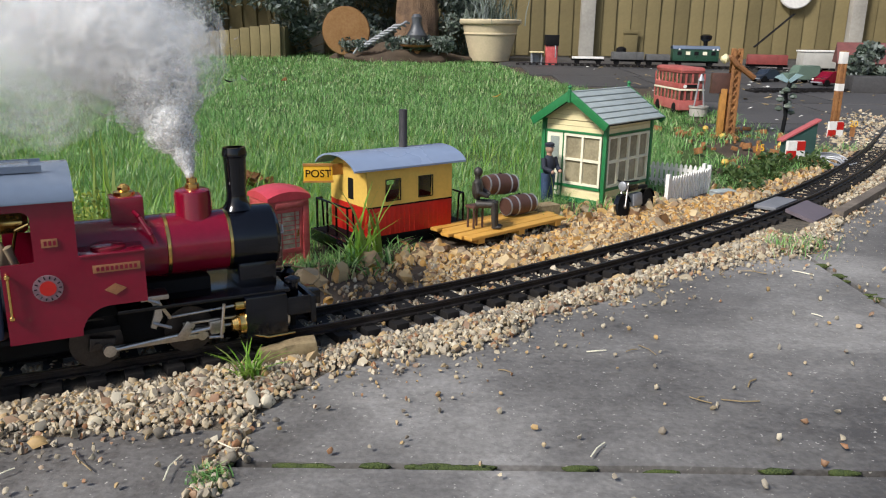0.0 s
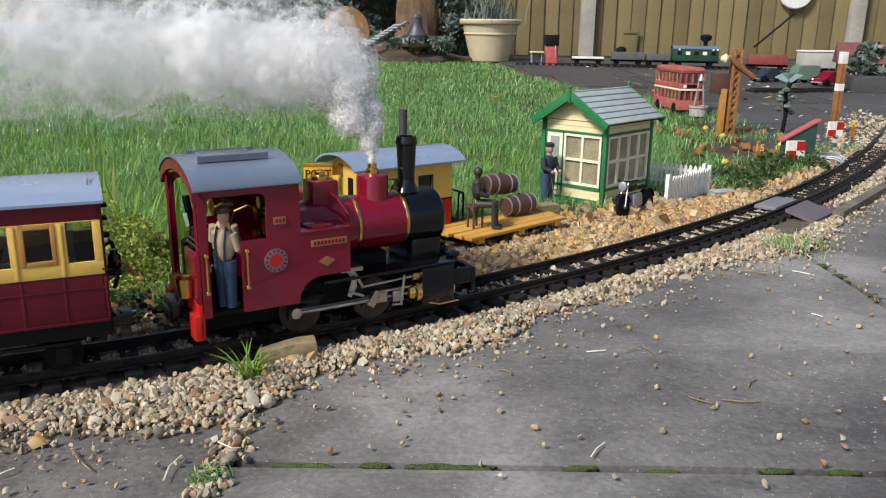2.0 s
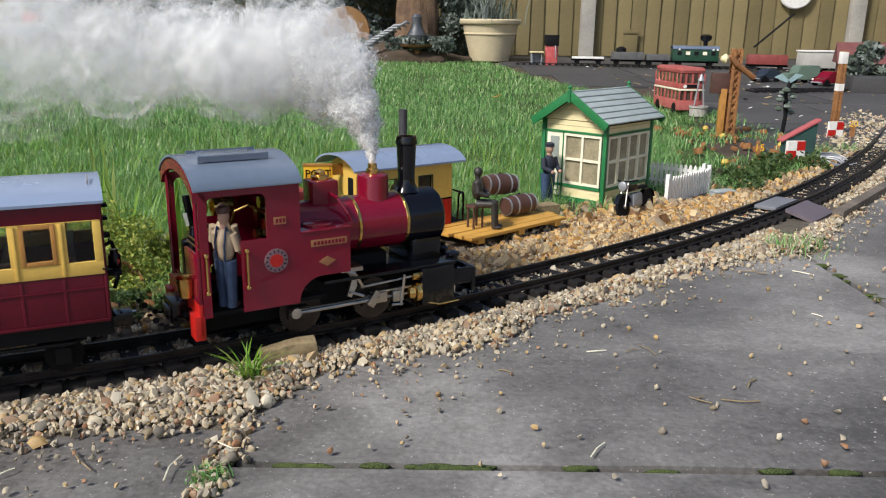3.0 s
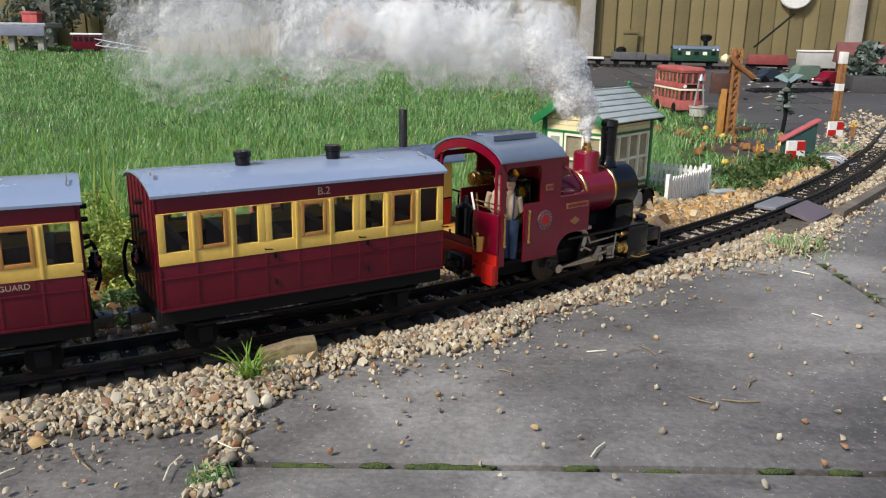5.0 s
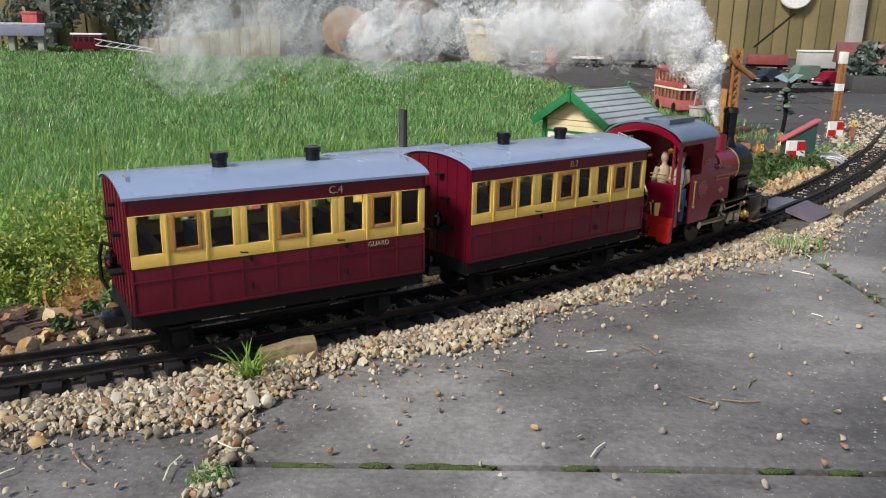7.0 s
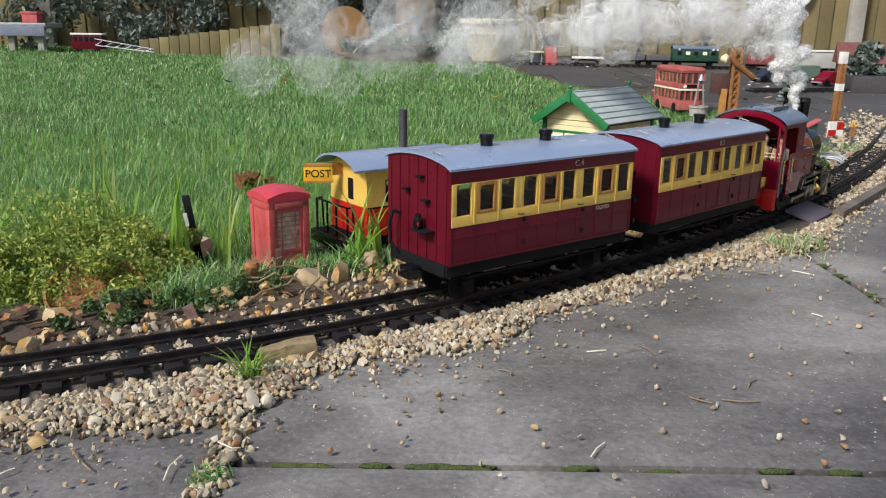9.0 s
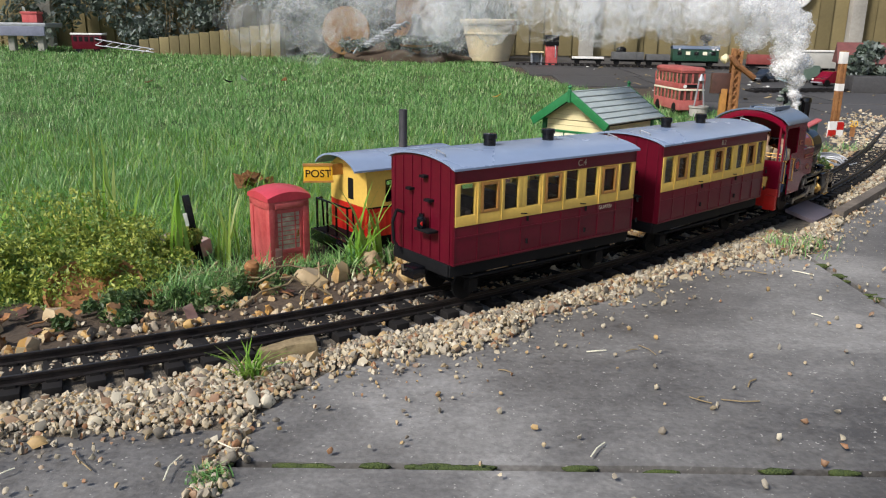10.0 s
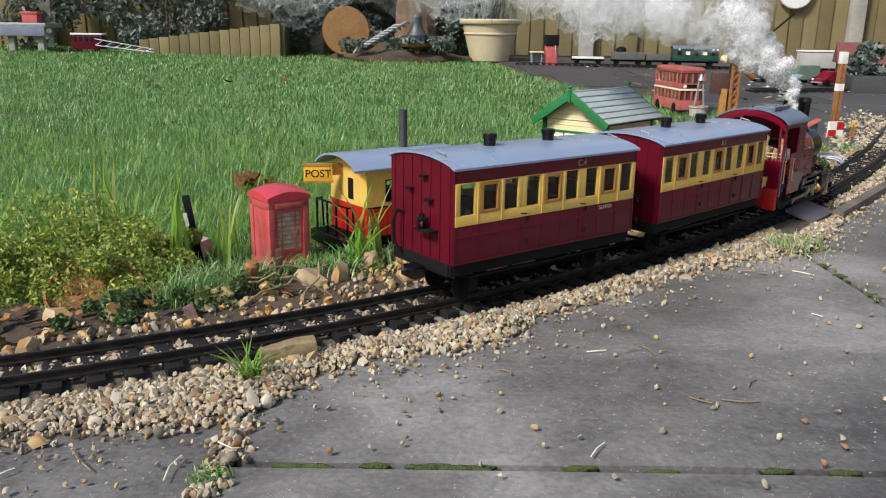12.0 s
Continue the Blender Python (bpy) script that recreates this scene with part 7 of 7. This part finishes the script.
    roof = box(-L / 2, L / 2, -W / 2, W / 2, 0.134, 0.156, 0.012)
    part("roof", roof, BUS, b)
    part("deck_box", box(-L / 2 + 0.006, L / 2 - 0.006, -W / 2 + 0.006, W / 2 - 0.006, 0.046, 0.134), INTERIOR, b)
    for z0, z1 in ((0.046, 0.078), (0.102, 0.135)):
        for k in range(8):
            x = -L / 2 + k * (L - 0.006) / 7
            for y in (-W / 2, W / 2 - 0.004):
                part("pillar", box(x, x + 0.006, y, y + 0.004, z0, z1), BUS, b)
        for x in (-L / 2, L / 2 - 0.004):
            for y in (-0.003, 0.02, -0.026):
                part("pillar", box(x, x + 0.004, y, y + 0.006, z0, z1), BUS, b)
        for k in range(7):
            x = -L / 2 + k * (L - 0.006) / 7 + 0.006
            for y in (-W / 2 + 0.0015, W / 2 - 0.0025):
                p_ = part("pane", box(x, x + (L - 0.006) / 7 - 0.006, y, y + 0.001, z0, z1), GLASS, b)
                p_.visible_shadow = False
    part("blind", box(L / 2, L / 2 + 0.002, -0.02, 0.02, 0.088, 0.099), DARK, b)
    part("badge", lathe([(0.006, 0), (0.006, 0.002)], (L / 2, -0.026, 0.092), "x", 14), WHITE, b)
    for x in (-0.075, 0.08):
        for y in (-W / 2 + 0.004, W / 2 - 0.004):
            part("wheel", lathe([(0.018, -0.005), (0.018, 0.005)], (x, y, 0.018), "y", 16), DARK, b)


def lattice_tower(name, m, h, w, label, mat_, cat):
    c = thing(name, m, label, cat)
    for x in (-w, w):
        for y in (-w, w):
            part("leg", box(x - 0.0035, x + 0.0035, y - 0.0035, y + 0.0035, 0, h, 0.0006), mat_, c)
    n = int(h / (2.2 * w))
    for k in range(n):
        z0, z1 = h * k / n, h * (k + 1) / n
        for s in (-1, 1):
            part("brace", rod((-w, s * w, z0), (w, s * w, z1), 0.0025, 5), mat_, c)
            part("brace", rod((s * w, -w, z1), (s * w, w, z0), 0.0025, 5), mat_, c)
            part("brace", rod((w, s * w, z0), (-w, s * w, z1), 0.0025, 5), mat_, c)
    return c


def build_lineside():
    ORANGE = mat("rusty_orange_paint", (0.34, 0.14, 0.04), 0.7, scale=50, color2=(0.15, 0.07, 0.035), bump=0.4)
    t = lattice_tower("gantry_tower", pose(0.803, 2.25, gz(0.8, 2.25), 0, 0, 0), 0.244, 0.0095, "rusty orange lattice gantry tower with timber beam", RUST, "gantry")
    part("core", box(-0.006, 0.006, -0.006, 0.006, 0, 0.24), RUST, t)
    part("timber_post", box(-0.034, -0.017, -0.005, 0.012, 0, 0.135, 0.002), WOOD_ORANGE, t)
    part("beam", box(-0.062, -0.0105, -0.003, 0.015, 0.122, 0.178, 0.002), BARREL, t, "dark timber cross beam")
    part("arm", tube([(-0.036, -0.012, 0.215), (-0.022, -0.014, 0.222), (0.0, -0.016, 0.2), (0.05, -0.012, 0.166)], 0.008, 8), ORANGE, t, "orange swivelling arm")
    part("arm_head", lathe([(0.006, -0.012), (0.014, 0), (0.006, 0.012)], (-0.035, -0.012, 0.217), "x", 12), CREAM, t)
    m = lattice_tower("signal_mast", pose(1.122, 2.3, gz(1.12, 2.3), 0, 0, 8), 0.24, 0.0052, "rusty white-topped lattice signal mast", RUST, "signal mast")
    part("top_cap", box(-0.009, 0.009, -0.009, 0.009, 0.205, 0.238, 0.001), WHITE, m)
    part("band", box(-0.009, 0.009, -0.009, 0.009, 0.13, 0.15), WHITE, m)

    def check(name, m, s, label):
        c = thing(name, m, label, "marker board")
        for i in range(2):
            for j in range(2):
                part("square", box(-s + i * s, i * s, -0.003, 0.003, j * s, j * s + s), SCARLET if (i + j) % 2 == 0 else WHITE, c)
        part("backing", box(-s - 0.001, s + 0.001, 0.003, 0.006, -0.004, 2 * s + 0.001), WHITE, c)
    check("chequered_board", pose(1.112, 2.265, gz(1.11, 2.265) + 0.002, 0, 0, 10), 0.022, "red and white chequered marker board at the mast")
    check("chequered_board", pose(0.79, 1.778, gz(0.79, 1.778) + 0.021, 0, 0, 8), 0.0205, "red and white chequered marker board by the lean-to")
    s = thing("lean_to_shed", pose(0.812, 1.83, gz(0.81, 1.83), 0, 0, 8), "dark green lean-to shed with red sloping roof edge", "shed")
    part("wall", extrude([(-0.036, 0), (0.04, 0), (0.04, 0.1), (-0.036, 0.06)], -0.012, 0.004), mat("blue_green_paint", (0.03, 0.075, 0.065), 0.6, var=0.25, scale=30), s)
    part("roof", extrude([(-0.044, 0.0562), (0.046, 0.1035), (0.046, 0.1075), (-0.044, 0.0602)], -0.015, 0.007), mat("pink_red_edge", (0.42, 0.1, 0.1), 0.6, var=0.2, scale=40), s)
    part("base", box(-0.03, 0.05, -0.04, -0.013, 0, 0.016, 0.004), RUST, s)

    def speed(text, m, label):
        c = thing("speed_sign", m, label, "speed sign", "speed signs")
        part("post", box(-0.006, 0.006, -0.003, 0.003, 0, 0.034), RUST, c)
        lettering(text, 0.024, c, Matrix.Translation((0, -0.003, 0.031)) @ pose(0, 0, 0, 90, 0, 0), mat("number_yellow", (0.75, 0.42, 0.03), 0.5, var=0.15, scale=60), "numerals")
    speed("15", pose(0.724, 1.82, gz(0.72, 1.82) + 0.002, 0, 0, -5), "yellow cut-out speed numerals on a rusty post")
    speed("20", pose(1.165, 2.275, gz(1.16, 2.27) + 0.002, 0, 0, -5), "yellow cut-out speed numerals on a brown post")
    st = thing("metal_bird_statue", pose(0.975, 2.3, gz(0.97, 2.3)), "dark model tree with pale blue metal bird on top", "ornament")
    part("stem", tube([(0, 0, 0), (0.004, 0, 0.06), (-0.003, 0.002, 0.12), (0.006, 0, 0.15)], 0.006, 8), DARK, st)
    for k in range(9):
        a = k * 2.4
        part("leaf_cluster", lathe([(0.002, 0), (0.012, 0.005), (0.01, 0.012), (0.002, 0.016)], (0.018 * math.cos(a), 0.015 * math.sin(a), 0.06 + 0.009 * k), n=7), HEDGELEAF, st)
    PB = mat("pale_blue_metal", (0.35, 0.5, 0.52), 0.5, 0.3, var=0.2, scale=40)
    part("wing", extrude([(-0.04, 0.165), (-0.005, 0.15), (0.0, 0.157), (-0.02, 0.175)], -0.003, 0.003), PB, st)
    part("wing", extrude([(0.04, 0.172), (0.005, 0.15), (0.0, 0.157), (0.02, 0.176)], -0.003, 0.003), PB, st)
    wt = thing("grey_well", pose(0.86, 2.72, gz(0.86, 2.72)), "small pale stone well with grey pump", "well")
    part("ring", lathe([(0.03, 0), (0.03, 0.026), (0.033, 0.028), (0.033, 0.034), (0.024, 0.034), (0.022, 0.01)], n=20), CONCRETE, wt)
    for x in (-0.016, 0.016):
        part("post", rod((x, 0, 0.034), (x * 0.4, 0, 0.12), 0.003), GREYMETAL, wt)
    part("cap", lathe([(0.012, 0.118), (0.002, 0.14)], n=10), GREYMETAL, wt)
    # wire coils, timber edge, blue tin, flowers
    for k, (x, y, r) in enumerate(((0.86, 1.79, 0.045), (0.9, 1.82, 0.055))):
        c = thing("wire_coil", pose(x, y, gz(x, y) + 0.014, 12, 4, k * 40), "loose coil of grey wire lying by the rails", "wire coil", "wire coils")
        for j in range(2):
            part("loop", tube([(r * (1 + 0.06 * j) * math.cos(a * math.tau / 18), r * 0.8 * math.sin(a * math.tau / 18), 0.004 * j + 0.003 * math.sin(a)) for a in range(19)], 0.0022, 6), GREYMETAL, c)
    e = thing("timber_edge", pose(0.75, 1.388, -0.02, 0, 0, 50), "old timber edging board along the gravel", "timber")
    part("board", box(-0.17, 0.24, -0.009, 0.009, 0, 0.017, 0.002), EDGEWOOD, e)
    tin = thing("grey_blue_tin", pose(0.505, 1.41, -0.018, 0, 0, 20), "low grey-blue tin box lying in the weeds", "tin")
    part("body", box(-0.022, 0.022, -0.012, 0.012, 0, 0.018, 0.004), SLATE, tin)
    part("lid", box(-0.0225, 0.0225, -0.0125, 0.0125, 0.0135, 0.0155, 0.0005), GREYMETAL, tin)
    rng = random.Random(77)
    CREEP = ramp_mat("creeping_plant", [(0.0, (0.04, 0.09, 0.025)), (1.0, (0.09, 0.14, 0.04)), (0.5, (0.06, 0.1, 0.02))], 0.6, 60, 0.0, translucent=0.2)
    build_shrub("ground_cover", 0.66, 1.62, -0.018, [(0.56 + 0.03 * k + rng.uniform(-0.02, 0.02), 1.48 + 0.03 * k + rng.uniform(-0.05, 0.1), -0.014, 0.04) for k in range(11)], 5200, 0.006, CREEP, "creeping green ground cover beside the line", 81, 8)
    for k in range(64):
        x, y = rng.uniform(0.58, 0.98), rng.uniform(1.72, 2.4)
        if off_track(x, y) < 0.1:
            x -= 0.15
        c = thing("rust_scrap" if k % 8 else "dried_flower", pose(x, y, gz(x, y), rng.uniform(-10, 10), rng.uniform(-20, 20), rng.uniform(0, 360)), "small rusty scrap lying among lineside weeds" if k % 8 else "small yellow dried flower head among weeds", "scrap" if k % 8 else "flower", "lineside scraps")
        if k % 8:
            s = rng.uniform(0.006, 0.014)
            part("piece", box(-s, s, -s * 0.5, s * 0.5, 0, s * 1.2, s * 0.2), RUST, c)
        else:
            part("head", lathe([(0.002, 0), (0.009, 0.012), (0.007, 0.018), (0.002, 0.02)], n=8), ORANGE if k % 2 else YELLOW, c)
    for k in range(60):
        x, y = rng.uniform(0.55, 1.0), rng.uniform(1.75, 2.9)
        if off_track(x, y) > 0.12 and x < 0.95:
            tuft("weed_tuft", "straggling weeds beside the far line", x, y, gz(x, y), 40, 0.03, 0.003, 300 + k, 0.03, GRASS, (0.3, 1.3))
    for k in range(240):
        x, y = rng.uniform(0.85, 3.0), rng.uniform(2.2, 5.0) ** 1.0
        if off_track(x, y) < 0.1:
            continue
        c = thing("fallen_leaf", pose(x, y, gz(x, y) + 0.0075, rng.uniform(-15, 15), rng.uniform(-15, 15), rng.uniform(0, 360)), "small pale fallen leaf on the terrace paving", "leaf", "fallen leaves")
        s = rng.uniform(0.006, 0.016)
        part("blade", extrude([(-s, 0), (0, 0.002), (s, 0.001), (0, -0.001)], -s * 0.4, s * 0.4), WHITE if k % 4 == 0 else OLDWOOD, c)


# ---- steam ----
PLUME = {
    0.0: ((0, 0), (-22, -60), (-45, -125), (-75, -190), (-120, -250), (-170, -280), (-240, -220), (-300, -140)),
    0.6: ((0, 0), (-14, -60), (-45, -120), (-105, -175), (-190, -215), (-300, -220), (-400, -190), (-480, -150)),
    1.2: ((0, 0), (-10, -60), (-42, -115), (-110, -165), (-230, -190), (-380, -190), (-520, -190), (-640, -180)),
    3.2: ((0, 0), (-10, -60), (-42, -115), (-110, -165), (-230, -180), (-390, -180), (-550, -180), (-700, -190)),
    5.5: ((0, 0), (-10, -55), (-45, -105), (-130, -155), (-260, -185), (-430, -185), (-630, -175), (-820, -150)),
    7.2: ((0, 0), (-12, -65), (-45, -125), (-140, -165), (-320, -165), (-540, -165), (-800, -150), (-1010, -110)),
    9.4: ((0, 0), (-5, -60), (-20, -120), (-90, -165), (-270, -165), (-500, -125), (-700, -105), (-960, -80)),
    10.6: ((0, 0), (-5, -55), (-25, -115), (-110, -180), (-330, -200), (-600, -212), (-820, -220), (-980, -225)),
    12.0: ((0, 0), (-20, -55), (-70, -105), (-165, -150), (-330, -195), (-570, -228), (-800, -240), (-940, -240)),
}
puffs = []


def plume_point(u, t):
    """Where along the trail, in thousandths of the distance, a puff hangs at a time."""
    times = sorted(PLUME)
    k = max(i for i in range(len(times)) if times[i] <= t)
    k2 = min(k + 1, len(times) - 1)
    f = 0 if k == k2 else (t - times[k]) / (times[k2] - times[k])
    x = u * 7
    i = min(int(x), 6)
    a = [PLUME[times[q]][i][c] * (1 - (x - i)) + PLUME[times[q]][i + 1][c] * (x - i) for q in (k, k2) for c in (0, 1)]
    return a[0] * (1 - f) + a[2] * f, a[1] * (1 - f) + a[3] * f


def build_steam():
    cloud = thing("steam_cloud", pose(0, 0, 0), "white steam drifting back from the locomotive's safety valve", "steam")
    meshes = {}
    for mk, shells, flecks in ((0, ((1.0, 1), (0.84, 1), (0.62, 0)), 420), (1, ((1.0, 1), (0.72, 1)), 300), (2, ((1.0, 1), (0.66, 1)), 0)):
        for k in range(4):
            V, F, I, base = [], [], [], 0
            for sh, slot in shells:
                bm = bmesh.new()
                bmesh.ops.create_icosphere(bm, subdivisions=5 if mk < 2 else 4, radius=1)
                pts = []
                for v in bm.verts:
                    d = v.co.normalized()
                    # rounded billows on billows
                    q = 0.3 * noise.noise(d * 1.1 + Vector((k * 5, sh, mk)))
                    for f, amp in ((2.2, 0.34), (4.6, 0.17), (9.5, 0.08)):
                        q += amp * (abs(noise.noise(d * f + Vector((k * 9, sh * 2, f)))) - 0.2)
                    pts.append(d * sh * (0.88 + q))
                V.append(np.array([p[:] for p in pts]))
                bm.faces.ensure_lookup_table()
                f = np.array([[v.index for v in f.verts] for f in bm.faces])
                bm.free()
                F.append(f + base)
                I += [slot] * len(f)
                base += len(pts)
            if flecks:
                g = np.random.default_rng(700 + 10 * mk + k)
                c, a, b = g.normal(0, 1, (flecks, 3)), g.normal(0, 1, (flecks, 3)), g.normal(0, 1, (flecks, 3))
                c *= (g.uniform(0.8, 1.25, flecks) / np.linalg.norm(c, axis=1))[:, None]
                r = 0.07 / np.linalg.norm(a, axis=1)[:, None]
                V.append(np.stack([c + a * r, c + b * r, c - a * r], 1).reshape(-1, 3))
                F.append(np.arange(3 * flecks).reshape(-1, 3) + base)
                I += [1] * flecks
            me = many("puff", np.concatenate(V), np.concatenate(F), CORE)
            me.materials.append((STEAM, VEIL, WISP)[mk])
            me.polygons.foreach_set("material_index", I)
            meshes[mk, k] = me
    rng = random.Random(55)
    n = 84
    for i in range(n):
        u = ((i + 0.5) / n) ** 1.3
        width = 3 + 60 * min(1, u * 2.1) ** 1.1
        mk = 0 if u < 0.34 else 1 if u < 0.66 + rng.uniform(-0.12, 0.12) else 2
        r = (0.66 * width + 3) * rng.uniform(0.75, 1.2) * (1.0, 1.3, 1.9)[mk] / 1400
        ob = part("puff", meshes[mk, i % 4], None, cloud)
        tagged(ob, ("dense white steam billow", "loose white steam billow", "thin drifting steam wisp")[mk], kind="stuff")
        ob.scale = (r * 1.15, r, r * (1.5 if u < 0.1 else 0.95))
        puffs.append((ob, u, (rng.gauss(0, 0.4) * width * (0.2 if u < 0.1 else 1), rng.gauss(-0.05, 0.55) * width * (0.25 if u < 0.1 else 1), rng.gauss(0, 0.4) * width), rng.random() * 6.28, rng.uniform(-25, 25)))


build_fence()
build_pot()
build_borders()
build_far_railway()
build_lineside()
build_steam()


build_paving()
build_track()
build_gravel()
build_lawn()


# ---- what moves ----
def motions():
    ts = [k / 10 for k in range(121)]
    for ob, ahead, base in ((loco, LOCO_AHEAD, LOCO_BASE), (coach_b, 0.0, COACH_BASE), (coach_c, -COACH_GAP, COACH_BASE)):
        walk(ob, [(t, on_track(run(t) + ahead, base)) for t in ts])
    for fig, m in ((driver, pose(-0.1075, -0.0415, 0.0378, 0, 0, 128)), (fireman, pose(-0.1, -0.014, 0.0378, 0, 0, 150))):
        walk(fig, [(t, on_track(run(t) + LOCO_AHEAD, LOCO_BASE) @ m) for t in ts])
    fine = [k / 15 for k in range(181)]
    for ws, r in ((wheels_b, 0.0125), (wheels_c, 0.0125), (loco_wheels, 0.0185)):
        for w in ws:
            at = w.matrix_basis.translation.copy()
            walk(w, [(t, pose(at.x, at.y, at.z, 0, math.degrees((run(t) - run(2.0)) / r))) for t in fine])
    # steam: each puff hangs in the trail, wavers and tumbles
    right, up = CAM_POSE.to_3x3() @ Vector((1, 0, 0)), Vector((0, 0, 1))
    for ob, u, (jx, jz, jy), ph, spin in puffs:
        rows = []
        for q in range(31):
            t = q * 0.4
            v = on_track(run(t) + LOCO_AHEAD, LOCO_BASE) @ Vector((0.0518, 0, 0.147))
            d = v.y / 1000 * 0.72
            px, pz = plume_point(u, t)
            wob = min(1.0, u * 4)
            x = px + jx + wob * 14 * math.sin(1.7 * t + ph)
            z = -pz + abs(jz) * 0.3 + jz * 0.7 + wob * 10 * math.sin(2.3 * t + ph * 1.7)
            c = v + right * (x * d) + up * (z * d) + Vector((0, (jy + 60 * u) * d, 0))
            rows.append((t, pose(c.x, c.y, c.z, spin * t * 0.5 + 40 * ph, spin * t, 60 * ph)))
        walk(ob, rows)
    crank = 0.0095
    for i, r in enumerate(loco_rods):
        rows = []
        for t in fine:
            a = (run(t) - run(2.0)) / 0.0185 + (0.3 if i < 2 else 1.87)
            dx, dz = -crank * math.cos(a), crank * math.sin(a)
            if i % 2 == 0:
                rows.append((t, pose(dx, 0, 0.0185 + dz)))
            else:
                rows.append((t, pose(-0.037 + dx, 0, 0.0185 + dz, 0, math.degrees(math.atan2(dz - 0.003, 0.085)))))
        walk(r, rows)


motions()
